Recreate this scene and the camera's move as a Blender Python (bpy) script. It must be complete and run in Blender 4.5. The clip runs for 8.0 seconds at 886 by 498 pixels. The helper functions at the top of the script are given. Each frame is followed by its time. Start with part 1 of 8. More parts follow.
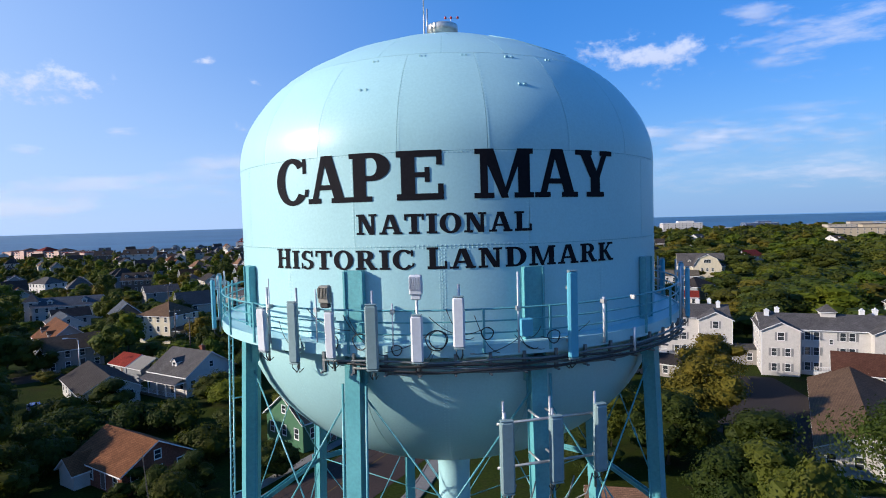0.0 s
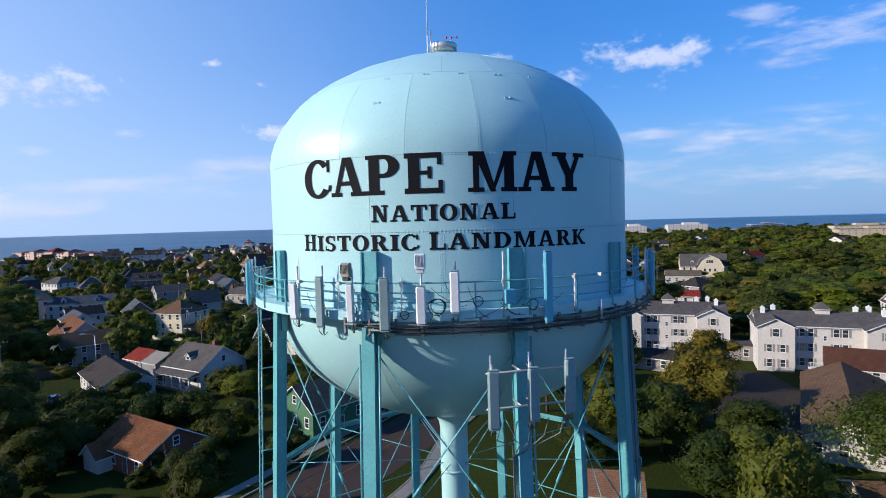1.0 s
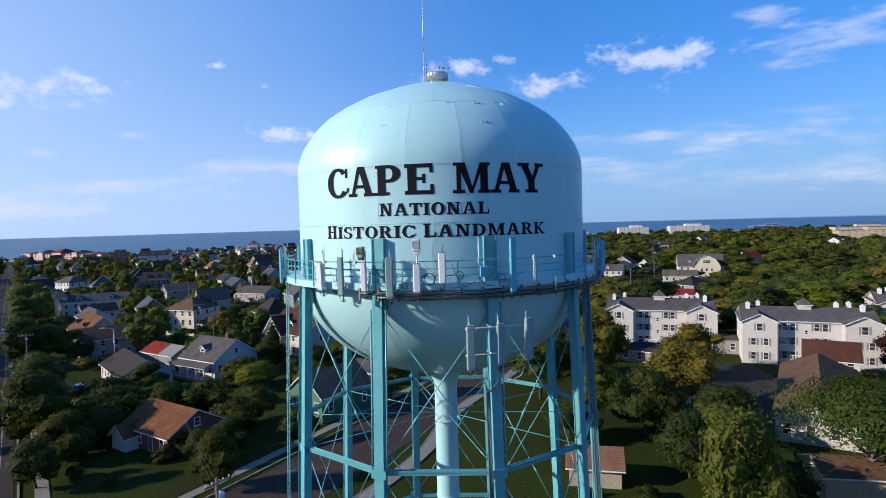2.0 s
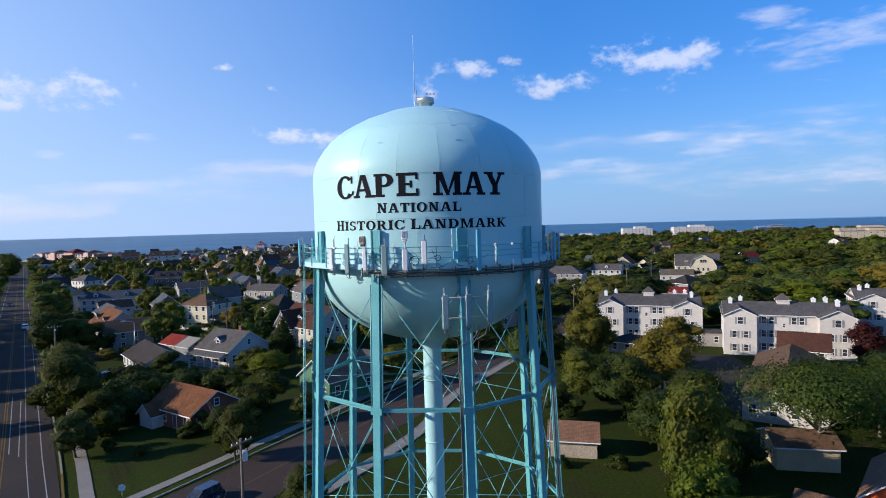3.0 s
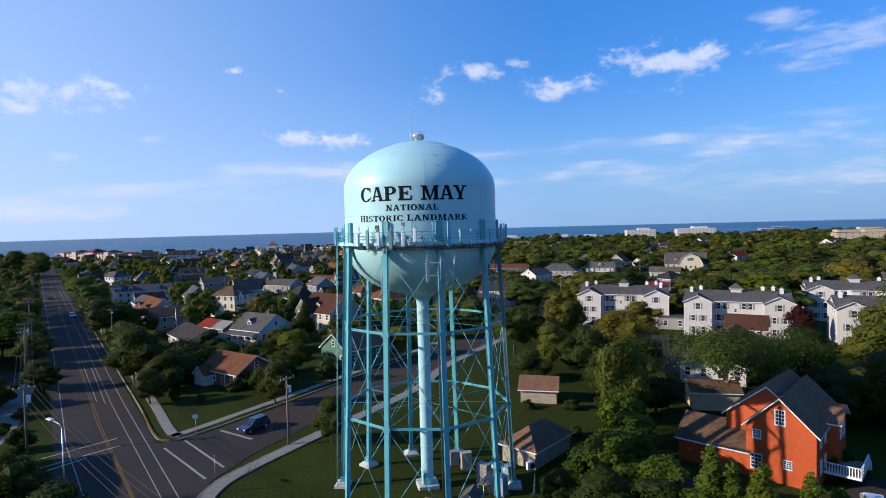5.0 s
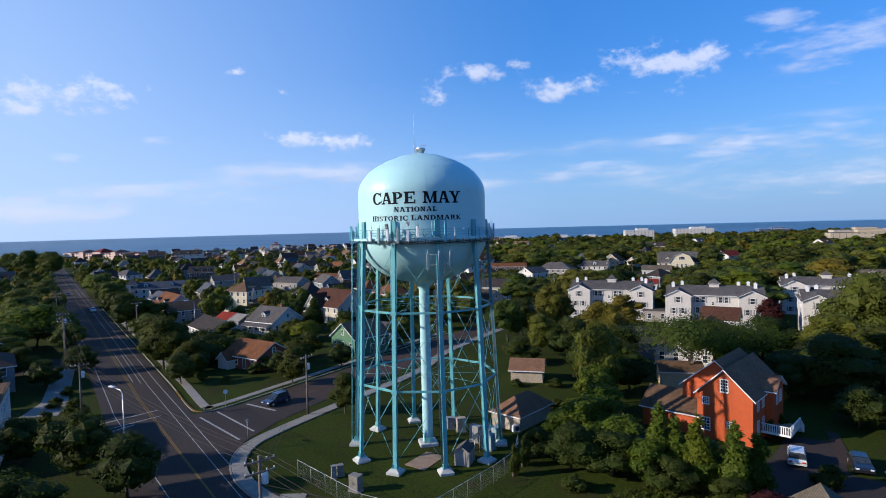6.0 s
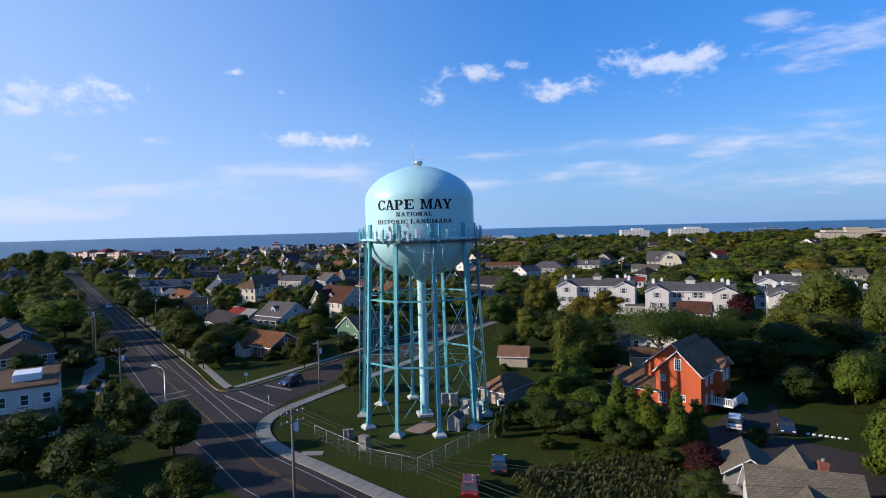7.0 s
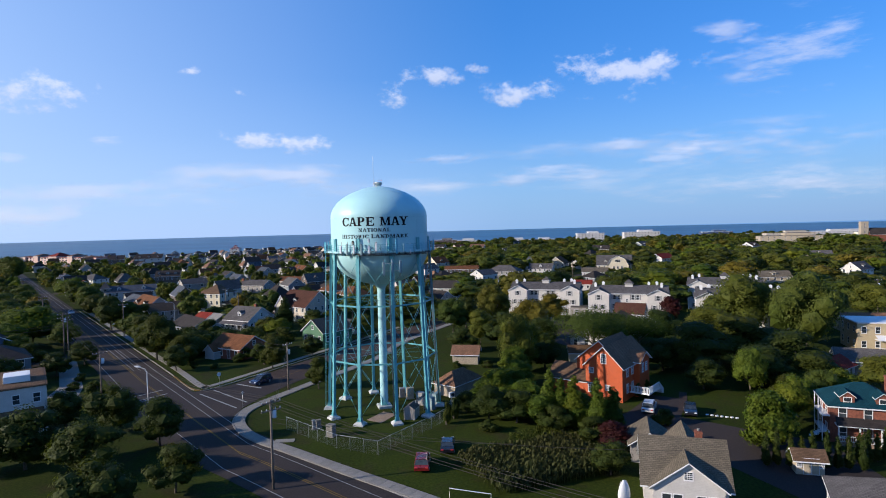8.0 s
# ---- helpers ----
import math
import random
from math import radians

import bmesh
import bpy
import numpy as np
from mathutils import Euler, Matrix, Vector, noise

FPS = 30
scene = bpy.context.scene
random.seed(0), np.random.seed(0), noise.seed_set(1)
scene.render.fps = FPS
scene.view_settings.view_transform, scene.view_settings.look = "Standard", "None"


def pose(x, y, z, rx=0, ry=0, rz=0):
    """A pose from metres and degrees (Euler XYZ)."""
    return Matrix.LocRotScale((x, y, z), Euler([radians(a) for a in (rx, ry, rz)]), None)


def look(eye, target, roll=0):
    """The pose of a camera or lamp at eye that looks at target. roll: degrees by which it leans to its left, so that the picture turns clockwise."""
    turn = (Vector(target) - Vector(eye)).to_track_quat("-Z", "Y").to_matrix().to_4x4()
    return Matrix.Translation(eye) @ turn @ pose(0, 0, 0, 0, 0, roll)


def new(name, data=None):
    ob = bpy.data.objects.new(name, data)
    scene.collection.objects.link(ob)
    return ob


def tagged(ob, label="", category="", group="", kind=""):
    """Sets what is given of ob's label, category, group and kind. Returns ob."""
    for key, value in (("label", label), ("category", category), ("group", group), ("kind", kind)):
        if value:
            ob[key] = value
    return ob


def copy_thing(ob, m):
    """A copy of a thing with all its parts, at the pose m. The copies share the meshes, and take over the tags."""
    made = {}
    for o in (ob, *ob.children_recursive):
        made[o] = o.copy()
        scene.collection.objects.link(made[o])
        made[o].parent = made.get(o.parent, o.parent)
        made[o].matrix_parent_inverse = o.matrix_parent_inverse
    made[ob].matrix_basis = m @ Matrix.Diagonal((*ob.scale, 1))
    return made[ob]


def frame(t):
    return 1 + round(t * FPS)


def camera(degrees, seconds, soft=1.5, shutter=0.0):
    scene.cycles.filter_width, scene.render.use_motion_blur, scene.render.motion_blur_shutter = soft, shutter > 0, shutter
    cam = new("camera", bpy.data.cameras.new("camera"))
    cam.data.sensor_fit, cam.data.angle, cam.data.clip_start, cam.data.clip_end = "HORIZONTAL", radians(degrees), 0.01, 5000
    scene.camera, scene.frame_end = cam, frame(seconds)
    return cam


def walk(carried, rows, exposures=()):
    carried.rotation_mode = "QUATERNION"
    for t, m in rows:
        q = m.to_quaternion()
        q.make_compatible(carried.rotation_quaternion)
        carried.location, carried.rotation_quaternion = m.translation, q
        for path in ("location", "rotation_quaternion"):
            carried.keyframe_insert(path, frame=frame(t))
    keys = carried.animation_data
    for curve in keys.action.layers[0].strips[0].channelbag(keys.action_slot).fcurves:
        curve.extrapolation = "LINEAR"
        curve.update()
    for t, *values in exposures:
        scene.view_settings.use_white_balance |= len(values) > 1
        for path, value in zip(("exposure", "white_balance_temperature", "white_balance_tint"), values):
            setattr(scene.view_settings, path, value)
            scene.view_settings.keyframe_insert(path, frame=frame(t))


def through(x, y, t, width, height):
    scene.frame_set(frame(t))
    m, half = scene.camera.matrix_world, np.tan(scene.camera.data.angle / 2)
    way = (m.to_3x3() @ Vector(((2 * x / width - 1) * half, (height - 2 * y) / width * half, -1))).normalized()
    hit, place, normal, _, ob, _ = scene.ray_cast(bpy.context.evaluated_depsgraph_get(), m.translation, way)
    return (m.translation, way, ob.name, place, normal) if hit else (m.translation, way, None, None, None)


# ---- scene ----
# The drone's lens and its way, backwards from the tank: seconds, x, y, z, yaw, pitch, roll.
cam = camera(74.42, 8.0, 1.0)
ROWS = [
    (0.0, -1.146, -24.068, 30.151, -2.207, -2.812, -1.555),
    (0.5, -1.105, -25.588, 29.958, -1.800, -2.719, -1.557),
    (1.0, -1.103, -27.650, 29.742, -1.694, -2.634, -1.555),
    (1.5, -1.048, -30.566, 29.563, -1.567, -2.555, -1.547),
    (3.0, 0.383, -41.889, 28.998, -0.809, -2.350, -1.521),
    (3.5, 1.006, -46.395, 28.756, -0.462, -2.298, -1.505),
    (4.0, 1.572, -51.414, 28.526, -0.108, -2.250, -1.484),
    (4.5, 2.022, -56.854, 28.342, -0.073, -2.203, -1.468),
    (6.0, 2.657, -74.354, 27.905, 0.084, -2.108, -1.459),
    (6.5, 2.937, -80.507, 27.898, 0.001, -2.107, -1.464),
    (7.0, 3.266, -86.844, 28.179, -0.046, -2.120, -1.467),
    (7.5, 3.637, -92.785, 28.962, -1.975, -2.087, -1.467),
    (8.0, 3.984, -98.491, 30.034, -3.851, -2.018, -1.466),
]
walk(cam, [(t, pose(x, y, z, 90 + pitch, 0, yaw) @ pose(0, 0, 0, 0, 0, roll)) for t, x, y, z, yaw, pitch, roll in ROWS])

# ---- world, sun, exposure ----
SUN_AZ, SUN_EL = 190.4, 21.0          # the sun stands over -x, a little behind the first eye
sun_way = Vector((math.cos(radians(SUN_AZ)) * math.cos(radians(SUN_EL)), math.sin(radians(SUN_AZ)) * math.cos(radians(SUN_EL)), math.sin(radians(SUN_EL))))
world = bpy.data.worlds.new("sky")
scene.world = world
world.use_nodes = True
wn, wl = world.node_tree.nodes, world.node_tree.links
wn.clear()
sky = wn.new("ShaderNodeTexSky")
sky.sky_type = "NISHITA"
sky.sun_disc = False
sky.sun_elevation = radians(SUN_EL)
sky.sun_rotation = radians(90 - SUN_AZ)
sky.altitude, sky.air_density, sky.dust_density, sky.ozone_density = 30, 1.0, 0.1, 2.6
grade = wn.new("ShaderNodeHueSaturation")
grade.inputs["Saturation"].default_value = 1.38
grade.inputs["Hue"].default_value = 0.515
back = wn.new("ShaderNodeBackground")
back.inputs[1].default_value = 0.1
wout = wn.new("ShaderNodeOutputWorld")
wl.new(sky.outputs[0], grade.inputs["Color"])
air = wn.new("ShaderNodeMix")            # thin high haze evens the blue out
air.data_type = "RGBA"
air.inputs[0].default_value, air.inputs[7].default_value = 0.42, (0.62, 2.35, 6.1, 1)
wl.new(grade.outputs[0], air.inputs[6])
wl.new(air.outputs[2], back.inputs[0])
wl.new(back.outputs[0], wout.inputs[0])
lamp = new("sun", bpy.data.lights.new("sun", "SUN"))
lamp.data.energy, lamp.data.angle, lamp.data.color = 5.0, radians(0.55), (1.0, 0.86, 0.67)
lamp.matrix_world = look(sun_way * 100, (0, 0, 0))
scene.view_settings.exposure = 0.63
scene.view_settings.use_white_balance = True
scene.view_settings.white_balance_temperature, scene.view_settings.white_balance_tint = 6050, 12


# ---- clouds: thin far sheets with torn edges ----
def cloud_material(name, colour, glow, soft, scale, stretch):
    m = bpy.data.materials.new(name)
    m.use_nodes = True
    n, l = m.node_tree.nodes, m.node_tree.links
    n.clear()
    out = n.new("ShaderNodeOutputMaterial")
    uv = n.new("ShaderNodeUVMap")
    sep = n.new("ShaderNodeSeparateXYZ")
    l.new(uv.outputs[0], sep.inputs[0])

    def calc(op, a, b=None):
        k = n.new("ShaderNodeMath")
        k.operation = op
        k.use_clamp = False
        for sock, v in zip(k.inputs, (a, b)):
            if v is None:
                continue
            if isinstance(v, (int, float)):
                sock.default_value = v
            else:
                l.new(v, sock)
        return k.outputs[0]

    x, y = sep.outputs[0], sep.outputs[1]
    dx, dy = calc("SUBTRACT", x, 0.5), calc("SUBTRACT", y, 0.42)
    d = calc("SQRT", calc("ADD", calc("MULTIPLY", calc("MULTIPLY", dx, dx), 4.0), calc("MULTIPLY", calc("MULTIPLY", dy, dy), 4.6)))
    co = n.new("ShaderNodeTexCoord").outputs["Object"]
    mp = n.new("ShaderNodeMapping")
    mp.inputs["Scale"].default_value = (1.0, 1.0, stretch)
    l.new(co, mp.inputs[0])
    t = n.new("ShaderNodeTexNoise")
    t.inputs["Scale"].default_value, t.inputs["Detail"].default_value, t.inputs["Roughness"].default_value = scale, 9, 0.62
    l.new(mp.outputs[0], t.inputs["Vector"])
    body = calc("SUBTRACT", calc("ADD", calc("MULTIPLY", t.outputs[0], 2.3), -0.3), calc("MULTIPLY", d, 0.95))
    a = n.new("ShaderNodeMapRange")
    a.interpolation_type = "SMOOTHSTEP"
    a.inputs[1].default_value, a.inputs[2].default_value, a.inputs[4].default_value = 0.32, 0.32 + soft, glow
    l.new(body, a.inputs[0])
    edge = n.new("ShaderNodeMapRange")
    edge.interpolation_type = "SMOOTHSTEP"
    edge.inputs[1].default_value, edge.inputs[2].default_value, edge.inputs[3].default_value, edge.inputs[4].default_value = 0.6, 0.95, 1.0, 0.0
    l.new(d, edge.inputs[0])
    alpha = calc("MULTIPLY", a.outputs[0], edge.outputs[0])
    em = n.new("ShaderNodeEmission")
    tint = n.new("ShaderNodeValToRGB")
    tint.color_ramp.elements[0].position, tint.color_ramp.elements[0].color = 0.25, (*[c * 0.82 for c in colour], 1)
    tint.color_ramp.elements[1].position, tint.color_ramp.elements[1].color = 0.75, (*colour, 1)
    l.new(y, tint.inputs[0])
    l.new(tint.outputs[0], em.inputs[0])
    em.inputs[1].default_value = 0.76
    tr = n.new("ShaderNodeBsdfTransparent")
    mx = n.new("ShaderNodeMixShader")
    l.new(alpha, mx.inputs[0])
    l.new(tr.outputs[0], mx.inputs[1])
    l.new(em.outputs[0], mx.inputs[2])
    l.new(mx.outputs[0], out.inputs[0])
    return m


PUFF = cloud_material("cloud_puff", (0.80, 0.82, 0.92), 0.72, 0.6, 0.0052, 1.5)
BANK = cloud_material("cloud_bank", (0.78, 0.79, 0.86), 0.62, 1.0, 0.0012, 5.0)
VEIL = cloud_material("cloud_veil", (0.72, 0.75, 0.88), 0.5, 0.7, 0.0026, 4.0)


def cloud(az, el, wide, high, mat, d=4300.0):
    """A far cloud: az and el of its middle and its size, all in degrees, seen from the tower."""
    me = bpy.data.meshes.new("cloud")
    n = 10
    v, f, uv = [], [], []
    for j in range(n + 1):
        for i in range(n + 1):
            a, e = radians(az + wide * (i / n - 0.5)), radians(el + high * (j / n - 0.5))
            v.append((d * math.sin(a) * math.cos(e), d * math.cos(a) * math.cos(e), 28 + d * math.sin(e)))
    for j in range(n):
        for i in range(n):
            k = j * (n + 1) + i
            f.append((k, k + 1, k + n + 2, k + n + 1))
            uv += [(i / n, j / n), ((i + 1) / n, j / n), ((i + 1) / n, (j + 1) / n), (i / n, (j + 1) / n)]
    me.from_pydata(v, [], f)
    layer = me.uv_layers.new(name="sheet")
    for k, p in enumerate(uv):
        layer.data[k].uv = p
    me.materials.append(mat)
    ob = new("cloud", me)
    ob.visible_shadow = False
    return tagged(ob, "white cloud drifting in a blue sky", "cloud", "clouds", "structure")


# ---- materials ----
def shader(name):
    m = bpy.data.materials.new(name)
    m.use_nodes = True
    n, l = m.node_tree.nodes, m.node_tree.links
    n.clear()
    out = n.new("ShaderNodeOutputMaterial")
    b = n.new("ShaderNodeBsdfPrincipled")
    l.new(b.outputs[0], out.inputs[0])
    return m, n, l, b, out


def noise_node(n, l, co, scale, detail=4.0, rough=0.6):
    t = n.new("ShaderNodeTexNoise")
    t.inputs["Scale"].default_value, t.inputs["Detail"].default_value, t.inputs["Roughness"].default_value = scale, detail, rough
    l.new(co, t.inputs["Vector"])
    return t.outputs[0]


def ramp_node(n, l, fac, stops):
    r = n.new("ShaderNodeValToRGB")
    e = r.color_ramp.elements
    while len(e) < len(stops):
        e.new(0.5)
    for k, (p, c) in enumerate(stops):
        e[k].position, e[k].color = p, (c[0], c[1], c[2], 1) if isinstance(c, (tuple, list)) else (c, c, c, 1)
    l.new(fac, r.inputs[0])
    return r.outputs[0]


def mix_node(n, l, fac, a, b, mode="MIX"):
    x = n.new("ShaderNodeMix")
    x.data_type, x.blend_type = "RGBA", mode
    for sock, v in ((x.inputs[0], fac), (x.inputs[6], a), (x.inputs[7], b)):
        if isinstance(v, (int, float)):
            sock.default_value = v
        elif isinstance(v, (tuple, list)):
            sock.default_value = (*v[:3], 1)
        else:
            l.new(v, sock)
    return x.outputs[2]


def bump_node(n, l, b, height, strength, dist):
    k = n.new("ShaderNodeBump")
    k.inputs["Strength"].default_value, k.inputs["Distance"].default_value = strength, dist
    l.new(height, k.inputs["Height"])
    l.new(k.outputs[0], b.inputs["Normal"])


def tone(c, f):
    return tuple(max(0.0, min(1.0, v * f)) for v in c[:3])


def plain(name, col, rough=0.6, metal=0.0, grain=6.0, coarse=0.35, vary=0.18, bump=0.15, dist=0.01, per_object=0.12, coat=0.0):
    """A surface with fine grain, coarse stains, a little relief and a small tint of its own for each object."""
    m, n, l, b, out = shader(name)
    co = n.new("ShaderNodeTexCoord").outputs["Object"]
    fine, big = noise_node(n, l, co, grain), noise_node(n, l, co, coarse, 5)
    c1 = ramp_node(n, l, fine, ((0.3, tone(col, 1 - vary)), (0.7, tone(col, 1 + vary))))
    c2 = ramp_node(n, l, big, ((0.35, 1 - vary), (0.65, 1.0)))
    c = mix_node(n, l, 0.8, c1, c2, "MULTIPLY")
    if per_object:
        info = n.new("ShaderNodeObjectInfo").outputs["Random"]
        c = mix_node(n, l, 1.0, c, ramp_node(n, l, info, ((0.0, 1 - per_object), (1.0, 1.0))), "MULTIPLY")
    l.new(c, b.inputs["Base Color"])
    b.inputs["Metallic"].default_value = metal
    if rough >= 0.75:
        b.inputs["Specular IOR Level"].default_value = 0.12
    b.inputs["Coat Weight"].default_value = coat
    l.new(ramp_node(n, l, big, ((0.3, max(0.03, rough - 0.08)), (0.7, min(1.0, rough + 0.08)))), b.inputs["Roughness"])
    if bump:
        bump_node(n, l, b, fine, bump, dist)
    return m


def siding(name, col, pitch=0.16, rough=0.55):
    """Painted clapboards: lapped boards as relief, streaks of dirt."""
    m, n, l, b, out = shader(name)
    tc = n.new("ShaderNodeTexCoord").outputs["Object"]
    sep = n.new("ShaderNodeSeparateXYZ")
    l.new(tc, sep.inputs[0])
    saw = n.new("ShaderNodeMath")
    saw.operation = "MULTIPLY"
    saw.inputs[1].default_value = 1 / pitch
    l.new(sep.outputs[2], saw.inputs[0])
    fr = n.new("ShaderNodeMath")
    fr.operation = "FRACT"
    l.new(saw.outputs[0], fr.inputs[0])
    dirt = noise_node(n, l, tc, 1.3, 6)
    base = ramp_node(n, l, dirt, ((0.3, tone(col, 0.86)), (0.65, col)))
    gap = ramp_node(n, l, fr.outputs[0], ((0.0, 0.62), (0.09, 1.0)))
    c = mix_node(n, l, 1.0, base, gap, "MULTIPLY")
    info = n.new("ShaderNodeObjectInfo").outputs["Random"]
    l.new(mix_node(n, l, 1.0, c, ramp_node(n, l, info, ((0, 0.9), (1, 1.0))), "MULTIPLY"), b.inputs["Base Color"])
    b.inputs["Roughness"].default_value = rough
    bump_node(n, l, b, fr.outputs[0], 0.4, 0.02)
    return m


def shingle(name, col, rough=0.85):
    """Roof shingles in courses, with patches of weathering."""
    m, n, l, b, out = shader(name)
    tc = n.new("ShaderNodeTexCoord").outputs["Object"]
    br = n.new("ShaderNodeTexBrick")
    br.inputs["Scale"].default_value = 1.0
    br.inputs["Brick Width"].default_value, br.inputs["Row Height"].default_value = 0.4, 0.16
    br.inputs["Mortar Size"].default_value = 0.02
    br.inputs["Color1"].default_value, br.inputs["Color2"].default_value = (*tone(col, 1.12), 1), (*tone(col, 0.82), 1)
    br.inputs["Mortar"].default_value = (*tone(col, 0.55), 1)
    l.new(tc, br.inputs["Vector"])
    wear = ramp_node(n, l, noise_node(n, l, tc, 0.5, 6), ((0.3, 0.75), (0.7, 1.15)))
    c = mix_node(n, l, 1.0, br.outputs[0], wear, "MULTIPLY")
    info = n.new("ShaderNodeObjectInfo").outputs["Random"]
    l.new(mix_node(n, l, 1.0, c, ramp_node(n, l, info, ((0, 0.85), (1, 1.0))), "MULTIPLY"), b.inputs["Base Color"])
    b.inputs["Roughness"].default_value = rough
    b.inputs["Specular IOR Level"].default_value = 0.08
    bump_node(n, l, b, noise_node(n, l, tc, 9, 3), 0.3, 0.02)
    return m


def foliage(name, dark, light, through=0.35):
    """Leaves: each clump its own tint, some light through them."""
    m, n, l, b, out = shader(name)
    isl = n.new("ShaderNodeNewGeometry").outputs["Random Per Island"]
    info = n.new("ShaderNodeObjectInfo").outputs["Random"]
    co = n.new("ShaderNodeTexCoord").outputs["Object"]
    c = ramp_node(n, l, isl, ((0.0, dark), (0.6, tone([(a + d) / 2 for a, d in zip(dark, light)], 1.0)), (1.0, light)))
    c = mix_node(n, l, 0.8, c, ramp_node(n, l, noise_node(n, l, co, 0.45, 3), ((0.3, 0.8), (0.7, 1.15))), "MULTIPLY")
    c = mix_node(n, l, 0.9, c, ramp_node(n, l, noise_node(n, l, co, 0.05, 2), ((0.32, (0.8, 0.95, 0.9)), (0.68, (1.25, 1.08, 0.9)))), "MULTIPLY")
    c = mix_node(n, l, 1.0, c, ramp_node(n, l, info, ((0.0, (0.66, 0.78, 0.74)), (0.5, (1, 1, 1)), (0.8, (1.1, 1.03, 0.9)), (1.0, (1.3, 1.1, 0.85)))), "MULTIPLY")
    l.new(c, b.inputs["Base Color"])
    b.inputs["Roughness"].default_value = 0.6
    b.inputs["Specular IOR Level"].default_value = 0.1
    tr = n.new("ShaderNodeBsdfTranslucent")
    l.new(mix_node(n, l, 1.0, c, (1.25, 1.2, 0.5), "MULTIPLY"), tr.inputs[0])
    ms = n.new("ShaderNodeMixShader")
    ms.inputs[0].default_value = through
    l.new(b.outputs[0], ms.inputs[1])
    l.new(tr.outputs[0], ms.inputs[2])
    l.new(ms.outputs[0], out.inputs[0])
    return m


def glass_dark(name, col=(0.02, 0.025, 0.03)):
    m, n, l, b, out = shader(name)
    co = n.new("ShaderNodeTexCoord").outputs["Object"]
    l.new(ramp_node(n, l, noise_node(n, l, co, 1.2, 2), ((0.3, tone(col, 0.6)), (0.7, tone(col, 2.0)))), b.inputs["Base Color"])
    b.inputs["Roughness"].default_value = 0.06
    b.inputs["Specular IOR Level"].default_value = 0.6
    return m


M = {}
M["tank"] = plain("tank_paint", (0.338, 0.56, 0.60), 0.40, 0, 14, 0.3, 0.05, 0.05, 0.004, 0.05, 0.06)
M["trim_blue"] = plain("steel_paint_teal", (0.105, 0.335, 0.375), 0.38, 0, 10, 0.6, 0.12, 0.08, 0.004, 0.08)
M["letter"] = plain("black_lettering", (0.010, 0.010, 0.014), 0.8, 0, 12, 0.8, 0.2, 0.05, 0.003, 0)
for key, gloss in (("letter", 0.08), ("tank", 0.28)):
    for node in M[key].node_tree.nodes:
        if node.type == "BSDF_PRINCIPLED":
            node.inputs["Specular IOR Level"].default_value = gloss
M["rivet"] = plain("rivet_paint", (0.36, 0.58, 0.61), 0.35, 0, 20, 0.5, 0.08, 0, 0.01, 0)
M["steel"] = plain("galvanised_steel", (0.52, 0.53, 0.54), 0.42, 0.75, 18, 1.0, 0.15, 0.1, 0.003)
M["vent"] = plain("aluminium_vent", (0.62, 0.61, 0.58), 0.38, 0.7, 10, 1.0, 0.12, 0.1, 0.004)
M["ant_white"] = plain("antenna_white", (0.55, 0.57, 0.62), 0.45, 0, 8, 0.8, 0.06, 0.03, 0.003, 0.08)
M["ant_grey"] = plain("antenna_grey_green", (0.19, 0.275, 0.295), 0.5, 0, 8, 0.8, 0.08, 0.03, 0.003, 0.08)
M["ant_blue"] = plain("antenna_blue", (0.10, 0.37, 0.50), 0.5, 0, 8, 0.8, 0.06, 0.03, 0.003, 0.08)
M["wire"] = plain("weathered_wire", (0.05, 0.045, 0.042), 0.8, 0, 20, 2, 0.2, 0)
M["cable"] = plain("black_cable", (0.02, 0.02, 0.022), 0.55, 0, 20, 2, 0.2, 0)
M["conduit"] = plain("grey_conduit", (0.16, 0.18, 0.19), 0.5, 0.3, 20, 2, 0.25, 0)
M["rru"] = plain("weathered_radio_box", (0.26, 0.25, 0.22), 0.55, 0.2, 14, 2, 0.25, 0.1)
M["red"] = plain("red_plastic", (0.45, 0.03, 0.03), 0.4, 0, 10, 1, 0.1, 0)
M["concrete"] = plain("concrete", (0.20, 0.188, 0.17), 0.85, 0, 9, 0.5, 0.2, 0.3, 0.01)
M["pale_concrete"] = plain("footing_concrete", (0.42, 0.43, 0.42), 0.8, 0, 9, 0.5, 0.18, 0.3, 0.01)
M["asphalt"] = plain("asphalt", (0.036, 0.029, 0.027), 0.85, 0, 5, 0.08, 0.3, 0.4, 0.01, 0)
M["asphalt_side"] = plain("asphalt_reddish", (0.048, 0.034, 0.029), 0.85, 0, 5, 0.1, 0.3, 0.4, 0.01, 0)
M["line_white"] = plain("road_paint_white", (0.27, 0.27, 0.265), 0.8, 0, 7, 0.7, 0.25, 0.1)
M["line_yellow"] = plain("road_paint_yellow", (0.14, 0.09, 0.022), 0.8, 0, 7, 0.7, 0.25, 0.1)
M["sand"] = plain("beach_sand", (0.52, 0.45, 0.36), 0.9, 0, 0.5, 0.02, 0.12, 0.3, 0.1, 0)
M["wood_pole"] = plain("weathered_pole_wood", (0.16, 0.13, 0.11), 0.85, 0, 12, 1, 0.3, 0.4, 0.01)
M["bark"] = plain("bark", (0.10, 0.085, 0.07), 0.9, 0, 14, 1.2, 0.35, 0.6, 0.02)
M["pale_bark"] = plain("pale_bark", (0.24, 0.21, 0.18), 0.9, 0, 14, 1.2, 0.3, 0.6, 0.02)
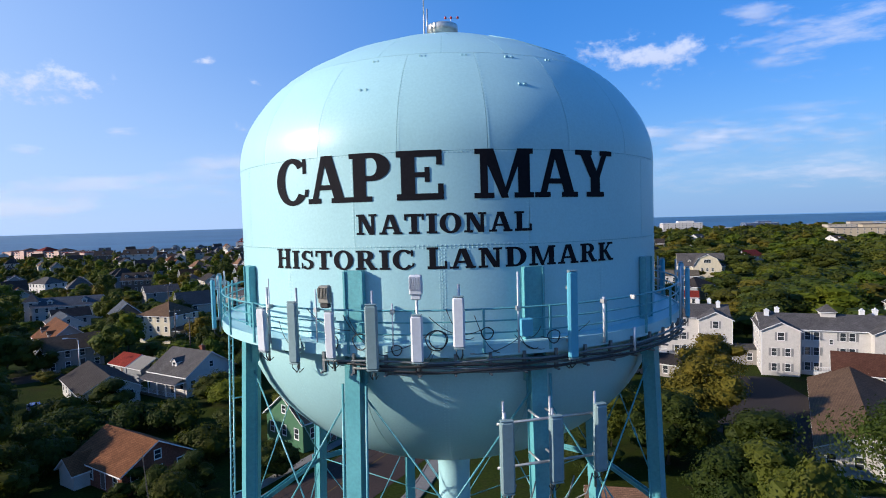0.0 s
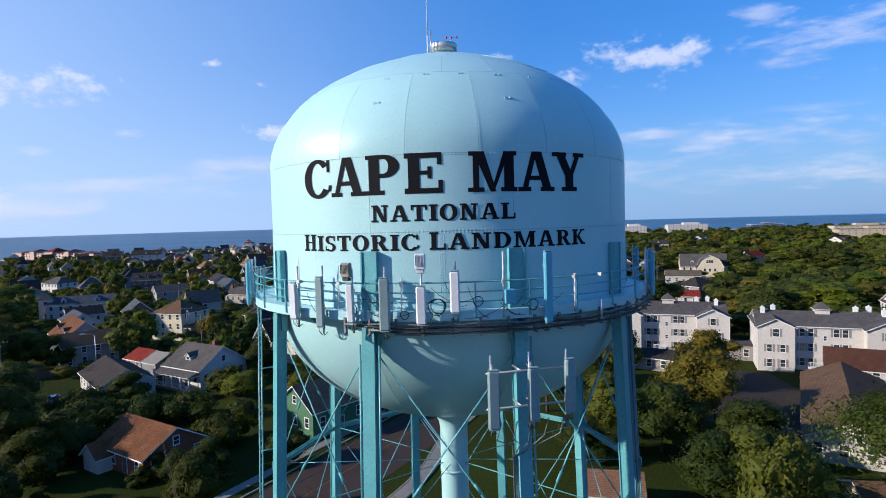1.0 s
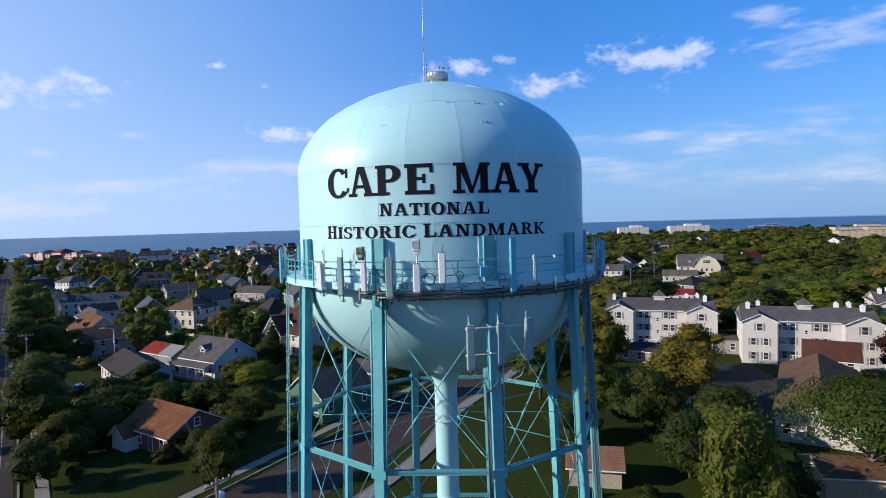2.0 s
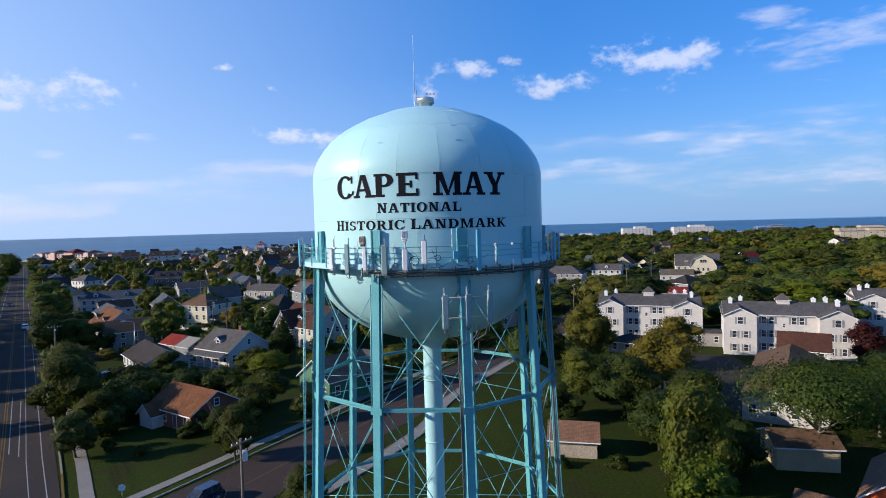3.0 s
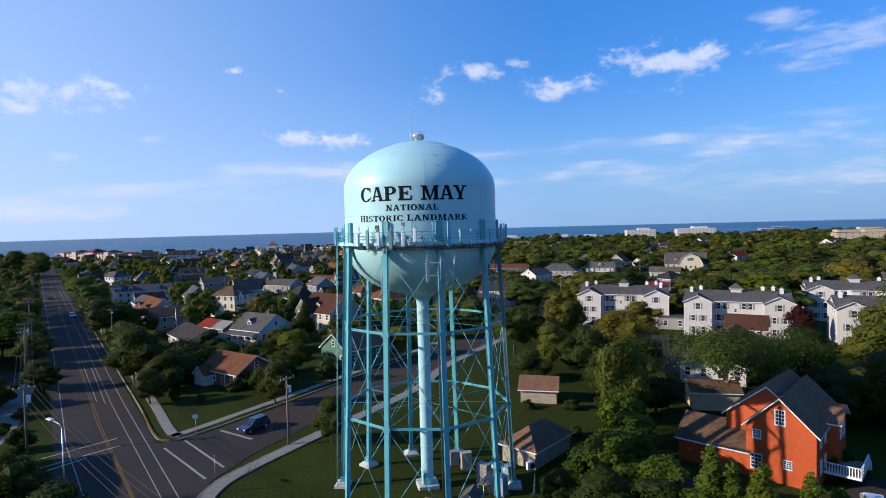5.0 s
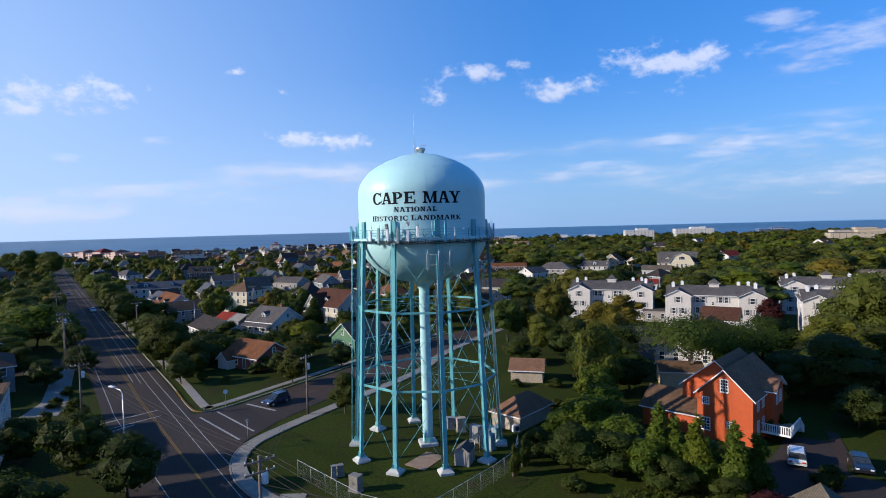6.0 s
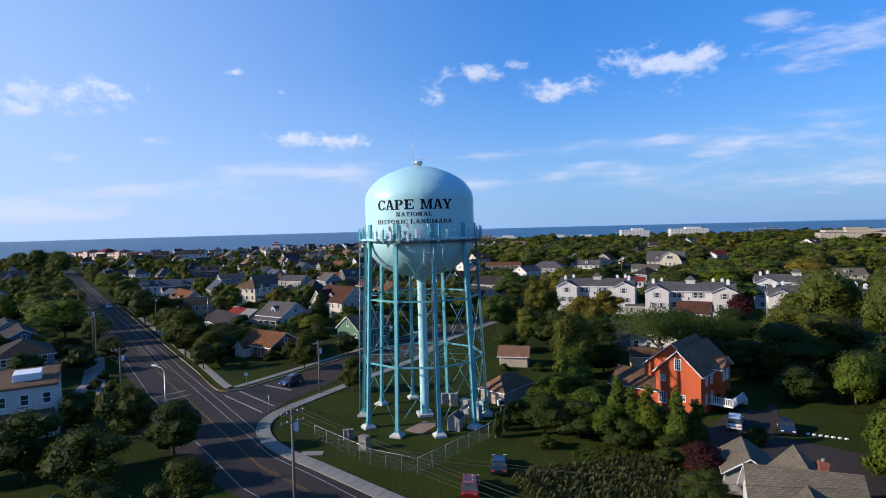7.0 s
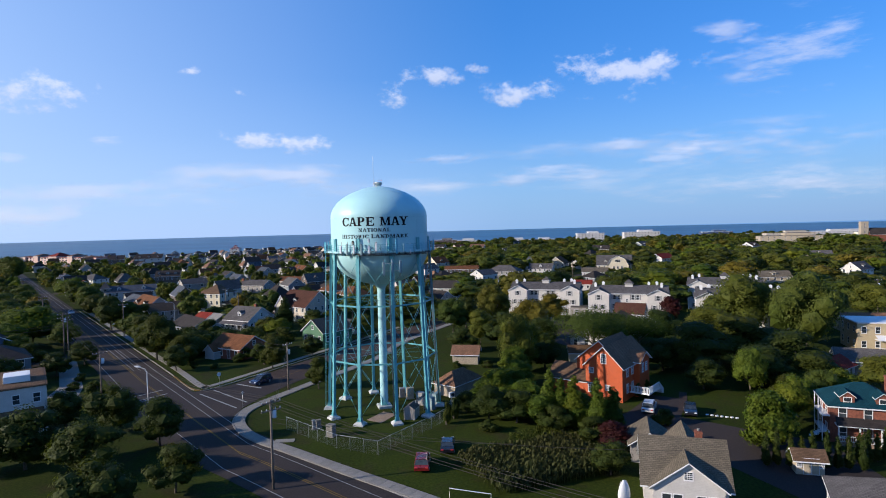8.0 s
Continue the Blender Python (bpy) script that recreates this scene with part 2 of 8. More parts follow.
M["white"] = plain("white_trim", (0.62, 0.62, 0.63), 0.5, 0, 10, 0.8, 0.06, 0.05, 0.004, 0.06)
M["brick"] = plain("brick_red", (0.20, 0.075, 0.05), 0.85, 0, 5, 0.6, 0.3, 0.4, 0.01)
M["stone_tan"] = plain("tan_block_wall", (0.34, 0.29, 0.23), 0.85, 0, 4, 0.6, 0.25, 0.4, 0.01)
M["shade_grey"] = plain("grey_shutter", (0.20, 0.20, 0.205), 0.6, 0, 10, 1, 0.1, 0.1)
M["wood_deck"] = plain("weathered_boards", (0.26, 0.19, 0.14), 0.8, 0, 8, 1, 0.25, 0.3)
M["glass"] = glass_dark("window_glass")
for key, col in (("w_white", (0.51, 0.485, 0.465)), ("w_cream", (0.546, 0.487, 0.361)), ("w_beige", (0.437, 0.386, 0.319)), ("w_green", (0.0378, 0.126, 0.063)),
                 ("w_red", (0.403, 0.0655, 0.0101)), ("w_grey", (0.27, 0.25, 0.235)), ("w_blue", (0.175, 0.19, 0.21)), ("w_brown", (0.101, 0.0714, 0.0588)),
                 ("w_tan", (0.403, 0.336, 0.244)), ("w_pink", (0.42, 0.277, 0.235)), ("w_yellow", (0.462, 0.37, 0.227)), ("w_navy", (0.0504, 0.0756, 0.143))):
    M[key] = siding(key + "_siding", col)
for key, col in (("r_grey", (0.095, 0.088, 0.086)), ("r_dark", (0.042, 0.036, 0.034)), ("r_brown", (0.122, 0.0756, 0.0468)), ("r_rust", (0.144, 0.0612, 0.0288)),
                 ("r_blue", (0.070, 0.080, 0.098)), ("r_red", (0.216, 0.0324, 0.0216)), ("r_tan", (0.125, 0.105, 0.078)), ("r_teal", (0.008, 0.045, 0.062)), ("r_choc", (0.19, 0.105, 0.066)), ("r_umber", (0.075, 0.034, 0.024))):
    M[key] = shingle(key + "_shingles", col)
M["leaf"] = foliage("leaf_green", (0.050, 0.066, 0.012), (0.092, 0.110, 0.021), 0.42)
M["leaf_gold"] = foliage("leaf_yellowing", (0.082, 0.076, 0.013), (0.135, 0.120, 0.022), 0.42)
M["leaf_dark"] = foliage("leaf_dark", (0.028, 0.040, 0.008), (0.053, 0.066, 0.013), 0.4)
M["leaf_bright"] = foliage("leaf_bright", (0.054, 0.080, 0.009), (0.100, 0.130, 0.016), 0.42)
M["leaf_red"] = foliage("leaf_purple", (0.024, 0.006, 0.007), (0.072, 0.018, 0.018), 0.3)
M["leaf_corn"] = foliage("leaf_maize", (0.025, 0.028, 0.007), (0.062, 0.066, 0.021), 0.3)


for spec in ((-32.7, 12.0, 13.0, 3.6), (-35.7, 10.3, 4.0, 1.8), (-19.3, 14.4, 2.4, 1.2), (-15.2, 12.8, 2.2, 1.1), (-14.3, 8.7, 7.5, 2.2), (-9.3, 8.4, 7.0, 2.2), (4.0, 14.8, 7.0, 2.6), (0.2, 12.9, 4.6, 3.4),
             (7.5, 15.4, 4.0, 1.4), (11.8, 12.8, 8.6, 2.7), (20.9, 14.3, 16.0, 4.8)):
    cloud(spec[0], spec[1] + 0.35, spec[2] * 1.5, spec[3] * 1.5, PUFF)
for spec in ((35.2, 14.4, 15.0, 8.6), (30.7, 16.5, 7.0, 3.6), (-26.7, 8.2, 5.0, 1.6), (-33.3, 6.2, 4.0, 1.4), (32.1, 6.9, 24.0, 4.2), (21.6, 7.4, 10.0, 2.6), (26.2, 6.0, 11.0, 3.2), (4.3, 6.9, 12.0, 1.8),
             (-13.6, 5.3, 27.0, 3.6), (-29.6, 4.0, 21.0, 4.0), (-33.7, 2.0, 15.0, 4.0), (12.4, 5.0, 20.0, 3.0), (37.0, 3.2, 17.0, 4.0)):
    cloud(spec[0], spec[1] + 0.3, spec[2] * 1.2, spec[3] * 1.25, VEIL)

for k, spec in enumerate(((24.3, 7.9, 46.0, 4.6), (29.0, 4.4, 60.0, 7.0), (2.0, 4.6, 44.0, 5.0), (-13.0, 6.0, 40.0, 3.6), (-28.0, 4.0, 44.0, 6.4), (-36.0, 2.4, 26.0, 4.4), (34.0, 8.8, 24.0, 2.6), (-22.0, 4.8, 22.0, 2.4))):
    cloud(*spec, BANK, 4360.0 + 14 * k)


# a tall glowing sheet round the horizon: sea haze and sunward sky brightness painted in
def painted_haze():
    m = bpy.data.materials.new("painted_sky_haze")
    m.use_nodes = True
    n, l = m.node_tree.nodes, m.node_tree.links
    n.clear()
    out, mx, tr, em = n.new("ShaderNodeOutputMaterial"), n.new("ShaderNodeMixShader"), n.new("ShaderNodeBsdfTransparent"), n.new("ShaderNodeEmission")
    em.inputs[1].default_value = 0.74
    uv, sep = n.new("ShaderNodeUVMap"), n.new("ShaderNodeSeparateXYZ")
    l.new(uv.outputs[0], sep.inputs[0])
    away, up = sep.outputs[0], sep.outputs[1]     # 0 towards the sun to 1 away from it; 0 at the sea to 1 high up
    # sky glow put into the emission colour: paler towards the sun, deeper blue away
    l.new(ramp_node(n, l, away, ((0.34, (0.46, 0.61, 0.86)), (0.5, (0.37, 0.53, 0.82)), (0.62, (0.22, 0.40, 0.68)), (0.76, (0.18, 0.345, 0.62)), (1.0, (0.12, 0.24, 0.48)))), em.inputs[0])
    # painted haze reaches high on the sun's side, stays low opposite
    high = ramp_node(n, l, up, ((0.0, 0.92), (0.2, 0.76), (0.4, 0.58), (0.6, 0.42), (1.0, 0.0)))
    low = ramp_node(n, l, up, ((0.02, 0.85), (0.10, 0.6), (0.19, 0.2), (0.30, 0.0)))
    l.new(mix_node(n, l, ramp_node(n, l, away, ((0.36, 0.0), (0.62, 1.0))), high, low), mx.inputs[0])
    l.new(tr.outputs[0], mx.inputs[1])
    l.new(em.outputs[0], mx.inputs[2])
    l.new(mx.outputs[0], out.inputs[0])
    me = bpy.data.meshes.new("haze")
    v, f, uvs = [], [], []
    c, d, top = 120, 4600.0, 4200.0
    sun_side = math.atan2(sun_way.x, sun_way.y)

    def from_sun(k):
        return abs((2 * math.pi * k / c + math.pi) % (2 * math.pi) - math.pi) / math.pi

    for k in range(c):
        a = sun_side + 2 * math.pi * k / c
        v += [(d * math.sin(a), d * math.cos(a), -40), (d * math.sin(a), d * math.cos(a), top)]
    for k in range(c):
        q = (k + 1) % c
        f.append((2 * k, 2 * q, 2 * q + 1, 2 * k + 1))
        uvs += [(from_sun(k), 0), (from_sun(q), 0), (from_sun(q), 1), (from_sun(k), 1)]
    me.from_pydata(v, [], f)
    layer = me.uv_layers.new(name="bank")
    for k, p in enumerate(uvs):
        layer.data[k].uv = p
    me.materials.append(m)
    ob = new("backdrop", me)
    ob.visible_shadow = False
    tagged(ob, "glowing sheet with painted haze and sunward sky brightness", "sky", kind="structure")


painted_haze()


# ---- geometry helpers ----
class Geo:
    """Collects faces for one mesh."""

    def __init__(self):
        self.v, self.f, self.m, self.s = [], [], [], []

    def face(self, idx, mat=0, smooth=False):
        self.f.append(idx), self.m.append(mat), self.s.append(smooth)

    def quad(self, a, b, c, d, mat=0, smooth=False):
        k = len(self.v)
        self.v += [a, b, c, d]
        self.face((k, k + 1, k + 2, k + 3), mat, smooth)

    def poly(self, pts, mat=0):
        k = len(self.v)
        self.v += list(pts)
        self.face(tuple(range(k, k + len(pts))), mat)

    def box(self, lo, hi, mat=0, m=None):
        x0, y0, z0 = lo
        x1, y1, z1 = hi
        c = [(x0, y0, z0), (x1, y0, z0), (x1, y1, z0), (x0, y1, z0), (x0, y0, z1), (x1, y0, z1), (x1, y1, z1), (x0, y1, z1)]
        if m is not None:
            c = [tuple(m @ Vector(p)) for p in c]
        k = len(self.v)
        self.v += c
        for q in ((0, 3, 2, 1), (4, 5, 6, 7), (0, 1, 5, 4), (1, 2, 6, 5), (2, 3, 7, 6), (3, 0, 4, 7)):
            self.face(tuple(k + i for i in q), mat)

    def bevel_box(self, lo, hi, b, mat=0, m=None):
        """A box with its twelve edges chamfered."""
        (x0, y0, z0), (x1, y1, z1) = lo, hi
        pts = []
        for z, ins in ((z0, b), (z0 + b, 0), (z1 - b, 0), (z1, b)):
            i, j = ins, b
            pts += [(x0 + b + i, y0 + i, z), (x1 - b - i, y0 + i, z), (x1 - i, y0 + b + i, z), (x1 - i, y1 - b - i, z),
                    (x1 - b - i, y1 - i, z), (x0 + b + i, y1 - i, z), (x0 + i, y1 - b - i, z), (x0 + i, y0 + b + i, z)]
        if m is not None:
            pts = [tuple(m @ Vector(p)) for p in pts]
        k = len(self.v)
        self.v += pts
        for r in range(3):
            for c in range(8):
                d = (c + 1) % 8
                self.face((k + r * 8 + c, k + r * 8 + d, k + r * 8 + 8 + d, k + r * 8 + 8 + c), mat)
        self.face(tuple(k + c for c in range(7, -1, -1)), mat)
        self.face(tuple(k + 24 + c for c in range(8)), mat)

    def tube(self, path, r, n=6, mat=0, cap=True, smooth=True, r1=None):
        """A round bar along a path of points; the radius may taper from r to r1."""
        pts = [Vector(p) for p in path]
        rows = []
        for i, p in enumerate(pts):
            d = (pts[min(i + 1, len(pts) - 1)] - pts[max(i - 1, 0)]).normalized()
            side = d.cross(Vector((0, 0, 1)))
            if side.length < 0.05:
                side = d.cross(Vector((1, 0, 0)))
            side.normalize()
            up = side.cross(d)
            rr = r if r1 is None else r + (r1 - r) * i / max(1, len(pts) - 1)
            k = len(self.v)
            for a in range(n):
                t = 2 * math.pi * a / n
                self.v.append(tuple(p + side * (math.cos(t) * rr) + up * (math.sin(t) * rr)))
            rows.append(k)
        for a, b in zip(rows, rows[1:]):
            for c in range(n):
                d = (c + 1) % n
                self.face((a + c, a + d, b + d, b + c), mat, smooth)
        if cap:
            self.face(tuple(rows[0] + c for c in range(n - 1, -1, -1)), mat)
            self.face(tuple(rows[-1] + c for c in range(n)), mat)

    def lathe(self, prof, n=48, mat=0, a0=0.0, a1=360.0, smooth=True, centre=(0, 0)):
        """Turns a profile of (radius, height) round the z axis through centre."""
        full = abs(a1 - a0) >= 359.9
        cols = n if full else n + 1
        k = len(self.v)
        for r, z in prof:
            for c in range(cols):
                t = radians(a0 + (a1 - a0) * c / n)
                self.v.append((centre[0] + r * math.sin(t), centre[1] - r * math.cos(t), z))
        for i in range(len(prof) - 1):
            for c in range(n):
                d = (c + 1) % cols
                a, b = k + i * cols, k + (i + 1) * cols
                self.face((a + c, a + d, b + d, b + c), mat, smooth)

    def mesh(self, name, mats):
        me = bpy.data.meshes.new(name)
        me.from_pydata([tuple(p) for p in self.v], [], self.f)
        for m in mats:
            me.materials.append(m)
        me.polygons.foreach_set("material_index", self.m)
        me.polygons.foreach_set("use_smooth", self.s)
        me.update()
        return me


def part(name, g, mats, parent=None, label=""):
    """Links a Geo (or a ready mesh) as one mesh object under its thing."""
    mats = mats if isinstance(mats, (list, tuple)) else [mats]
    me = g.mesh(name, mats) if isinstance(g, Geo) else g
    ob = new(name, me)
    if parent is not None:
        ob.parent = parent
    if label:
        ob["label"] = label
    return ob


def thing(name, label, category, group="", m=None, kind=""):
    ob = new(name)
    ob.empty_display_size = 0.3
    if m is not None:
        ob.matrix_world = m
    return tagged(ob, label, category, group, kind)


def polar(r, deg, z):
    """A place round the tower: deg 0 faces the first eye, growing to its right."""
    t = radians(deg)
    return Vector((r * math.sin(t), -r * math.cos(t), z))


def at_angle(deg, r=0.0, z=0.0):
    """A frame on the tower: local x along the ring, y outwards, z up."""
    o = polar(r, deg, z)
    t = radians(deg)
    return Matrix(((-math.cos(t), math.sin(t), 0, o.x), (-math.sin(t), -math.cos(t), 0, o.y), (0, 0, 1, o.z), (0, 0, 0, 1)))


# ---- the water tower ----
R = 8.0
DOME = [(8.0, 32.06), (7.98, 32.5), (7.86, 33.05), (7.54, 33.75), (6.9, 34.62), (6.28, 35.19), (5.6, 35.66), (5.0, 35.98), (4.38, 36.3), (3.3, 36.7), (2.6, 36.95), (1.4, 37.22), (0.5, 37.32)]
BOWL = [(8.0, 26.5), (7.92, 25.8), (7.7, 25.1), (7.25, 24.25), (6.6, 23.45), (5.8, 22.75), (4.8, 22.12), (3.7, 21.62), (2.4, 21.25), (1.1, 21.05)]


def rounded(prof, n=4):
    """A profile with its corners eased: n steps between the given points."""
    out = []
    for i in range(len(prof) - 1):
        p = [Vector(prof[max(0, min(len(prof) - 1, i + k))]) for k in (-1, 0, 1, 2)]
        for k in range(n):
            t = k / n
            out.append(tuple(0.5 * ((2 * p[1]) + (p[2] - p[0]) * t + (2 * p[0] - 5 * p[1] + 4 * p[2] - p[3]) * t * t + (3 * p[1] - p[0] - 3 * p[2] + p[3]) * t ** 3)))
    return out + [tuple(prof[-1])]


DOME, BOWL = rounded(DOME), rounded(BOWL)
LEGS = [14 + 36 * k for k in range(10)]
LEG_TOP, LEG_FOOT = (8.22, 26.3), (9.32, 0.55)


def leg_r(z):
    f = (z - LEG_FOOT[1]) / (LEG_TOP[1] - LEG_FOOT[1])
    return LEG_FOOT[0] + (LEG_TOP[0] - LEG_FOOT[0]) * f


tower = thing("water_tower", "pale blue riveted steel water tower on ten teal legs", "water tower")


def plate(prof, a0, a1, n):
    """One curved steel plate with its thickness, standing a little proud of the shell."""
    g = Geo()
    gap = 0.012
    da = math.degrees(gap / max(0.6, prof[0][0])) * 0.5
    g.lathe(prof, n, 0, a0 + da, a1 - da)
    inner = [(r - 0.022, z) for r, z in prof]
    for a in (a0 + da, a1 - da):
        for (p, q), (s, t) in zip(zip(prof, prof[1:]), zip(inner, inner[1:])):
            g.quad(polar(p[0], a, p[1]), polar(q[0], a, q[1]), polar(t[0], a, t[1]), polar(s[0], a, s[1]))
    for e in (0, -1):
        for c in range(n):
            b0, b1 = a0 + da + (a1 - a0 - 2 * da) * c / n, a0 + da + (a1 - a0 - 2 * da) * (c + 1) / n
            g.quad(polar(prof[e][0], b0, prof[e][1]), polar(prof[e][0], b1, prof[e][1]), polar(inner[e][0], b1, inner[e][1]), polar(inner[e][0], b0, inner[e][1]))
    return g


def trimmed(prof, lo=0.006, hi=0.006):
    """A profile shortened a little at both ends, which leaves the joint open."""
    p = [Vector(q) for q in prof]
    p[0] = p[0] + (p[1] - p[0]).normalized() * lo
    p[-1] = p[-1] + (p[-2] - p[-1]).normalized() * hi
    return [tuple(q) for q in p]


core = Geo()
core.lathe([(r - 0.02, z) for r, z in reversed(BOWL)] + [(R - 0.02, 29.4)] + [(r - 0.02, z) for r, z in DOME] + [(0.0, 37.31)], 80)
part("tank_shell", core, M["trim_blue"], tower)
for k in range(20):
    part("dome_plate", plate(trimmed(DOME[:21]), -12.4 + 18 * k, 5.6 + 18 * k, 5), M["tank"], tower)
for k in range(20):
    part("dome_plate", plate(trimmed(DOME[20:33]), -21.3 + 18 * k, -3.3 + 18 * k, 5), M["tank"], tower)
part("dome_cap", plate(trimmed(DOME[32:]), 0, 359.8, 40), M["tank"], tower)
for k in range(10):
    part("shell_plate", plate(trimmed([(R, 29.43), (R, 30.3), (R, 31.2), (R, 32.06)]), 14 + 36 * k, 50 + 36 * k, 9), M["tank"], tower)
    part("shell_plate", plate(trimmed([(R, 26.5), (R, 27.4), (R, 28.4), (R, 29.43)]), -4 + 36 * k, 32 + 36 * k, 9), M["tank"], tower)
    part("bowl_plate", plate(trimmed(BOWL[:25][::-1]), -22 + 36 * k, 14 + 36 * k, 9), M["tank"], tower)
part("bowl_plate", plate(trimmed(BOWL[24:][::-1]), 0, 359.8, 48), M["tank"], tower)


def rivet_row(path_of, count, size=0.03):
    """Round rivet heads along a seam; path_of gives place and outward way for 0..1."""
    g = Geo()
    for i in range(count):
        p, nrm = path_of((i + 0.5) / count)
        side = nrm.cross(Vector((0.13, 0.2, 0.97))).normalized()
        up = side.cross(nrm)
        k = len(g.v)
        g.v += [tuple(p + side * (math.cos(a) * size) + up * (math.sin(a) * size) - nrm * 0.002) for a in (0.3, 1.35, 2.4, 3.44, 4.5, 5.55)]
        g.v.append(tuple(p + nrm * size * 0.42))
        for c in range(6):
            g.face((k + c, k + (c + 1) % 6, k + 6), 0, True)
    return g


def ring_path(r, z, tilt=0.0):
    def at(f):
        d = polar(1, 360 * f, 0)
        return polar(r, 360 * f, z), (d * math.cos(tilt) + Vector((0, 0, math.sin(tilt)))).normalized()
    return at


def seam_path(prof, deg, shift=0.0):
    pts = [Vector(p) for p in prof]

    def at(f):
        s = f * (len(pts) - 1)
        i = min(int(s), len(pts) - 2)
        q, d = pts[i].lerp(pts[i + 1], s - i), pts[i + 1] - pts[i]
        nrm = Vector((abs(d.y), -d.x if d.y > 0 else d.x)).normalized()
        a = deg + math.degrees(shift / q.x)
        return polar(q.x, a, q.y), (polar(1, a, 0) * nrm.x + Vector((0, 0, nrm.y))).normalized()
    return at


rows = [rivet_row(ring_path(R, 32.06 - 0.04), 400), rivet_row(ring_path(R, 29.43 + 0.035), 400), rivet_row(ring_path(R, 29.43 - 0.035), 400), rivet_row(ring_path(6.32, 35.16, 0.85), 300), rivet_row(ring_path(4.42, 36.28, 1.15), 200)]
rows += [rivet_row(seam_path(DOME[:21], -12.4 + 18 * k, 0.05), 40) for k in range(20)]
rows += [rivet_row(seam_path(DOME[20:33], -21.3 + 18 * k, 0.05), 18) for k in range(20)]
for k in range(10):
    for s in (-0.075, 0.0, 0.075):
        rows.append(rivet_row(seam_path([(R, 26.9), (R, 29.38)], -4 + 36 * k, s), 26 if s else 24))
    for s in (-0.04, 0.04):
        rows.append(rivet_row(seam_path([(R, 29.5), (R, 32.0)], 14 + 36 * k, s), 22))
    for s in (-0.06, 0.06):
        rows.append(rivet_row(seam_path(BOWL[:25], -22 + 36 * k + 18, s), 44))
rows.append(rivet_row(ring_path(4.83, 22.13, -0.9), 200))


def head_path(deg, x):
    def at(f):
        m = at_angle(deg, 8.06)
        return m @ Vector((x, 0.14, 26.95 + 1.75 * f)), m.to_3x3() @ Vector((0, 1, 0))
    return at


def rivet_mesh(rows, mat):
    heads = Geo()
    for g in rows:
        k = len(heads.v)
        heads.v += g.v
        heads.f += [tuple(k + i for i in q) for q in g.f]
        heads.m += g.m
        heads.s += g.s
    tagged(part("rivets", heads, M[mat], tower), kind="stuff")


rivet_mesh(rows, "rivet")
rivet_mesh([rivet_row(head_path(deg, x), 18, 0.026) for deg in LEGS for x in (-0.2, -0.06, 0.06, 0.2)], "trim_blue")

# lettering: slab-serif capitals cut from thin plates and bent to the shell
TH, TN, SF = 0.255, 0.15, 0.108      # thick and thin strokes, serif height, for a letter 1 high


def bar(x0, z0, x1, z1, w0, w1=None):
    """A straight stroke from (x0, z0) to (x1, z1), w wide along x."""
    w1 = w0 if w1 is None else w1
    return [[(x0 - w0 / 2, z0), (x0 + w0 / 2, z0), (x1 + w1 / 2, z1), (x1 - w1 / 2, z1)]]


def slab(x0, x1, z0, z1):
    return [[(x0, z0), (x1, z0), (x1, z1), (x0, z1)]]


def arc(cx, cz, rx, rz, a0, a1, thick, thin, n=14):
    """A curved stroke: an elliptic band, thick at its sides and thin above and below."""
    out = []
    for i in range(n):
        q = []
        for a, inner in ((a0 + (a1 - a0) * i / n, 0), (a0 + (a1 - a0) * (i + 1) / n, 0), (a0 + (a1 - a0) * (i + 1) / n, 1), (a0 + (a1 - a0) * i / n, 1)):
            c, s = math.cos(radians(a)), math.sin(radians(a))
            q.append((cx + (rx - (thick if inner else 0)) * c, cz + (rz - (thin if inner else 0)) * s))
        out.append(q)
    return out


def foot(x, z, w):
    return slab(x - w / 2, x + w / 2, z, z + SF)


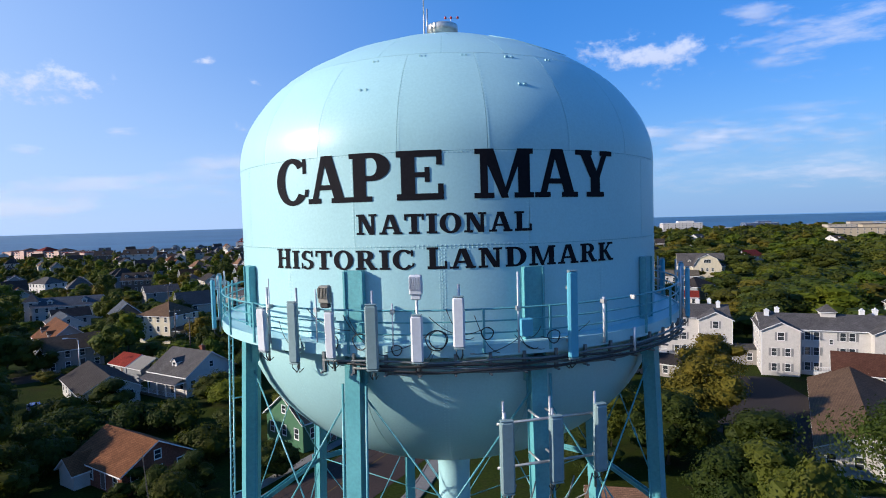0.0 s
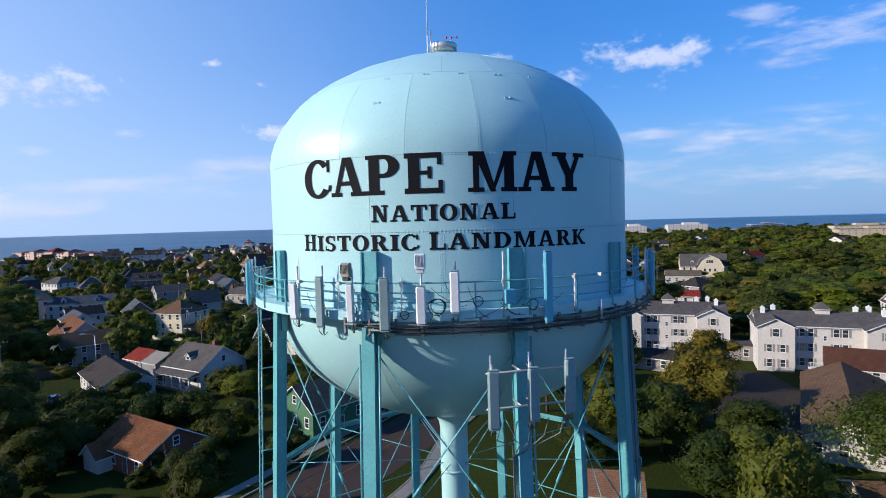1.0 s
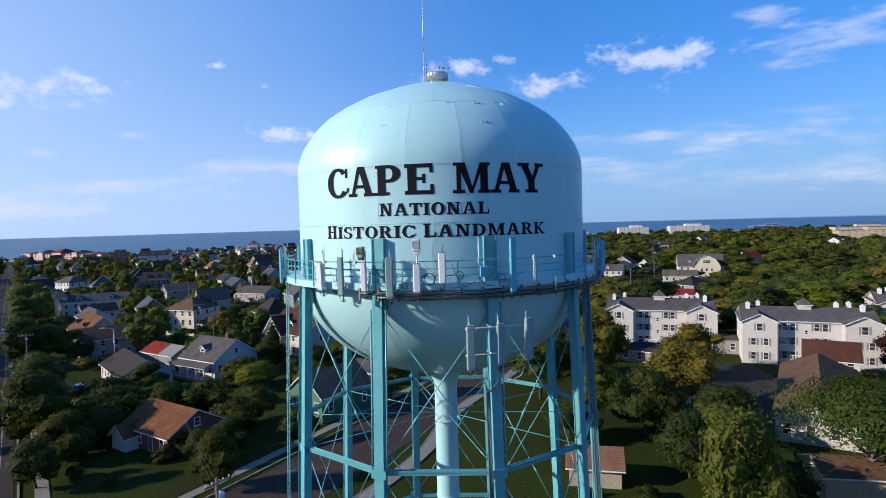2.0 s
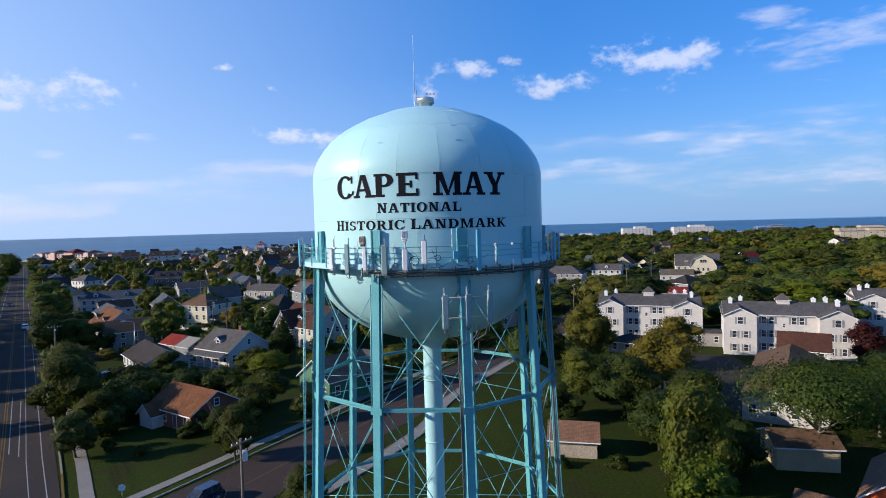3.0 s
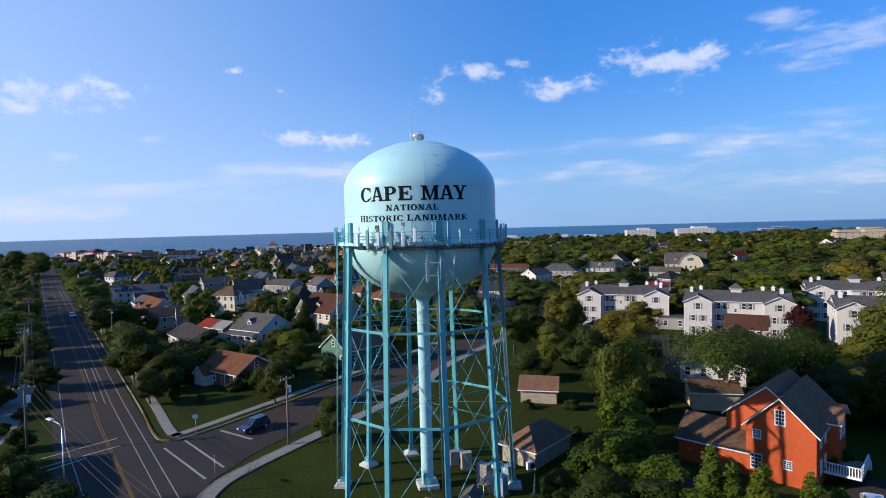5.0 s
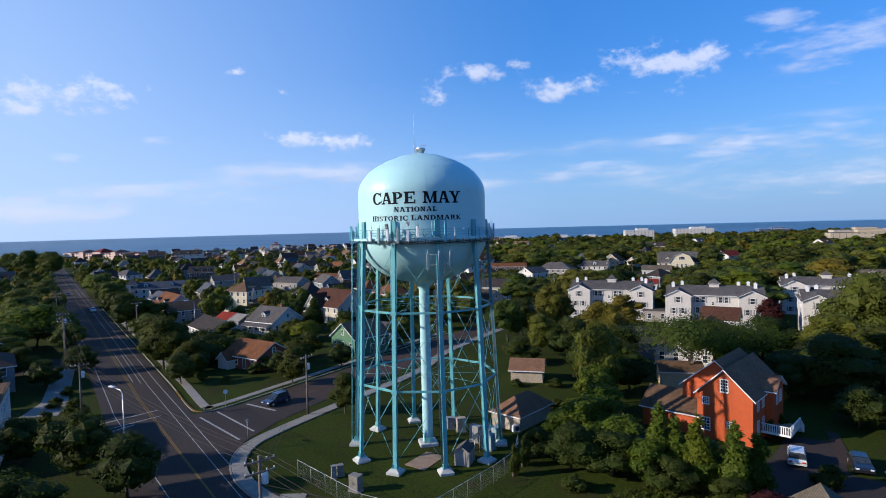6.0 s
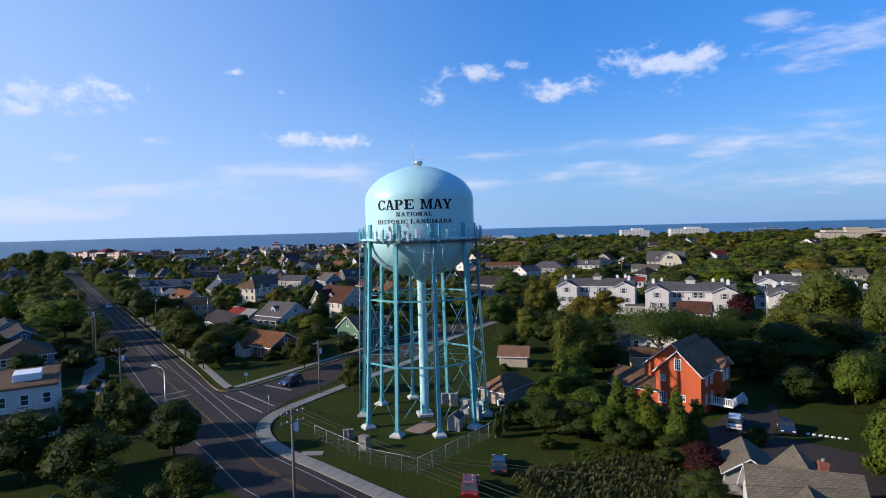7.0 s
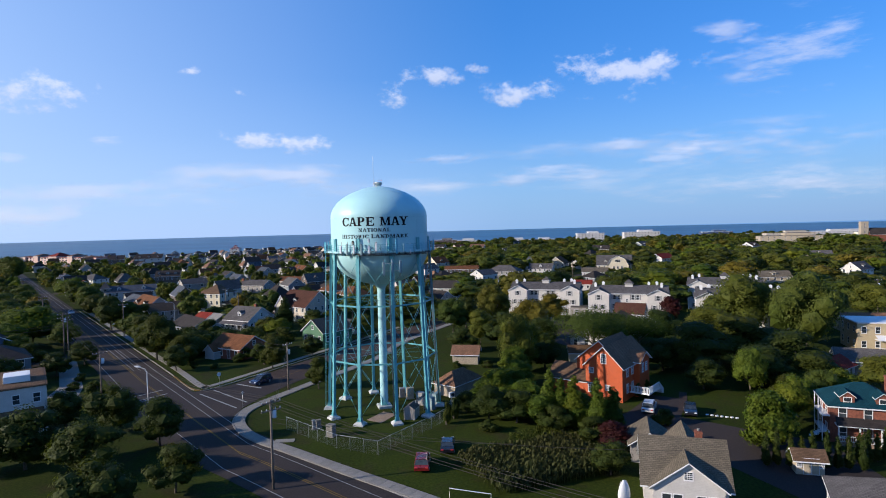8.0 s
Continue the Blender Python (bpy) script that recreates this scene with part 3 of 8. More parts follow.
def glyph(ch):
    """Strokes of a capital in a box 1 high; returns them and the width."""
    if ch == "I":
        return bar(0.23, 0, 0.23, 1, TH) + foot(0.23, 0, 0.46) + foot(0.23, 1 - SF, 0.46), 0.46
    if ch == "H":
        return bar(0.22, 0, 0.22, 1, TH) + bar(0.78, 0, 0.78, 1, TH) + slab(0.22, 0.78, 0.46, 0.56) + foot(0.22, 0, 0.44) + foot(0.22, 1 - SF, 0.44) + foot(0.78, 0, 0.44) + foot(0.78, 1 - SF, 0.44), 1.0
    if ch == "L":
        return bar(0.23, 0, 0.23, 1, TH) + foot(0.23, 1 - SF, 0.46) + slab(0.02, 0.8, 0, SF * 1.2) + slab(0.71, 0.81, 0, 0.36), 0.82
    if ch == "E":
        return bar(0.23, 0, 0.23, 1, TH) + slab(0.02, 0.84, 0, SF * 1.2) + slab(0.02, 0.82, 1 - SF * 1.2, 1) + slab(0.23, 0.6, 0.46, 0.56) + slab(0.53, 0.62, 0.36, 0.66) + slab(0.76, 0.86, 0, 0.32) + slab(0.74, 0.84, 0.7, 1), 0.87
    if ch == "T":
        return bar(0.43, 0, 0.43, 1, TH) + foot(0.43, 0, 0.5) + slab(0, 0.86, 1 - SF * 1.2, 1) + slab(0, 0.1, 0.68, 1) + slab(0.76, 0.86, 0.68, 1), 0.86
    if ch == "P":
        return bar(0.23, 0, 0.23, 1, TH) + foot(0.23, 0, 0.5) + slab(0.02, 0.46, 1 - SF, 1) + slab(0.23, 0.48, 0.42, 0.42 + SF) + arc(0.46, 0.71, 0.38, 0.29, -90, 90, TH, SF), 0.85
    if ch == "R":
        return bar(0.23, 0, 0.23, 1, TH) + foot(0.23, 0, 0.46) + slab(0.02, 0.46, 1 - SF, 1) + slab(0.23, 0.5, 0.46, 0.46 + SF) + arc(0.46, 0.73, 0.35, 0.27, -90, 90, TH, SF) + bar(0.79, 0, 0.52, 0.5, TH) + foot(0.83, 0, 0.28), 0.96
    if ch == "D":
        return bar(0.23, 0, 0.23, 1, TH) + slab(0.02, 0.45, 0, SF) + slab(0.02, 0.45, 1 - SF, 1) + arc(0.42, 0.5, 0.5, 0.5, -90, 90, TH, SF, 18), 0.93
    if ch == "O":
        return arc(0.47, 0.5, 0.47, 0.52, 0, 360, TH, SF, 30), 0.94
    if ch == "C":
        return arc(0.47, 0.5, 0.47, 0.52, 42, 322, TH, SF, 24) + slab(0.76, 0.85, 0.66, 0.98) + bar(0.83, 0.16, 0.86, 0.32, 0.09), 0.88
    if ch == "S":
        return arc(0.37, 0.735, 0.34, 0.275, 35, 270, TH * 0.9, SF, 14) + arc(0.37, 0.26, 0.37, 0.28, -150, 90, TH * 0.9, SF, 16) + slab(0.6, 0.68, 0.66, 0.99) + slab(0.02, 0.1, 0.02, 0.34), 0.75
    if ch == "A":
        return bar(0.16, 0, 0.45, 1, TN) + bar(0.84, 0, 0.53, 1, TH) + slab(0.27, 0.68, 0.28, 0.28 + SF) + slab(0.40, 0.60, 1 - SF, 1) + foot(0.17, 0, 0.36) + foot(0.83, 0, 0.42), 1.03
    if ch == "M":
        return bar(0.2, 0, 0.2, 1, TN) + bar(1.02, 0, 1.02, 1, TH) + bar(0.62, 0.0, 0.27, 1, TN, TH) + bar(0.60, 0.0, 0.96, 1, 0.08, TN) + foot(0.2, 0, 0.4) + foot(1.02, 0, 0.42) + slab(0.02, 0.34, 1 - SF, 1) + slab(0.9, 1.22, 1 - SF, 1), 1.24
    if ch == "N":
        return bar(0.2, 0, 0.2, 1, TN) + bar(0.8, 0, 0.8, 1, TN) + bar(0.75, 0, 0.26, 1, TH) + foot(0.2, 0, 0.38) + slab(0.02, 0.3, 1 - SF, 1) + foot(0.8, 1 - SF, 0.38), 1.0
    if ch == "Y":
        return bar(0.5, 0, 0.5, 0.48, TH) + bar(0.48, 0.42, 0.2, 1, TH) + bar(0.55, 0.42, 0.8, 1, TN) + foot(0.5, 0, 0.48) + foot(0.2, 1 - SF, 0.42) + foot(0.81, 1 - SF, 0.36), 1.02
    return bar(0.23, 0, 0.23, 1, TH) + bar(0.36, 0.45, 0.78, 1, TN) + bar(0.82, 0, 0.42, 0.58, TH) + foot(0.23, 0, 0.46) + foot(0.23, 1 - SF, 0.42) + foot(0.84, 0, 0.34) + foot(0.78, 1 - SF, 0.38), 1.02


def letter(ch, a0, a1, z0, height):
    """One capital between two angles of the shell."""
    strokes, width = glyph(ch)
    g = Geo()
    lift = 0.0
    for q in strokes:
        lift = (lift + 0.0011) % 0.0077
        r = R + 0.0135 + lift * 0.15
        zs, xs = [p[1] for p in q], [p[0] for p in q]
        cols = max(1, int((max(xs) - min(xs)) * height / 0.18))
        for c in range(cols):
            f0, f1 = c / cols, (c + 1) / cols
            quad = []
            for (p, s), f in (((q[0], q[1]), f0), ((q[0], q[1]), f1), ((q[3], q[2]), f1), ((q[3], q[2]), f0)):
                x, z = p[0] + (s[0] - p[0]) * f, p[1] + (s[1] - p[1]) * f
                quad.append(polar(r, a0 + (a1 - a0) * x / width, z0 + z * height))
            g.quad(*quad)
    ob = part("letter", g, M["letter"], tower)
    return ob


for ch, a0, a1 in zip("CAPEMAY", (-43.4, -33.2, -23.0, -12.9, 2.7, 15.4, 25.2), (-33.4, -23.2, -13.8, -3.2, 15.2, 25.6, 36.4)):
    letter(ch, a0, a1, 30.73, 1.36)


def line(words, a0, a1, z0, height, first):
    """A line of capitals set evenly between two angles."""
    widths = [0.42 if ch == " " else glyph(ch)[1] + 0.1 for ch in words]
    a, per = a0, (a1 - a0) / (sum(widths) - 0.1)
    for i, (ch, w) in enumerate(zip(words, widths)):
        if ch != " ":
            big = i == 0 or words[i - 1] == " "
            letter(ch, a, a + (w - 0.1) * per, z0, height * (first if big else 1))
        a += w * per


line("NATIONAL", -21.6, 14.5, 29.8, 0.55, 1.05)
line("HISTORIC LANDMARK", -44.4, 36.3, 28.81, 0.55, 1.1)

# legs, struts, rods
for deg in LEGS:
    g = Geo()
    foot_p, top_p = polar(LEG_FOOT[0], deg, LEG_FOOT[1]), polar(LEG_TOP[0], deg, LEG_TOP[1])
    zax = (top_p - foot_p).normalized()
    xax = at_angle(deg).to_3x3() @ Vector((1, 0, 0))
    yax = zax.cross(xax)
    m = Matrix((xax, yax, zax)).transposed().to_4x4()
    m.translation = foot_p
    ln = (top_p - foot_p).length
    outline = [(-0.235, -0.2), (0.235, -0.2), (0.235, -0.165), (0.19, -0.165), (0.19, 0.165), (0.235, 0.165), (0.235, 0.2), (-0.235, 0.2), (-0.235, 0.165), (-0.19, 0.165), (-0.19, -0.165), (-0.235, -0.165)]
    g.v = [tuple(m @ Vector((x, y, z))) for z in (0, ln) for x, y in outline]
    for c in range(12):
        d = (c + 1) % 12
        g.face((c, d, 12 + d, 12 + c))
    g.face(tuple(range(12, 24)))
    leg = part("leg", g, M["trim_blue"], tower)
    g = Geo()
    g.box((-0.27, -0.05, 25.6), (0.27, 0.14, 28.8), 0, at_angle(deg, 8.06))
    g.box((-0.31, 0.0, 25.6), (-0.25, 0.19, 28.78), 0, at_angle(deg, 8.06))
    g.box((0.25, 0.0, 25.6), (0.31, 0.19, 28.78), 0, at_angle(deg, 8.06))
    part("column_head", g, M["trim_blue"], leg)
    g = Geo()
    k = at_angle(deg, LEG_FOOT[0])
    for lo, hi, w0, w1 in ((0.0, 0.28, 0.82, 0.82), (0.28, 0.58, 0.78, 0.42)):
        a = [k @ Vector((sx * w0, sy * w0, lo)) for sx, sy in ((-1, -1), (1, -1), (1, 1), (-1, 1))]
        b = [k @ Vector((sx * w1, sy * w1, hi)) for sx, sy in ((-1, -1), (1, -1), (1, 1), (-1, 1))]
        for i in range(4):
            g.quad(a[i], a[(i + 1) % 4], b[(i + 1) % 4], b[i])
        g.quad(*b)
    part("footing", g, M["pale_concrete"], tower, "pale concrete pyramid footing")
    g = Geo()
    g.box((-0.4, -0.34, 0.58), (0.4, 0.34, 0.64), 0, k)
    for sx in (-1, 1):
        g.poly([k @ Vector((sx * 0.29, -0.3, 0.64)), k @ Vector((sx * 0.29, 0.3, 0.64)), k @ Vector((sx * 0.29, 0.2, 1.15)), k @ Vector((sx * 0.29, -0.2, 1.15))])
        g.box((sx * 0.29 - 0.012, -0.28, 0.64), (sx * 0.29 + 0.012, 0.28, 1.1), 0, k)
    part("base_plate", g, M["trim_blue"], leg)
LEVELS = (0.9, 9.25, 18.2, 25.7)
for k, deg in enumerate(LEGS):
    nxt = deg + 36
    for z in LEVELS[1:3]:
        g = Geo()
        a, b = polar(leg_r(z), deg, z), polar(leg_r(z), nxt, z)
        d = (b - a).normalized()
        up, out = Vector((0, 0, 1)), d.cross(Vector((0, 0, 1)))
        m = Matrix((d, out, up)).transposed().to_4x4()
        m.translation = a
        ln = (b - a).length
        g.box((0.2, -0.11, -0.02), (ln - 0.2, 0.11, 0.02), 0, m)
        g.box((0.2, -0.11, -0.105), (ln - 0.2, -0.085, 0.105), 0, m)
        g.box((0.2, 0.085, -0.105), (ln - 0.2, 0.11, 0.105), 0, m)
        part("strut", g, M["trim_blue"], tower)
        g = Geo()
        g.box((-0.36, -0.02, -0.2), (0.36, 0.02, 0.2), 0, at_angle(deg, leg_r(z) + 0.225, z))
        part("gusset", g, M["trim_blue"], tower)
        g = Geo()
        g.tube([polar(0.66, deg, z + 0.1), polar(leg_r(z) - 0.2, deg, z)], 0.022, 5)
        part("spider_rod", g, M["trim_blue"], tower)
    for z0, z1 in zip(LEVELS, LEVELS[1:]):
        for a, b in ((deg, nxt), (nxt, deg)):
            g = Geo()
            p, q = polar(leg_r(z0) + (0.03 if a == deg else -0.03), a, z0 + 0.1), polar(leg_r(z1) + (0.03 if a == deg else -0.03), b, z1 - 0.15)
            p, q = p.lerp(q, 0.035), p.lerp(q, 0.965)
            g.tube([p, q], 0.028, 6)
            f = 0.3
            c0, c1 = p.lerp(q, f - 0.025), p.lerp(q, f + 0.025)
            g.tube([c0, c1], 0.055, 6)
            part("brace_rod", g, M["trim_blue"], tower)

# riser pipe
g = Geo()
g.lathe([(0.66, 0.5), (0.66, 19.9), (0.7, 20.2), (0.86, 20.55), (1.15, 20.85), (1.5, 21.12)], 32)
part("riser_pipe", g, M["tank"], tower)
for z in (4.6, 8.9, 13.4, 17.9):
    g = Geo()
    g.lathe([(0.66, z - 0.06), (0.685, z - 0.06), (0.685, z + 0.06), (0.66, z + 0.06)], 32)
    part("riser_band", g, M["tank"], tower)
g = Geo()
g.bevel_box((-1.15, -1.15, 0.0), (1.15, 1.15, 0.5), 0.08, 0, pose(0, 0, 0, 0, 0, 12))
part("riser_base", g, M["pale_concrete"], tower, "pale concrete riser block")
g = Geo()
g.tube([(-0.35, -0.75, 0.5), (-0.35, -0.75, 1.5), (-0.3, -0.6, 1.75)], 0.13, 10)
g.tube([(0.1, -0.7, 0.9), (0.1, -0.88, 0.9)], 0.34, 18)
part("access_hatch", g, M["trim_blue"], tower)

# balcony
RB = 8.82
g = Geo()
g.lathe([(8.0, 26.78), (RB, 26.78), (RB, 26.74), (8.0, 26.74)], 100, smooth=False)
balcony = part("balcony_deck", g, M["tank"], tower)
g = Geo()
g.lathe([(RB - 0.01, 26.52), (RB + 0.03, 26.52), (RB + 0.03, 26.84), (RB - 0.01, 26.84), (RB - 0.01, 26.52)], 100, smooth=False)
g.lathe([(RB - 0.12, 26.52), (RB - 0.01, 26.52), (RB - 0.01, 26.55), (RB - 0.12, 26.55)], 100, smooth=False)
part("fascia", g, M["tank"], balcony)
for z, rr in ((27.78, 0.028), (27.46, 0.022), (27.14, 0.022)):
    g = Geo()
    g.lathe([(RB + rr * math.cos(a * math.pi / 3), z + rr * math.sin(a * math.pi / 3)) for a in range(7)], 120)
    part("rail", g, M["trim_blue"], balcony)
for k in range(30):
    g = Geo()
    g.box((-0.03, -0.03, 26.6), (0.03, 0.03, 27.8), 0, at_angle(12 * k + 3, RB + 0.045))
    part("rail_post", g, M["trim_blue"], balcony)
for deg in [14 + 18 * k for k in range(20)]:
    g = Geo()
    k = at_angle(deg, 8.0)
    g.box((-0.05, 0.0, 26.66), (0.05, 0.8, 26.74), 0, k)
    g.poly([k @ Vector((0, 0.0, 26.66)), k @ Vector((0, 0.7, 26.66)), k @ Vector((0, 0.02, 26.1))])
    g.poly([k @ Vector((0.03, 0.02, 26.1)), k @ Vector((0.03, 0.7, 26.66)), k @ Vector((0.03, 0.0, 26.66))])
    part("deck_bracket", g, M["trim_blue"], balcony)

# roof vent, hand loop, whip, wind sensor
vent = Geo()
vent.lathe([(0.46, 37.25), (0.46, 37.62), (0.62, 37.66), (0.62, 37.98), (0.6, 38.02), (0.0, 38.07)], 36)
vent.lathe([(0.40, 37.60), (0.60, 37.64), (0.60, 37.67)], 36)
part("roof_vent", vent, M["vent"], tower, "brushed metal mushroom vent")
g = Geo()
g.tube([(-0.75, -0.5, 37.2), (-0.75, -0.5, 38.3)], 0.035, 8)
g.tube([(-0.75, -0.5, 38.3), (-0.75, -0.5, 42.3)], 0.03, 6, r1=0.016)
part("whip_aerial", g, M["ant_white"], tower)
g = Geo()
g.tube([(-0.62, -0.6, 37.2), (-0.62, -0.6, 38.5)], 0.03, 6)
part("stub_mast", g, M["steel"], tower)
g = Geo()
g.tube([(0.35, -0.1, 38.02), (0.35, -0.1, 38.35)], 0.015, 5)
g.tube([(0.12, -0.1, 38.3), (0.62, -0.1, 38.3)], 0.012, 5)
sensor = part("wind_sensor", g, M["steel"], tower)
for x in (0.12, 0.35, 0.62):
    g = Geo()
    g.lathe([(0.0, 38.25), (0.045, 38.28), (0.05, 38.33), (0.02, 38.37)], 8, centre=(x, -0.1))
    part("sensor_cup", g, M["red"], sensor)
g = Geo()
g.tube([polar(4.1, 20, 36.43), polar(4.5, 30, 36.26), polar(5.0, 38, 36.0), polar(5.6, 46, 35.70)], 0.012, 6)
part("roof_conduit", g, M["tank"], tower, "thin painted conduit")
for deg, r, size in ((-21.3, 7.39, 1.0), (15.2, 7.36, 1.0), (15.1, 6.49, 1.1), (-21.0, 6.51, 0.7), (-8.3, 6.42, 0.7), (2.8, 6.43, 0.7), (27.5, 6.45, 0.7)):
    g = Geo()
    z = np.interp(-r, [-p[0] for p in DOME], [p[1] for p in DOME])
    for u in (-0.09, 0.09):
        g.box((u * size - 0.04 * size, -0.05, z - 0.05), (u * size + 0.04 * size, 0.04, z + 0.035 * size), 0, at_angle(deg, r))
    g.box((-0.12 * size, -0.045, z - 0.04), (0.12 * size, 0.0, z + 0.005), 0, at_angle(deg, r))
    part("lifting_lug", g, M["rivet"], tower)

# ladder beside the leg, with stand-offs
lad = Geo()
for s in (-0.22, 0.22):
    lad.tube([at_angle(-91, 9.85) @ Vector((s, 0, 0.3)), at_angle(-91, 9.0) @ Vector((s, 0, 27.9))], 0.035, 6)
ladder = part("ladder", lad, M["trim_blue"], tower)
for i in range(88):
    z = 0.6 + 0.3 * i
    g = Geo()
    r = 9.85 + (9.0 - 9.85) * (z - 0.3) / 27.6
    g.tube([at_angle(-91, r) @ Vector((-0.22, 0, z)), at_angle(-91, r) @ Vector((0.22, 0, z))], 0.014, 5)
    part("rung", g, M["trim_blue"], ladder)
for z in (3, 7, 11, 15, 19, 23):
    g = Geo()
    r = 9.85 + (9.0 - 9.85) * (z - 0.3) / 27.6
    g.tube([polar(r, -91, z), polar(leg_r(z), -94, z)], 0.03, 5)
    part("stand_off", g, M["trim_blue"], ladder)
# pipes strapped to legs
for deg, dx, r0, z0, z1, rad in ((-22, -0.36, 0.1, 18.2, 25.6, 0.04), (-22, 0.38, 0.1, 18.4, 25.6, 0.04), (50, 0.3, -0.25, 0.8, 26.2, 0.05), (50, 0.2, -0.3, 0.8, 26.2, 0.05), (50, 0.1, -0.27, 0.8, 26.2, 0.045), (86, -0.34, 0.05, 0.8, 26.2, 0.05), (86, -0.36, -0.1, 0.8, 26.2, 0.05), (14, 0.36, 0.15, 18.0, 25.8, 0.04)):
    g = Geo()
    g.tube([at_angle(deg, leg_r(z0) + r0) @ Vector((-dx, 0, z0)), at_angle(deg, leg_r(z1) + r0) @ Vector((-dx, 0, z1))], rad, 8)
    part("cable_run", g, M["conduit"] if deg in (50, 86) else M["trim_blue"], tower)

# coaxial lines round the balcony's underside
for i, (r, z) in enumerate(((8.92, 26.42), (8.95, 26.33), (8.9, 26.25), (8.97, 26.18), (8.88, 26.12))):
    g = Geo()
    a0, a1 = (-26 + 3 * i, 82 - 6 * i)
    pts = [polar(r + 0.012 * math.sin(a * 0.7 + i), a, z + 0.025 * math.sin(a * 0.31 + 2 * i)) for a in np.arange(a0, a1, 3)]
    g.tube(pts, 0.035, 6)
    part("coaxial_line", g, M["cable"] if i % 2 else M["conduit"], tower)
for a in range(-26, 80, 6):
    g = Geo()
    g.box((-0.04, -0.04, 26.05), (0.04, 0.06, 26.62), 0, at_angle(a, 8.86))
    g.box((-0.03, -0.1, 26.05), (0.03, 0.14, 26.09), 0, at_angle(a, 8.9))
    part("line_hanger", g, M["conduit"], tower)


# ---- things on the balcony ----
def panel_antenna(deg, r, z0, z1, width, depth, mat, label, pole_up=0.0, pole_down=0.2, tilt=0.0, turn=0.0):
    """A sector antenna on its pole: radome, end caps, two brackets."""
    m = at_angle(deg, r) @ pose(0, 0, 0, 0, 0, turn)
    a = thing("panel_antenna", label, "antenna", "sector antennas on the tower", m)
    h = z1 - z0
    g = Geo()
    t = pose(0, 0.12, z0, -tilt, 0, 0)
    g.bevel_box((-width / 2, 0, 0.03), (width / 2, depth, h - 0.03), min(0.045, depth * 0.35), 0, t)
    part("radome", g, mat, a)
    for z in (0.0, h - 0.03):
        g = Geo()
        g.bevel_box((-width / 2 + 0.012, 0.012, z), (width / 2 - 0.012, depth - 0.012, z + 0.035), 0.01, 0, t)
        part("end_cap", g, M["ant_grey"], a)
    g = Geo()
    g.tube([(0, 0, z0 - pole_down), (0, 0, z1 + pole_up)], 0.035, 8)
    part("mount_pole", g, M["steel"], a)
    for z in (z0 + 0.2 * h, z0 + 0.8 * h):
        g = Geo()
        g.box((-0.06, -0.05, z - 0.04), (0.06, 0.14, z + 0.04))
        part("bracket", g, M["steel"], a)
    for k, x in enumerate((-0.08, 0.08)):
        g = Geo()
        g.tube([(x, 0.2, z0), (x, 0.2, z0 - 0.12), (x * 0.5, 0.05, z0 - 0.28), (x, -0.1, z0 - 0.2)], 0.014, 5)
        part("jumper_cable", g, M["cable"], a)
    return a


panel_antenna(-39.5, 8.92, 26.46, 27.78, 0.34, 0.17, M["ant_white"], "white sector antenna clamped outside the balcony rail", 0.55, 0.3, 2, 8)
panel_antenna(-31.6, 8.92, 26.26, 28.02, 0.30, 0.17, M["ant_grey"], "tall grey-green sector antenna clamped outside the balcony rail", 0.35, 0.2, 1, 12)
panel_antenna(-23.7, 8.92, 26.47, 27.82, 0.27, 0.15, M["ant_white"], "slim white sector antenna below a weathered radio unit", 0.45, 0.35, 2, 6)
panel_antenna(-16.1, 8.92, 26.23, 28.01, 0.34, 0.17, M["ant_grey"], "tall grey-green sector antenna clamped outside the balcony rail", 0.32, 0.2, 1, 10)
panel_antenna(-8.3, 8.92, 26.44, 27.74, 0.32, 0.16, M["ant_white"], "white sector antenna below a white radio unit", 0.65, 0.4, 2, 4)
panel_antenna(-1.2, 8.92, 26.8, 28.19, 0.31, 0.16, M["ant_white"], "white sector antenna with a bare pole top", 0.28, 0.05, 0, -6)
panel_antenna(18.5, 8.92, 26.32, 28.72, 0.30, 0.15, M["ant_blue"], "tall blue-painted sector antenna clamped to the balcony", 0.0, 0.1, 0, 0)
for deg in (64, 78, 92, 140, 155, 170, -120, -105, -84, -70):
    panel_antenna(deg, 8.92, 26.5, 28.3, 0.3, 0.15, M["ant_blue"], "blue-painted sector antenna clamped to the balcony", 0.1, 0.1, 0, 0)


def radio_unit(deg, z0, z1, mat, label):
    m = at_angle(deg, 8.95)
    u = thing("radio_unit", label, "radio unit", "", m)
    g = Geo()
    g.bevel_box((-0.17, 0.05, z0), (0.17, 0.25, z1), 0.03)
    part("case", g, mat, u)
    for i in range(7):
        g = Geo()
        x = -0.14 + 0.046 * i
        g.box((x, 0.25, z0 + 0.14), (x + 0.014, 0.285, z1 - 0.05))
        part("cooling_fin", g, mat, u)
    g = Geo()
    g.bevel_box((-0.13, 0.06, z0 - 0.12), (0.13, 0.22, z0), 0.02)
    part("connector_box", g, M["ant_white"] if mat is M["ant_white"] else M["cable"], u)
    g = Geo()
    g.box((-0.03, -0.06, z0), (0.03, 0.06, z1))
    part("bracket", g, M["steel"], u)
    return u


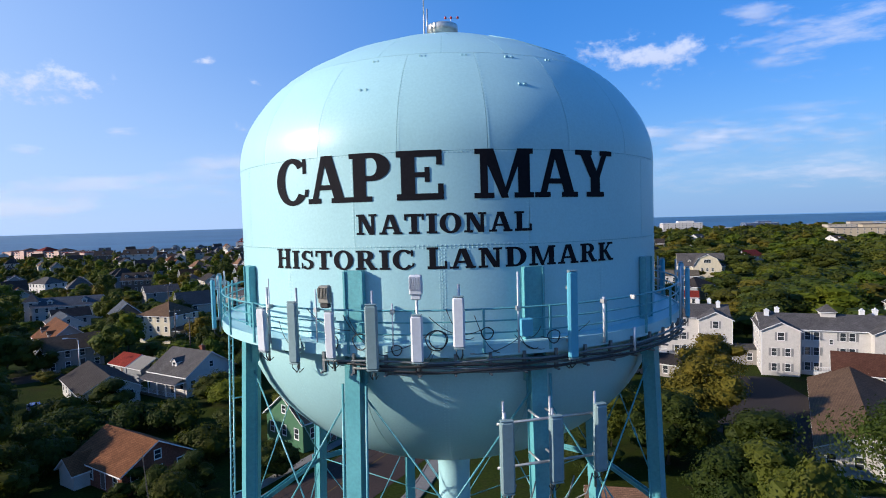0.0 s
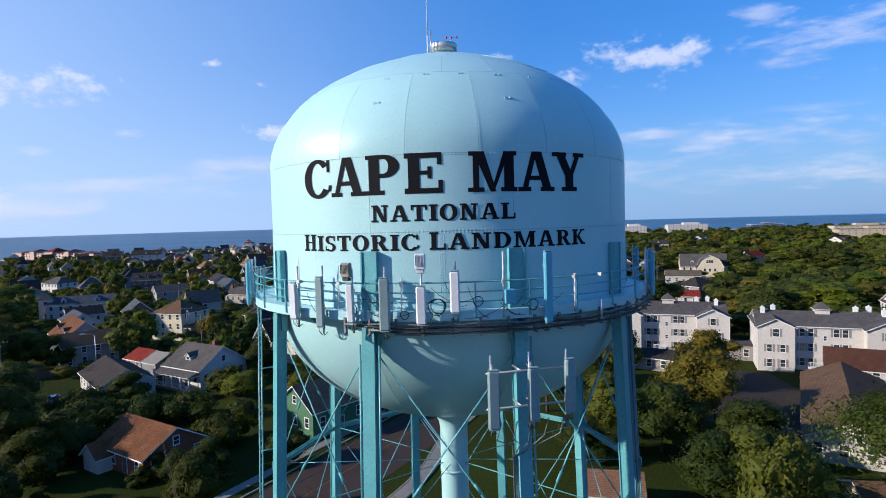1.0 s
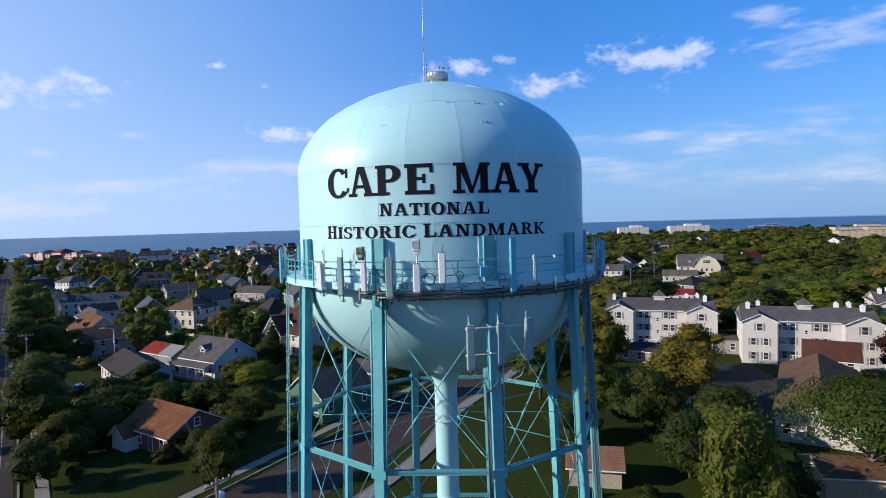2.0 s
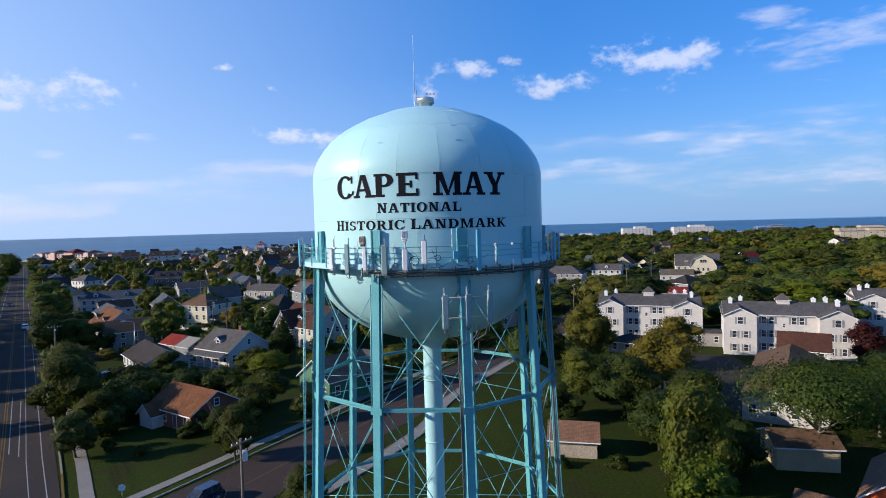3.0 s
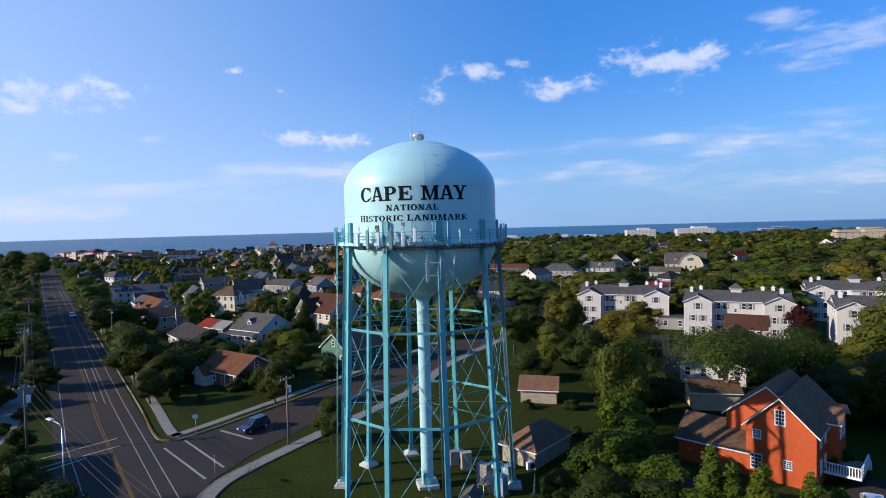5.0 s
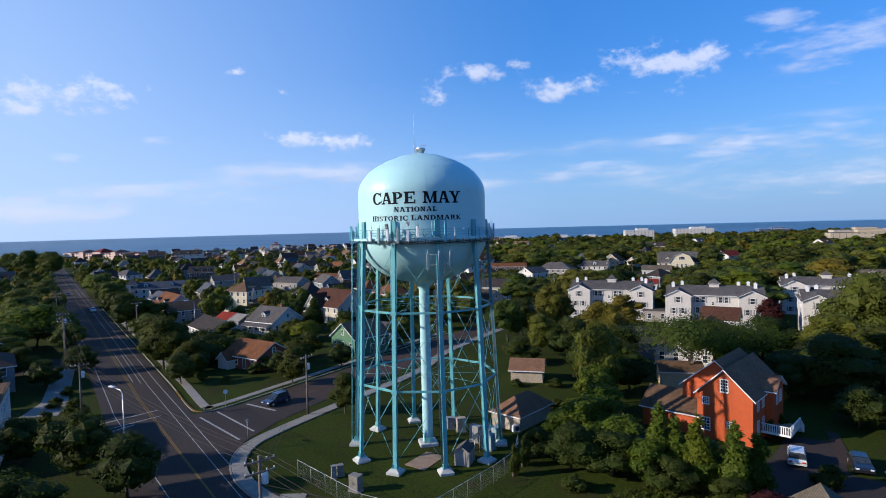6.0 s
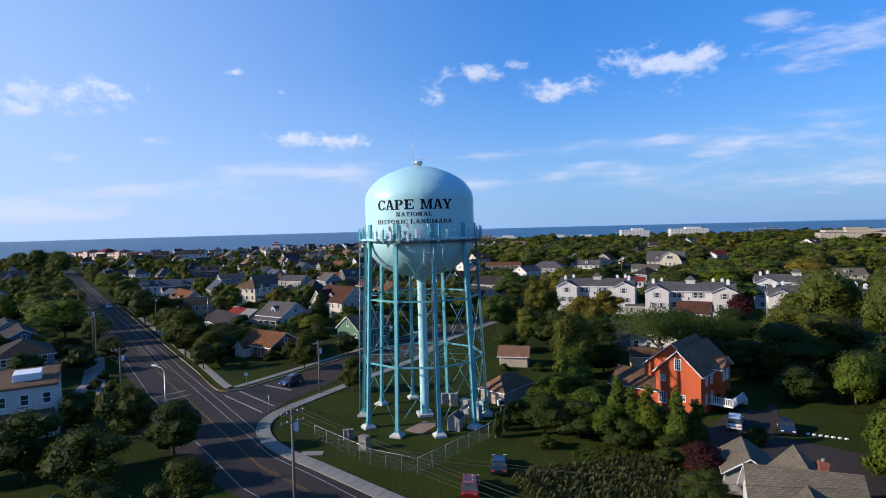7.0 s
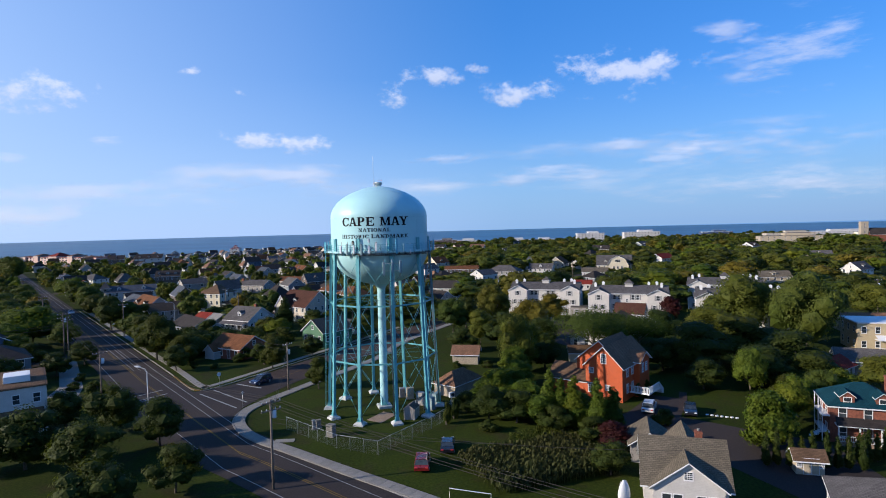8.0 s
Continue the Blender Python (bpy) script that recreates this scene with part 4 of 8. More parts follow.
radio_unit(-24.4, 28.0, 28.48, M["rru"], "weathered brown-grey radio unit with cooling fins on a pole")
radio_unit(-8.2, 28.24, 28.76, M["ant_white"], "off-white radio unit on a pole above an antenna")
box = thing("junction_box", "blue junction box hung on the balcony rail", "junction box", "", at_angle(10.0, 8.98))
g = Geo()
g.bevel_box((-0.17, -0.05, 27.05), (0.17, 0.16, 27.52), 0.02)
part("case", g, M["ant_blue"], box)
g = Geo()
g.box((-0.15, 0.16, 27.07), (0.15, 0.175, 27.5))
part("lid", g, M["ant_blue"], box)
for deg, z0, z1, r in ((-38.6, 26.7, 28.6, 0.02), (8.9, 26.6, 28.75, 0.03), (-27, 26.9, 28.35, 0.018), (-12.5, 26.8, 28.0, 0.02), (26, 26.6, 27.9, 0.04), (34, 26.2, 26.9, 0.04), (58, 26.6, 28.4, 0.025), (99, 26.6, 28.7, 0.025)):
    w = thing("whip_antenna", "slim white whip antenna standing on the balcony rail", "antenna", "whips on the balcony", at_angle(deg, 8.96))
    g = Geo()
    g.tube([(0, 0, z0), (0, 0, z1)], r, 8)
    part("rod", g, M["ant_white"], w)
    g = Geo()
    g.box((-0.05, -0.1, 27.72), (0.05, 0.05, 27.84))
    part("clamp", g, M["steel"], w)
for i, (deg, z, rad) in enumerate(((-5.2, 27.0, 0.27), (-4.8, 27.02, 0.24), (-24, 26.9, 0.2), (3.5, 27.15, 0.16), (15.5, 26.95, 0.18), (-12.0, 26.75, 0.14), (-18.5, 26.95, 0.22))):
    g = Geo()
    m = at_angle(deg, 8.93)
    pts = [m @ Vector((rad * math.cos(t) * (1 + 0.05 * math.sin(3 * t)), 0.03 * math.sin(2 * t + i), z + rad * math.sin(t))) for t in np.linspace(0, 6.6, 26)]
    g.tube(pts, 0.016, 5)
    c = part("cable_coil", g, M["cable"], None)
    tagged(c, "loose coil of black cable tied to the balcony rail", "cable", "cable coils on the balcony")
rnd = random.Random(5)
for i in range(16):
    a0 = rnd.uniform(-40, 14)
    a1 = a0 + rnd.uniform(3, 11)
    z0, z1 = rnd.uniform(26.6, 27.9), rnd.uniform(26.5, 27.3)
    sag = rnd.uniform(0.1, 0.35)
    g = Geo()
    g.tube([polar(8.9 + 0.03 * math.sin(9 * f), a0 + (a1 - a0) * f, z0 + (z1 - z0) * f - sag * math.sin(math.pi * f)) for f in np.linspace(0, 1, 9)], 0.010, 5)
    c = part("loose_cable", g, M["cable"])
    tagged(c, "black cable draped along the balcony rail", "cable", "loose cables on the balcony")

# the lower antenna frame on the front leg
frame_m = at_angle(12.9, 9.0)
af = thing("antenna_frame", "galvanised pipe frame clamped to a tower leg carrying antennas", "antenna frame", "", frame_m)
for z in (23.75, 24.9):
    g = Geo()
    g.tube([(-1.45, 0.35, z), (1.45, 0.35, z)], 0.04, 8)
    part("cross_pipe", g, M["steel"], af)
    for x in (-0.25, 0.25):
        g = Geo()
        g.tube([(x, -0.4, z), (x, 0.35, z)], 0.03, 6)
        part("stand_off", g, M["steel"], af)
for x in (-1.3, 0.0, 1.3):
    g = Geo()
    g.tube([(x, 0.42, 22.9), (x, 0.42, 25.5)], 0.035, 8)
    part("upright", g, M["steel"], af)
for deg, z0, z1 in ((5.2, 23.2, 25.1), (12.9, 23.35, 25.1), (20.6, 23.45, 25.25)):
    panel_antenna(deg, 9.55, z0, z1, 0.36, 0.2, M["ant_grey"], "large grey sector antenna on the lower pipe frame", 0.12, 0.15)
for i in range(5):
    g = Geo()
    x = -1.2 + 0.55 * i
    g.tube([frame_m @ Vector(p) for p in ((x, 0.45, 23.3), (x + 0.1, 0.3, 22.7), (x * 0.5, 0.1, 22.4), (0.3 + 0.04 * i, 0.05, 22.0), (0.3 + 0.04 * i, 0.2, 18.0), (0.3 + 0.03 * i, 0.5, 9.0), (0.3 + 0.03 * i, 0.85, 1.5))], 0.022, 5)
    c = part("feeder_cable", g, M["conduit"])
    tagged(c, "grey feeder cable running down the tower leg", "cable", "feeder cables")


# ---- ground, sea, roads ----
def ground_material():
    m, n, l, b, out = shader("turf_and_soil")
    co = n.new("ShaderNodeTexCoord").outputs["Object"]
    fine, mid, big = noise_node(n, l, co, 3.0, 6), noise_node(n, l, co, 0.22, 5), noise_node(n, l, co, 0.035, 4)
    grass = ramp_node(n, l, fine, ((0.3, (0.011, 0.019, 0.003)), (0.7, (0.034, 0.046, 0.006))))
    worn = ramp_node(n, l, fine, ((0.3, (0.016, 0.014, 0.006)), (0.7, (0.038, 0.030, 0.014))))
    c = mix_node(n, l, ramp_node(n, l, mid, ((0.52, 0.0), (0.68, 0.7))), grass, worn)
    c = mix_node(n, l, 1.0, c, ramp_node(n, l, big, ((0.35, 0.75), (0.65, 1.15))), "MULTIPLY")
    l.new(c, b.inputs["Base Color"])
    b.inputs["Roughness"].default_value = 0.95
    b.inputs["Specular IOR Level"].default_value = 0.05
    bump_node(n, l, b, fine, 0.6, 0.08)
    return m


def sea_material():
    m, n, l, b, out = shader("sea_water")
    co = n.new("ShaderNodeTexCoord").outputs["Object"]
    mp = n.new("ShaderNodeMapping")
    mp.inputs["Scale"].default_value = (0.2, 1.0, 1.0)
    l.new(co, mp.inputs[0])
    waves, swell = noise_node(n, l, mp.outputs[0], 0.08, 6), noise_node(n, l, mp.outputs[0], 0.006, 4)
    l.new(ramp_node(n, l, swell, ((0.35, (0.005, 0.046, 0.105)), (0.65, (0.021, 0.100, 0.185)))), b.inputs["Base Color"])
    b.inputs["Roughness"].default_value = 0.38
    b.inputs["Specular IOR Level"].default_value = 0.2
    bump_node(n, l, b, waves, 0.7, 1.2)
    return m


SHORE = [(-2600, 250), (-700, 560), (-470, 690), (-320, 805), (0, 1010), (300, 1085), (600, 1150), (1200, 1400), (2600, 1750)]
g = Geo()
for (x0, y0), (x1, y1) in zip(SHORE, SHORE[1:]):
    n = max(1, int(abs(x1 - x0) / 200))
    for k in range(n):
        a, b = k / n, (k + 1) / n
        p, q = (x0 + (x1 - x0) * a, y0 + (y1 - y0) * a), (x0 + (x1 - x0) * b, y0 + (y1 - y0) * b)
        g.quad((p[0], -900, 0), (q[0], -900, 0), (q[0], q[1] - 60, 0), (p[0], p[1] - 60, 0))
tagged(part("ground", g, ground_material()), "dark turf and worn soil between houses", "ground", kind="structure")
g = Geo()
for (x0, y0), (x1, y1) in zip(SHORE, SHORE[1:]):
    g.quad((x0, y0 - 60, 0.0), (x1, y1 - 60, 0.0), (x1, y1 - 12, -0.4), (x0, y0 - 12, -0.4))
    g.quad((x0, y0 - 12, -0.4), (x1, y1 - 12, -0.4), (x1, y1 + 60, -4.0), (x0, y0 + 60, -4.0))
tagged(part("beach", g, M["sand"]), "pale sand beach along the sea", "beach", kind="structure")
g = Geo()
g.quad((-4300, 200, -2.2), (4300, 200, -2.2), (4300, 1800, -2.2), (-4300, 1800, -2.2))
g.quad((-4300, 1800, -2.2), (4300, 1800, -2.2), (4300, 4480, 9.0), (-4300, 4480, 9.0))
tagged(part("water", g, sea_material()), "deep blue sea with low waves out to the horizon", "sea", kind="structure")
for k, (off, wide) in enumerate(((14, 5), (30, 4), (48, 3))):
    g = Geo()
    pts = [(x, y + off + 3 * math.sin(x * 0.03 + k)) for (x0, y0), (x1, y1) in zip(SHORE, SHORE[1:]) for x, y in [(x0 + (x1 - x0) * f, y0 + (y1 - y0) * f) for f in np.linspace(0, 1, 24, endpoint=False)]]
    for i, (p, q) in enumerate(zip(pts, pts[1:])):
        if math.sin(i * 0.7 + k * 2) > -0.5:
            w = wide * (0.6 + 0.4 * math.sin(i * 1.3))
            g.quad((p[0], p[1], -1.9 + 0.02 * k), (q[0], q[1], -1.9 + 0.02 * k), (q[0], q[1] + w, -1.9 + 0.02 * k), (p[0], p[1] + w, -1.9 + 0.02 * k))
    tagged(part("surf", g, M["white"]), "white line of breaking surf", "surf", kind="stuff")


def offset(pts, d):
    """A line moved sideways to its left by d."""
    out = []
    for i, p in enumerate(pts):
        a, b = Vector(pts[max(i - 1, 0)]), Vector(pts[min(i + 1, len(pts) - 1)])
        t = (b - a).normalized()
        out.append((p[0] - t.y * d, p[1] + t.x * d))
    return out


def smooth_line(pts, n=6):
    """A Catmull-Rom line through the points."""
    out = []
    for i in range(len(pts) - 1):
        p = [Vector(pts[max(0, min(len(pts) - 1, i + k))]) for k in (-1, 0, 1, 2)]
        for k in range(n):
            t = k / n
            q = 0.5 * ((2 * p[1]) + (p[2] - p[0]) * t + (2 * p[0] - 5 * p[1] + 4 * p[2] - p[3]) * t * t + (3 * p[1] - p[0] - 3 * p[2] + p[3]) * t ** 3)
            out.append((q.x, q.y))
    return out + [tuple(pts[-1])]


def strip(name, pts, width, z, mat, label, cat="road", thick=0.0, kind="structure", skip=None):
    g = Geo()
    a, b = offset(pts, width / 2), offset(pts, -width / 2)
    for i in range(len(pts) - 1):
        if skip and skip(i):
            continue
        g.quad((*b[i], z), (*b[i + 1], z), (*a[i + 1], z), (*a[i], z))
        if thick:
            g.quad((*a[i], z), (*a[i + 1], z), (*a[i + 1], z - thick), (*a[i], z - thick))
            g.quad((*b[i + 1], z), (*b[i], z), (*b[i], z - thick), (*b[i + 1], z - thick))
    return tagged(part(name, g, mat), label, cat, kind=kind)


MAIN = smooth_line([(-420, 555), (-230, 282), (-110.6, 111), (-50, 24), (-31.5, -4), (-22, -15), (-13.2, -23.5), (1.6, -38.3), (18, -54), (60, -95), (140, -173)], 8)
SIDE = smooth_line([(-31, 5), (-21.5, 24.5), (-8, 47.5), (9, 76), (36, 122), (70, 175), (115, 250)], 6)
strip("road", MAIN, 11.5, 0.04, M["asphalt"], "worn grey asphalt main road running to the sea")
strip("road", SIDE, 10.5, 0.03, M["asphalt_side"], "reddish worn asphalt side road behind the tower")
strip("road", smooth_line([(-96, 88), (-70, 105), (-20, 140), (60, 195), (150, 262)], 4), 7.5, 0.02, M["asphalt_side"], "narrow asphalt side street between houses")
strip("road", smooth_line([(-190, 226), (-120, 275), (20, 370), (200, 480)], 4), 7.5, 0.02, M["asphalt_side"], "narrow asphalt side street between houses")
g = Geo()
g.poly([(-41, 17, 0.05), (-36.5, 15, 0.05), (-31.5, 18.5, 0.05), (-27.5, 25, 0.05), (-17.5, 21, 0.05), (-22.5, 10, 0.05), (-24.5, 3.0, 0.05), (-24.6, -4, 0.05), (-30, -8, 0.05), (-40, 2, 0.05)])
tagged(part("road", g, M["asphalt"]), "asphalt of the road junction beside the tower lot", "road", kind="structure")
for d, mat, w, dash in ((0.16, "line_yellow", 0.13, 0), (-0.16, "line_yellow", 0.13, 0), (4.3, "line_white", 0.12, 0), (-4.3, "line_white", 0.12, 0), (2.6, "line_white", 0.1, 0)):
    strip("road_marking", [p for p in offset(MAIN, d) if not -48 < p[0] < -20], w, 0.055, M[mat], "worn painted line along the road", "road marking", kind="structure")
strip("road_marking", offset(SIDE, 0.12)[3:], 0.12, 0.045, M["line_yellow"], "worn yellow centre line of the side road", "road marking")
for a, b, w in (((-35, 13.2), (-25.5, 3.2), 0.3), ((-33.4, 15.8), (-24.6, 6.4), 0.3), ((-30, 19.5), (-24.2, 15.6), 0.45), ((-41.5, 14.5), (-47.5, 7.5), 0.3), ((-43.5, 17.3), (-49.5, 10.3), 0.3), ((-43.5, 10.5), (-47.2, 4.9), 0.35), ((-74, 62), (-55, 34.4), 0.12), ((-76.5, 63.4), (-57, 35.4), 0.12)):
    strip("road_marking", [a, b], w, 0.065, M["line_white"], "white painted crossing line on the asphalt", "road marking")

# sidewalk of separate slabs round the tower lot, with its kerb
WALK = smooth_line([(60, 142), (26, 96), (4, 58), (-2.8, 38.3), (-15.1, 17.0), (-21.3, 6.0), (-23.2, 1.0), (-23.0, -4.0), (-20.8, -9.0), (-17.3, -13.4), (-12.2, -18.0), (-3.6, -26.0), (5.0, -33.8), (16, -44), (34, -60), (70, -95), (148, -171)], 8)
walk_base = strip("pavement", WALK, 1.7, 0.10, M["concrete"], "pale concrete sidewalk curving round the tower lot", "pavement", 0.1)
strip("kerb", offset(WALK, -1.02), 0.2, 0.15, M["concrete"], "concrete kerb between road and sidewalk", "kerb", 0.15)
length, slabs = 0.0, []
for p, q in zip(WALK, WALK[1:]):
    a, b = Vector(p), Vector(q)
    seg = (b - a).length
    s = 0.0
    while length + (seg - s) >= 1.55:
        s += 1.55 - length
        length = 0.0
        c = a.lerp(b, s / seg)
        slabs.append((c, math.atan2(b.y - a.y, b.x - a.x)))
    length += seg - s
slab_mesh = Geo()
slab_mesh.bevel_box((-0.755, -0.84, 0.0), (0.755, 0.84, 0.05), 0.012)
slab_mesh = slab_mesh.mesh("slab", [M["concrete"]])
for c, a in slabs:
    if -30 < c.x < 30 and c.y < 60:
        ob = part("slab", slab_mesh, None, walk_base)
        ob.matrix_local = pose(c.x, c.y, 0.102, 0, 0, math.degrees(a))
g = Geo()
g.box((-15.3, -14.6, 0.0), (-12.5, -13.4, 0.08), 0, pose(0, 0, 0))
tagged(part("pavement", g, M["concrete"]), "short concrete path from the sidewalk to the gate", "path", kind="structure")
FARWALK = smooth_line([(-130, 150), (-100, 107), (-64, 55), (-48, 32), (-39.5, 19.2), (-36.6, 16.2), (-33.4, 17.4), (-25, 31), (-12, 53), (4, 80)], 6)
strip("pavement", offset(FARWALK, 2.2), 1.4, 0.08, M["concrete"], "concrete sidewalk across the junction", "pavement", 0.08)
strip("kerb", FARWALK, 0.22, 0.15, M["concrete"], "concrete kerb across the junction", "kerb", 0.15)
strip("kerb", smooth_line([(-45.5, 28.3), (-40, 20.0), (-37, 16.3), (-35.2, 15.9)], 4), 0.26, 0.165, M["line_yellow"], "yellow-painted kerb at the corner", "kerb", 0.165)
g = Geo()
g.poly([(-2.6, -6.4, 0.06), (-0.2, -8.2, 0.06), (2.1, -4.2, 0.06), (-0.1, -2.6, 0.06)])
g.poly([(-2.6, -6.4, 0.0), (-0.2, -8.2, 0.0), (-0.2, -8.2, 0.06), (-2.6, -6.4, 0.06)])
tagged(part("pavement", g, M["wood_deck"]), "bare brown pad of compacted earth beside the riser", "pad", kind="structure")
# drives and yards
def yard(pts, mat, label, z=0.03):
    g = Geo()
    g.poly([(x, y, z) for x, y in pts])
    return tagged(part("pavement", g, M[mat]), label, "yard", kind="structure")


yard([(36, -22), (35, -12), (39.5, -8), (46.5, 0), (51, -3.5), (46, -12), (52, -18), (60, -25), (58, -40), (47, -43), (43, -30)], "asphalt", "dark asphalt drive between the houses")
yard([(-80.6, 48.9), (-76.0, 48.0), (-61.0, 22.3), (-58.5, 16.0), (-64.0, 15.0), (-66.0, 23.0)], "concrete", "pale concrete drive beside the main road")
yard([(-112, 62), (-84, 58), (-78, 49), (-84, 42), (-100, 44), (-116, 52)], "asphalt", "dark parking yard off the main road")
yard([(47, -9), (49.5, -4), (52, 1), (53, 0.2), (50.5, -5), (48.2, -10)], "asphalt_side", "worn asphalt strip beside the drive", 0.05)
yard([(22, 12), (26, 3), (31, -2), (27, -8), (19, 5)], "asphalt", "dark asphalt lane beside the red house")
yard([(35, 62), (50, 84), (62, 78), (60, 60), (46, 40)], "asphalt", "dark parking yard between trees")


# ---- houses ----
TAKEN = []          # ground already built on: x, y, radius
WINDOWS = {}


def lattice(g, xs, zs, solid, y0, y1):
    """A flat frame of one piece: the cells of a grid that are solid, with their reveals."""
    k, nx = len(g.v), len(xs)
    g.v += [(x, y1, z) for z in zs for x in xs] + [(x, y0, z) for z in zs for x in xs]
    back = len(zs) * nx

    def full(i, j):
        return 0 <= i < nx - 1 and 0 <= j < len(zs) - 1 and solid(i, j)

    for j in range(len(zs) - 1):
        for i in range(nx - 1):
            if full(i, j):
                a, b, c, d = (k + j * nx + i, k + j * nx + i + 1, k + (j + 1) * nx + i + 1, k + (j + 1) * nx + i)
                g.face((a, d, c, b))
                for near, p, q in ((full(i, j - 1), a, b), (full(i + 1, j), b, c), (full(i, j + 1), c, d), (full(i - 1, j), d, a)):
                    if not near:
                        g.face((p, q, q + back, p + back))


def window_mesh(w, h, kind, mats):
    """A sash window, local x along the wall, y outwards; shared by all of its size."""
    key = (w, h, kind)
    if key not in WINDOWS:
        fr, pa = Geo(), Geo()
        t = 0.09
        xs = [-w / 2 - t, -w / 2] + ([-w / 6 - 0.02, -w / 6 + 0.02, w / 6 - 0.02, w / 6 + 0.02] if kind == "grid" else []) + [w / 2, w / 2 + t]
        zs = [-h / 2 - t - 0.05, -h / 2] + ([-h / 4 - 0.02, -h / 4 + 0.02] if kind == "grid" else []) + [-0.03, 0.03] + ([h / 4 - 0.02, h / 4 + 0.02] if kind == "grid" else []) + [h / 2, h / 2 + t]
        lattice(fr, xs, zs, lambda i, j: i % 2 == 0 or j % 2 == 0, -0.02, 0.05)
        pa.quad((-w / 2, 0.012, -h / 2), (-w / 2, 0.012, h / 2), (w / 2, 0.012, h / 2), (w / 2, 0.012, -h / 2))
        sh = Geo()
        sh.bevel_box((-0.19, 0.0, -h / 2 - 0.05), (0.19, 0.05, h / 2 + 0.05), 0.012)
        both = Geo()
        both.v, both.f, both.m, both.s = list(fr.v), list(fr.f), list(fr.m), list(fr.s)
        k = len(both.v)
        both.v += pa.v
        both.f += [tuple(k + i for i in q) for q in pa.f]
        both.m += [1] * len(pa.f)
        both.s += pa.s
        WINDOWS[key] = (fr.mesh("window", [M["white"]]), pa.mesh("pane", [M["glass"]]), sh.mesh("shutter", [M["shade_grey"]]), both.mesh("window", [M["white"], M["glass"]]))
    return WINDOWS[key]


def add_window(parent, m, w=0.9, h=1.4, kind="sash", far=False, shutters=False):
    fr, pa, sh, both = window_mesh(w, h, kind, None)
    win = part("window", both if far else fr, None, parent)
    win.matrix_local = m
    if not far:
        part("pane", pa, None, win)
        if shutters:
            for s in (-1, 1):
                part("shutter", sh, None, win).matrix_local = pose(s * (w / 2 + 0.3), 0, 0)
    return win


def face_pose(side, u, z, w, d):
    """A pose on a wall of a block w by d: u along the wall from its middle."""
    if side == "front":
        return pose(u, -d / 2, z, 0, 0, 180)
    if side == "back":
        return pose(u, d / 2, z, 0, 0, 0)
    if side == "left":
        return pose(-w / 2, u, z, 0, 0, 90)
    return pose(w / 2, u, z, 0, 0, -90)


def roof_geo(w, d, h, rise, kind="gable", over=0.4, thick=0.16):
    """A roof over a block; its edges take the second material."""
    g = Geo()
    if kind == "flat":
        g.box((-w / 2 - 0.15, -d / 2 - 0.15, h), (w / 2 + 0.15, d / 2 + 0.15, h + 0.22), 0)
        g.box((-w / 2 + 0.1, -d / 2 + 0.1, h + 0.22), (w / 2 - 0.1, d / 2 - 0.1, h + 0.26), 0)
        return g
    drop = over * rise / (d / 2)
    if kind == "hip":
        x0, x1, y0, y1, ze = -w / 2 - over, w / 2 + over, -d / 2 - over, d / 2 + over, h - drop
        rl = max(0.0, (w - d) / 2) + 0.01
        if w < d:
            rl = 0.4
        c = [(x0, y0, ze), (x1, y0, ze), (x1, y1, ze), (x0, y1, ze)]
        a, b = (-rl, 0, h + rise), (rl, 0, h + rise)
        g.poly([c[0], c[1], b, a]), g.poly([c[1], c[2], b]), g.poly([c[2], c[3], a, b]), g.poly([c[3], c[0], a])
        low = [(x, y, z - thick) for x, y, z in c]
        for i in range(4):
            j = (i + 1) % 4
            g.quad(low[i], low[j], c[j], c[i], 1)
        g.quad(*low[::-1], 1)
        return g
    if kind == "gambrel":
        prof = [(-d / 2 - over * 0.5, h - 0.3), (-d * 0.33, h + rise * 0.66), (0, h + rise), (d * 0.33, h + rise * 0.66), (d / 2 + over * 0.5, h - 0.3)]
    else:
        prof = [(-d / 2 - over, h - drop), (0, h + rise), (d / 2 + over, h - drop)]
    x0, x1 = -w / 2 - over, w / 2 + over
    low = [(y, z - thick) for y, z in prof]
    for i in range(len(prof) - 1):
        (ya, za), (yb, zb) = prof[i], prof[i + 1]
        g.quad((x0, ya, za), (x1, ya, za), (x1, yb, zb), (x0, yb, zb))
        (pa, qa), (pb, qb) = low[i], low[i + 1]
        g.quad((x0, pa, qa), (x0, pb, qb), (x1, pb, qb), (x1, pa, qa), 1)
        for x in (x0, x1):
            q = [(x, ya, za), (x, yb, zb), (x, pb, qb), (x, pa, qa)]
            g.quad(*(q if x == x0 else q[::-1]), 1)
    for (y, z), (p, q) in ((prof[0], low[0]), (prof[-1], low[-1])):
        g.quad((x0, p, q), (x1, p, q), (x1, y, z), (x0, y, z), 1)
    return g


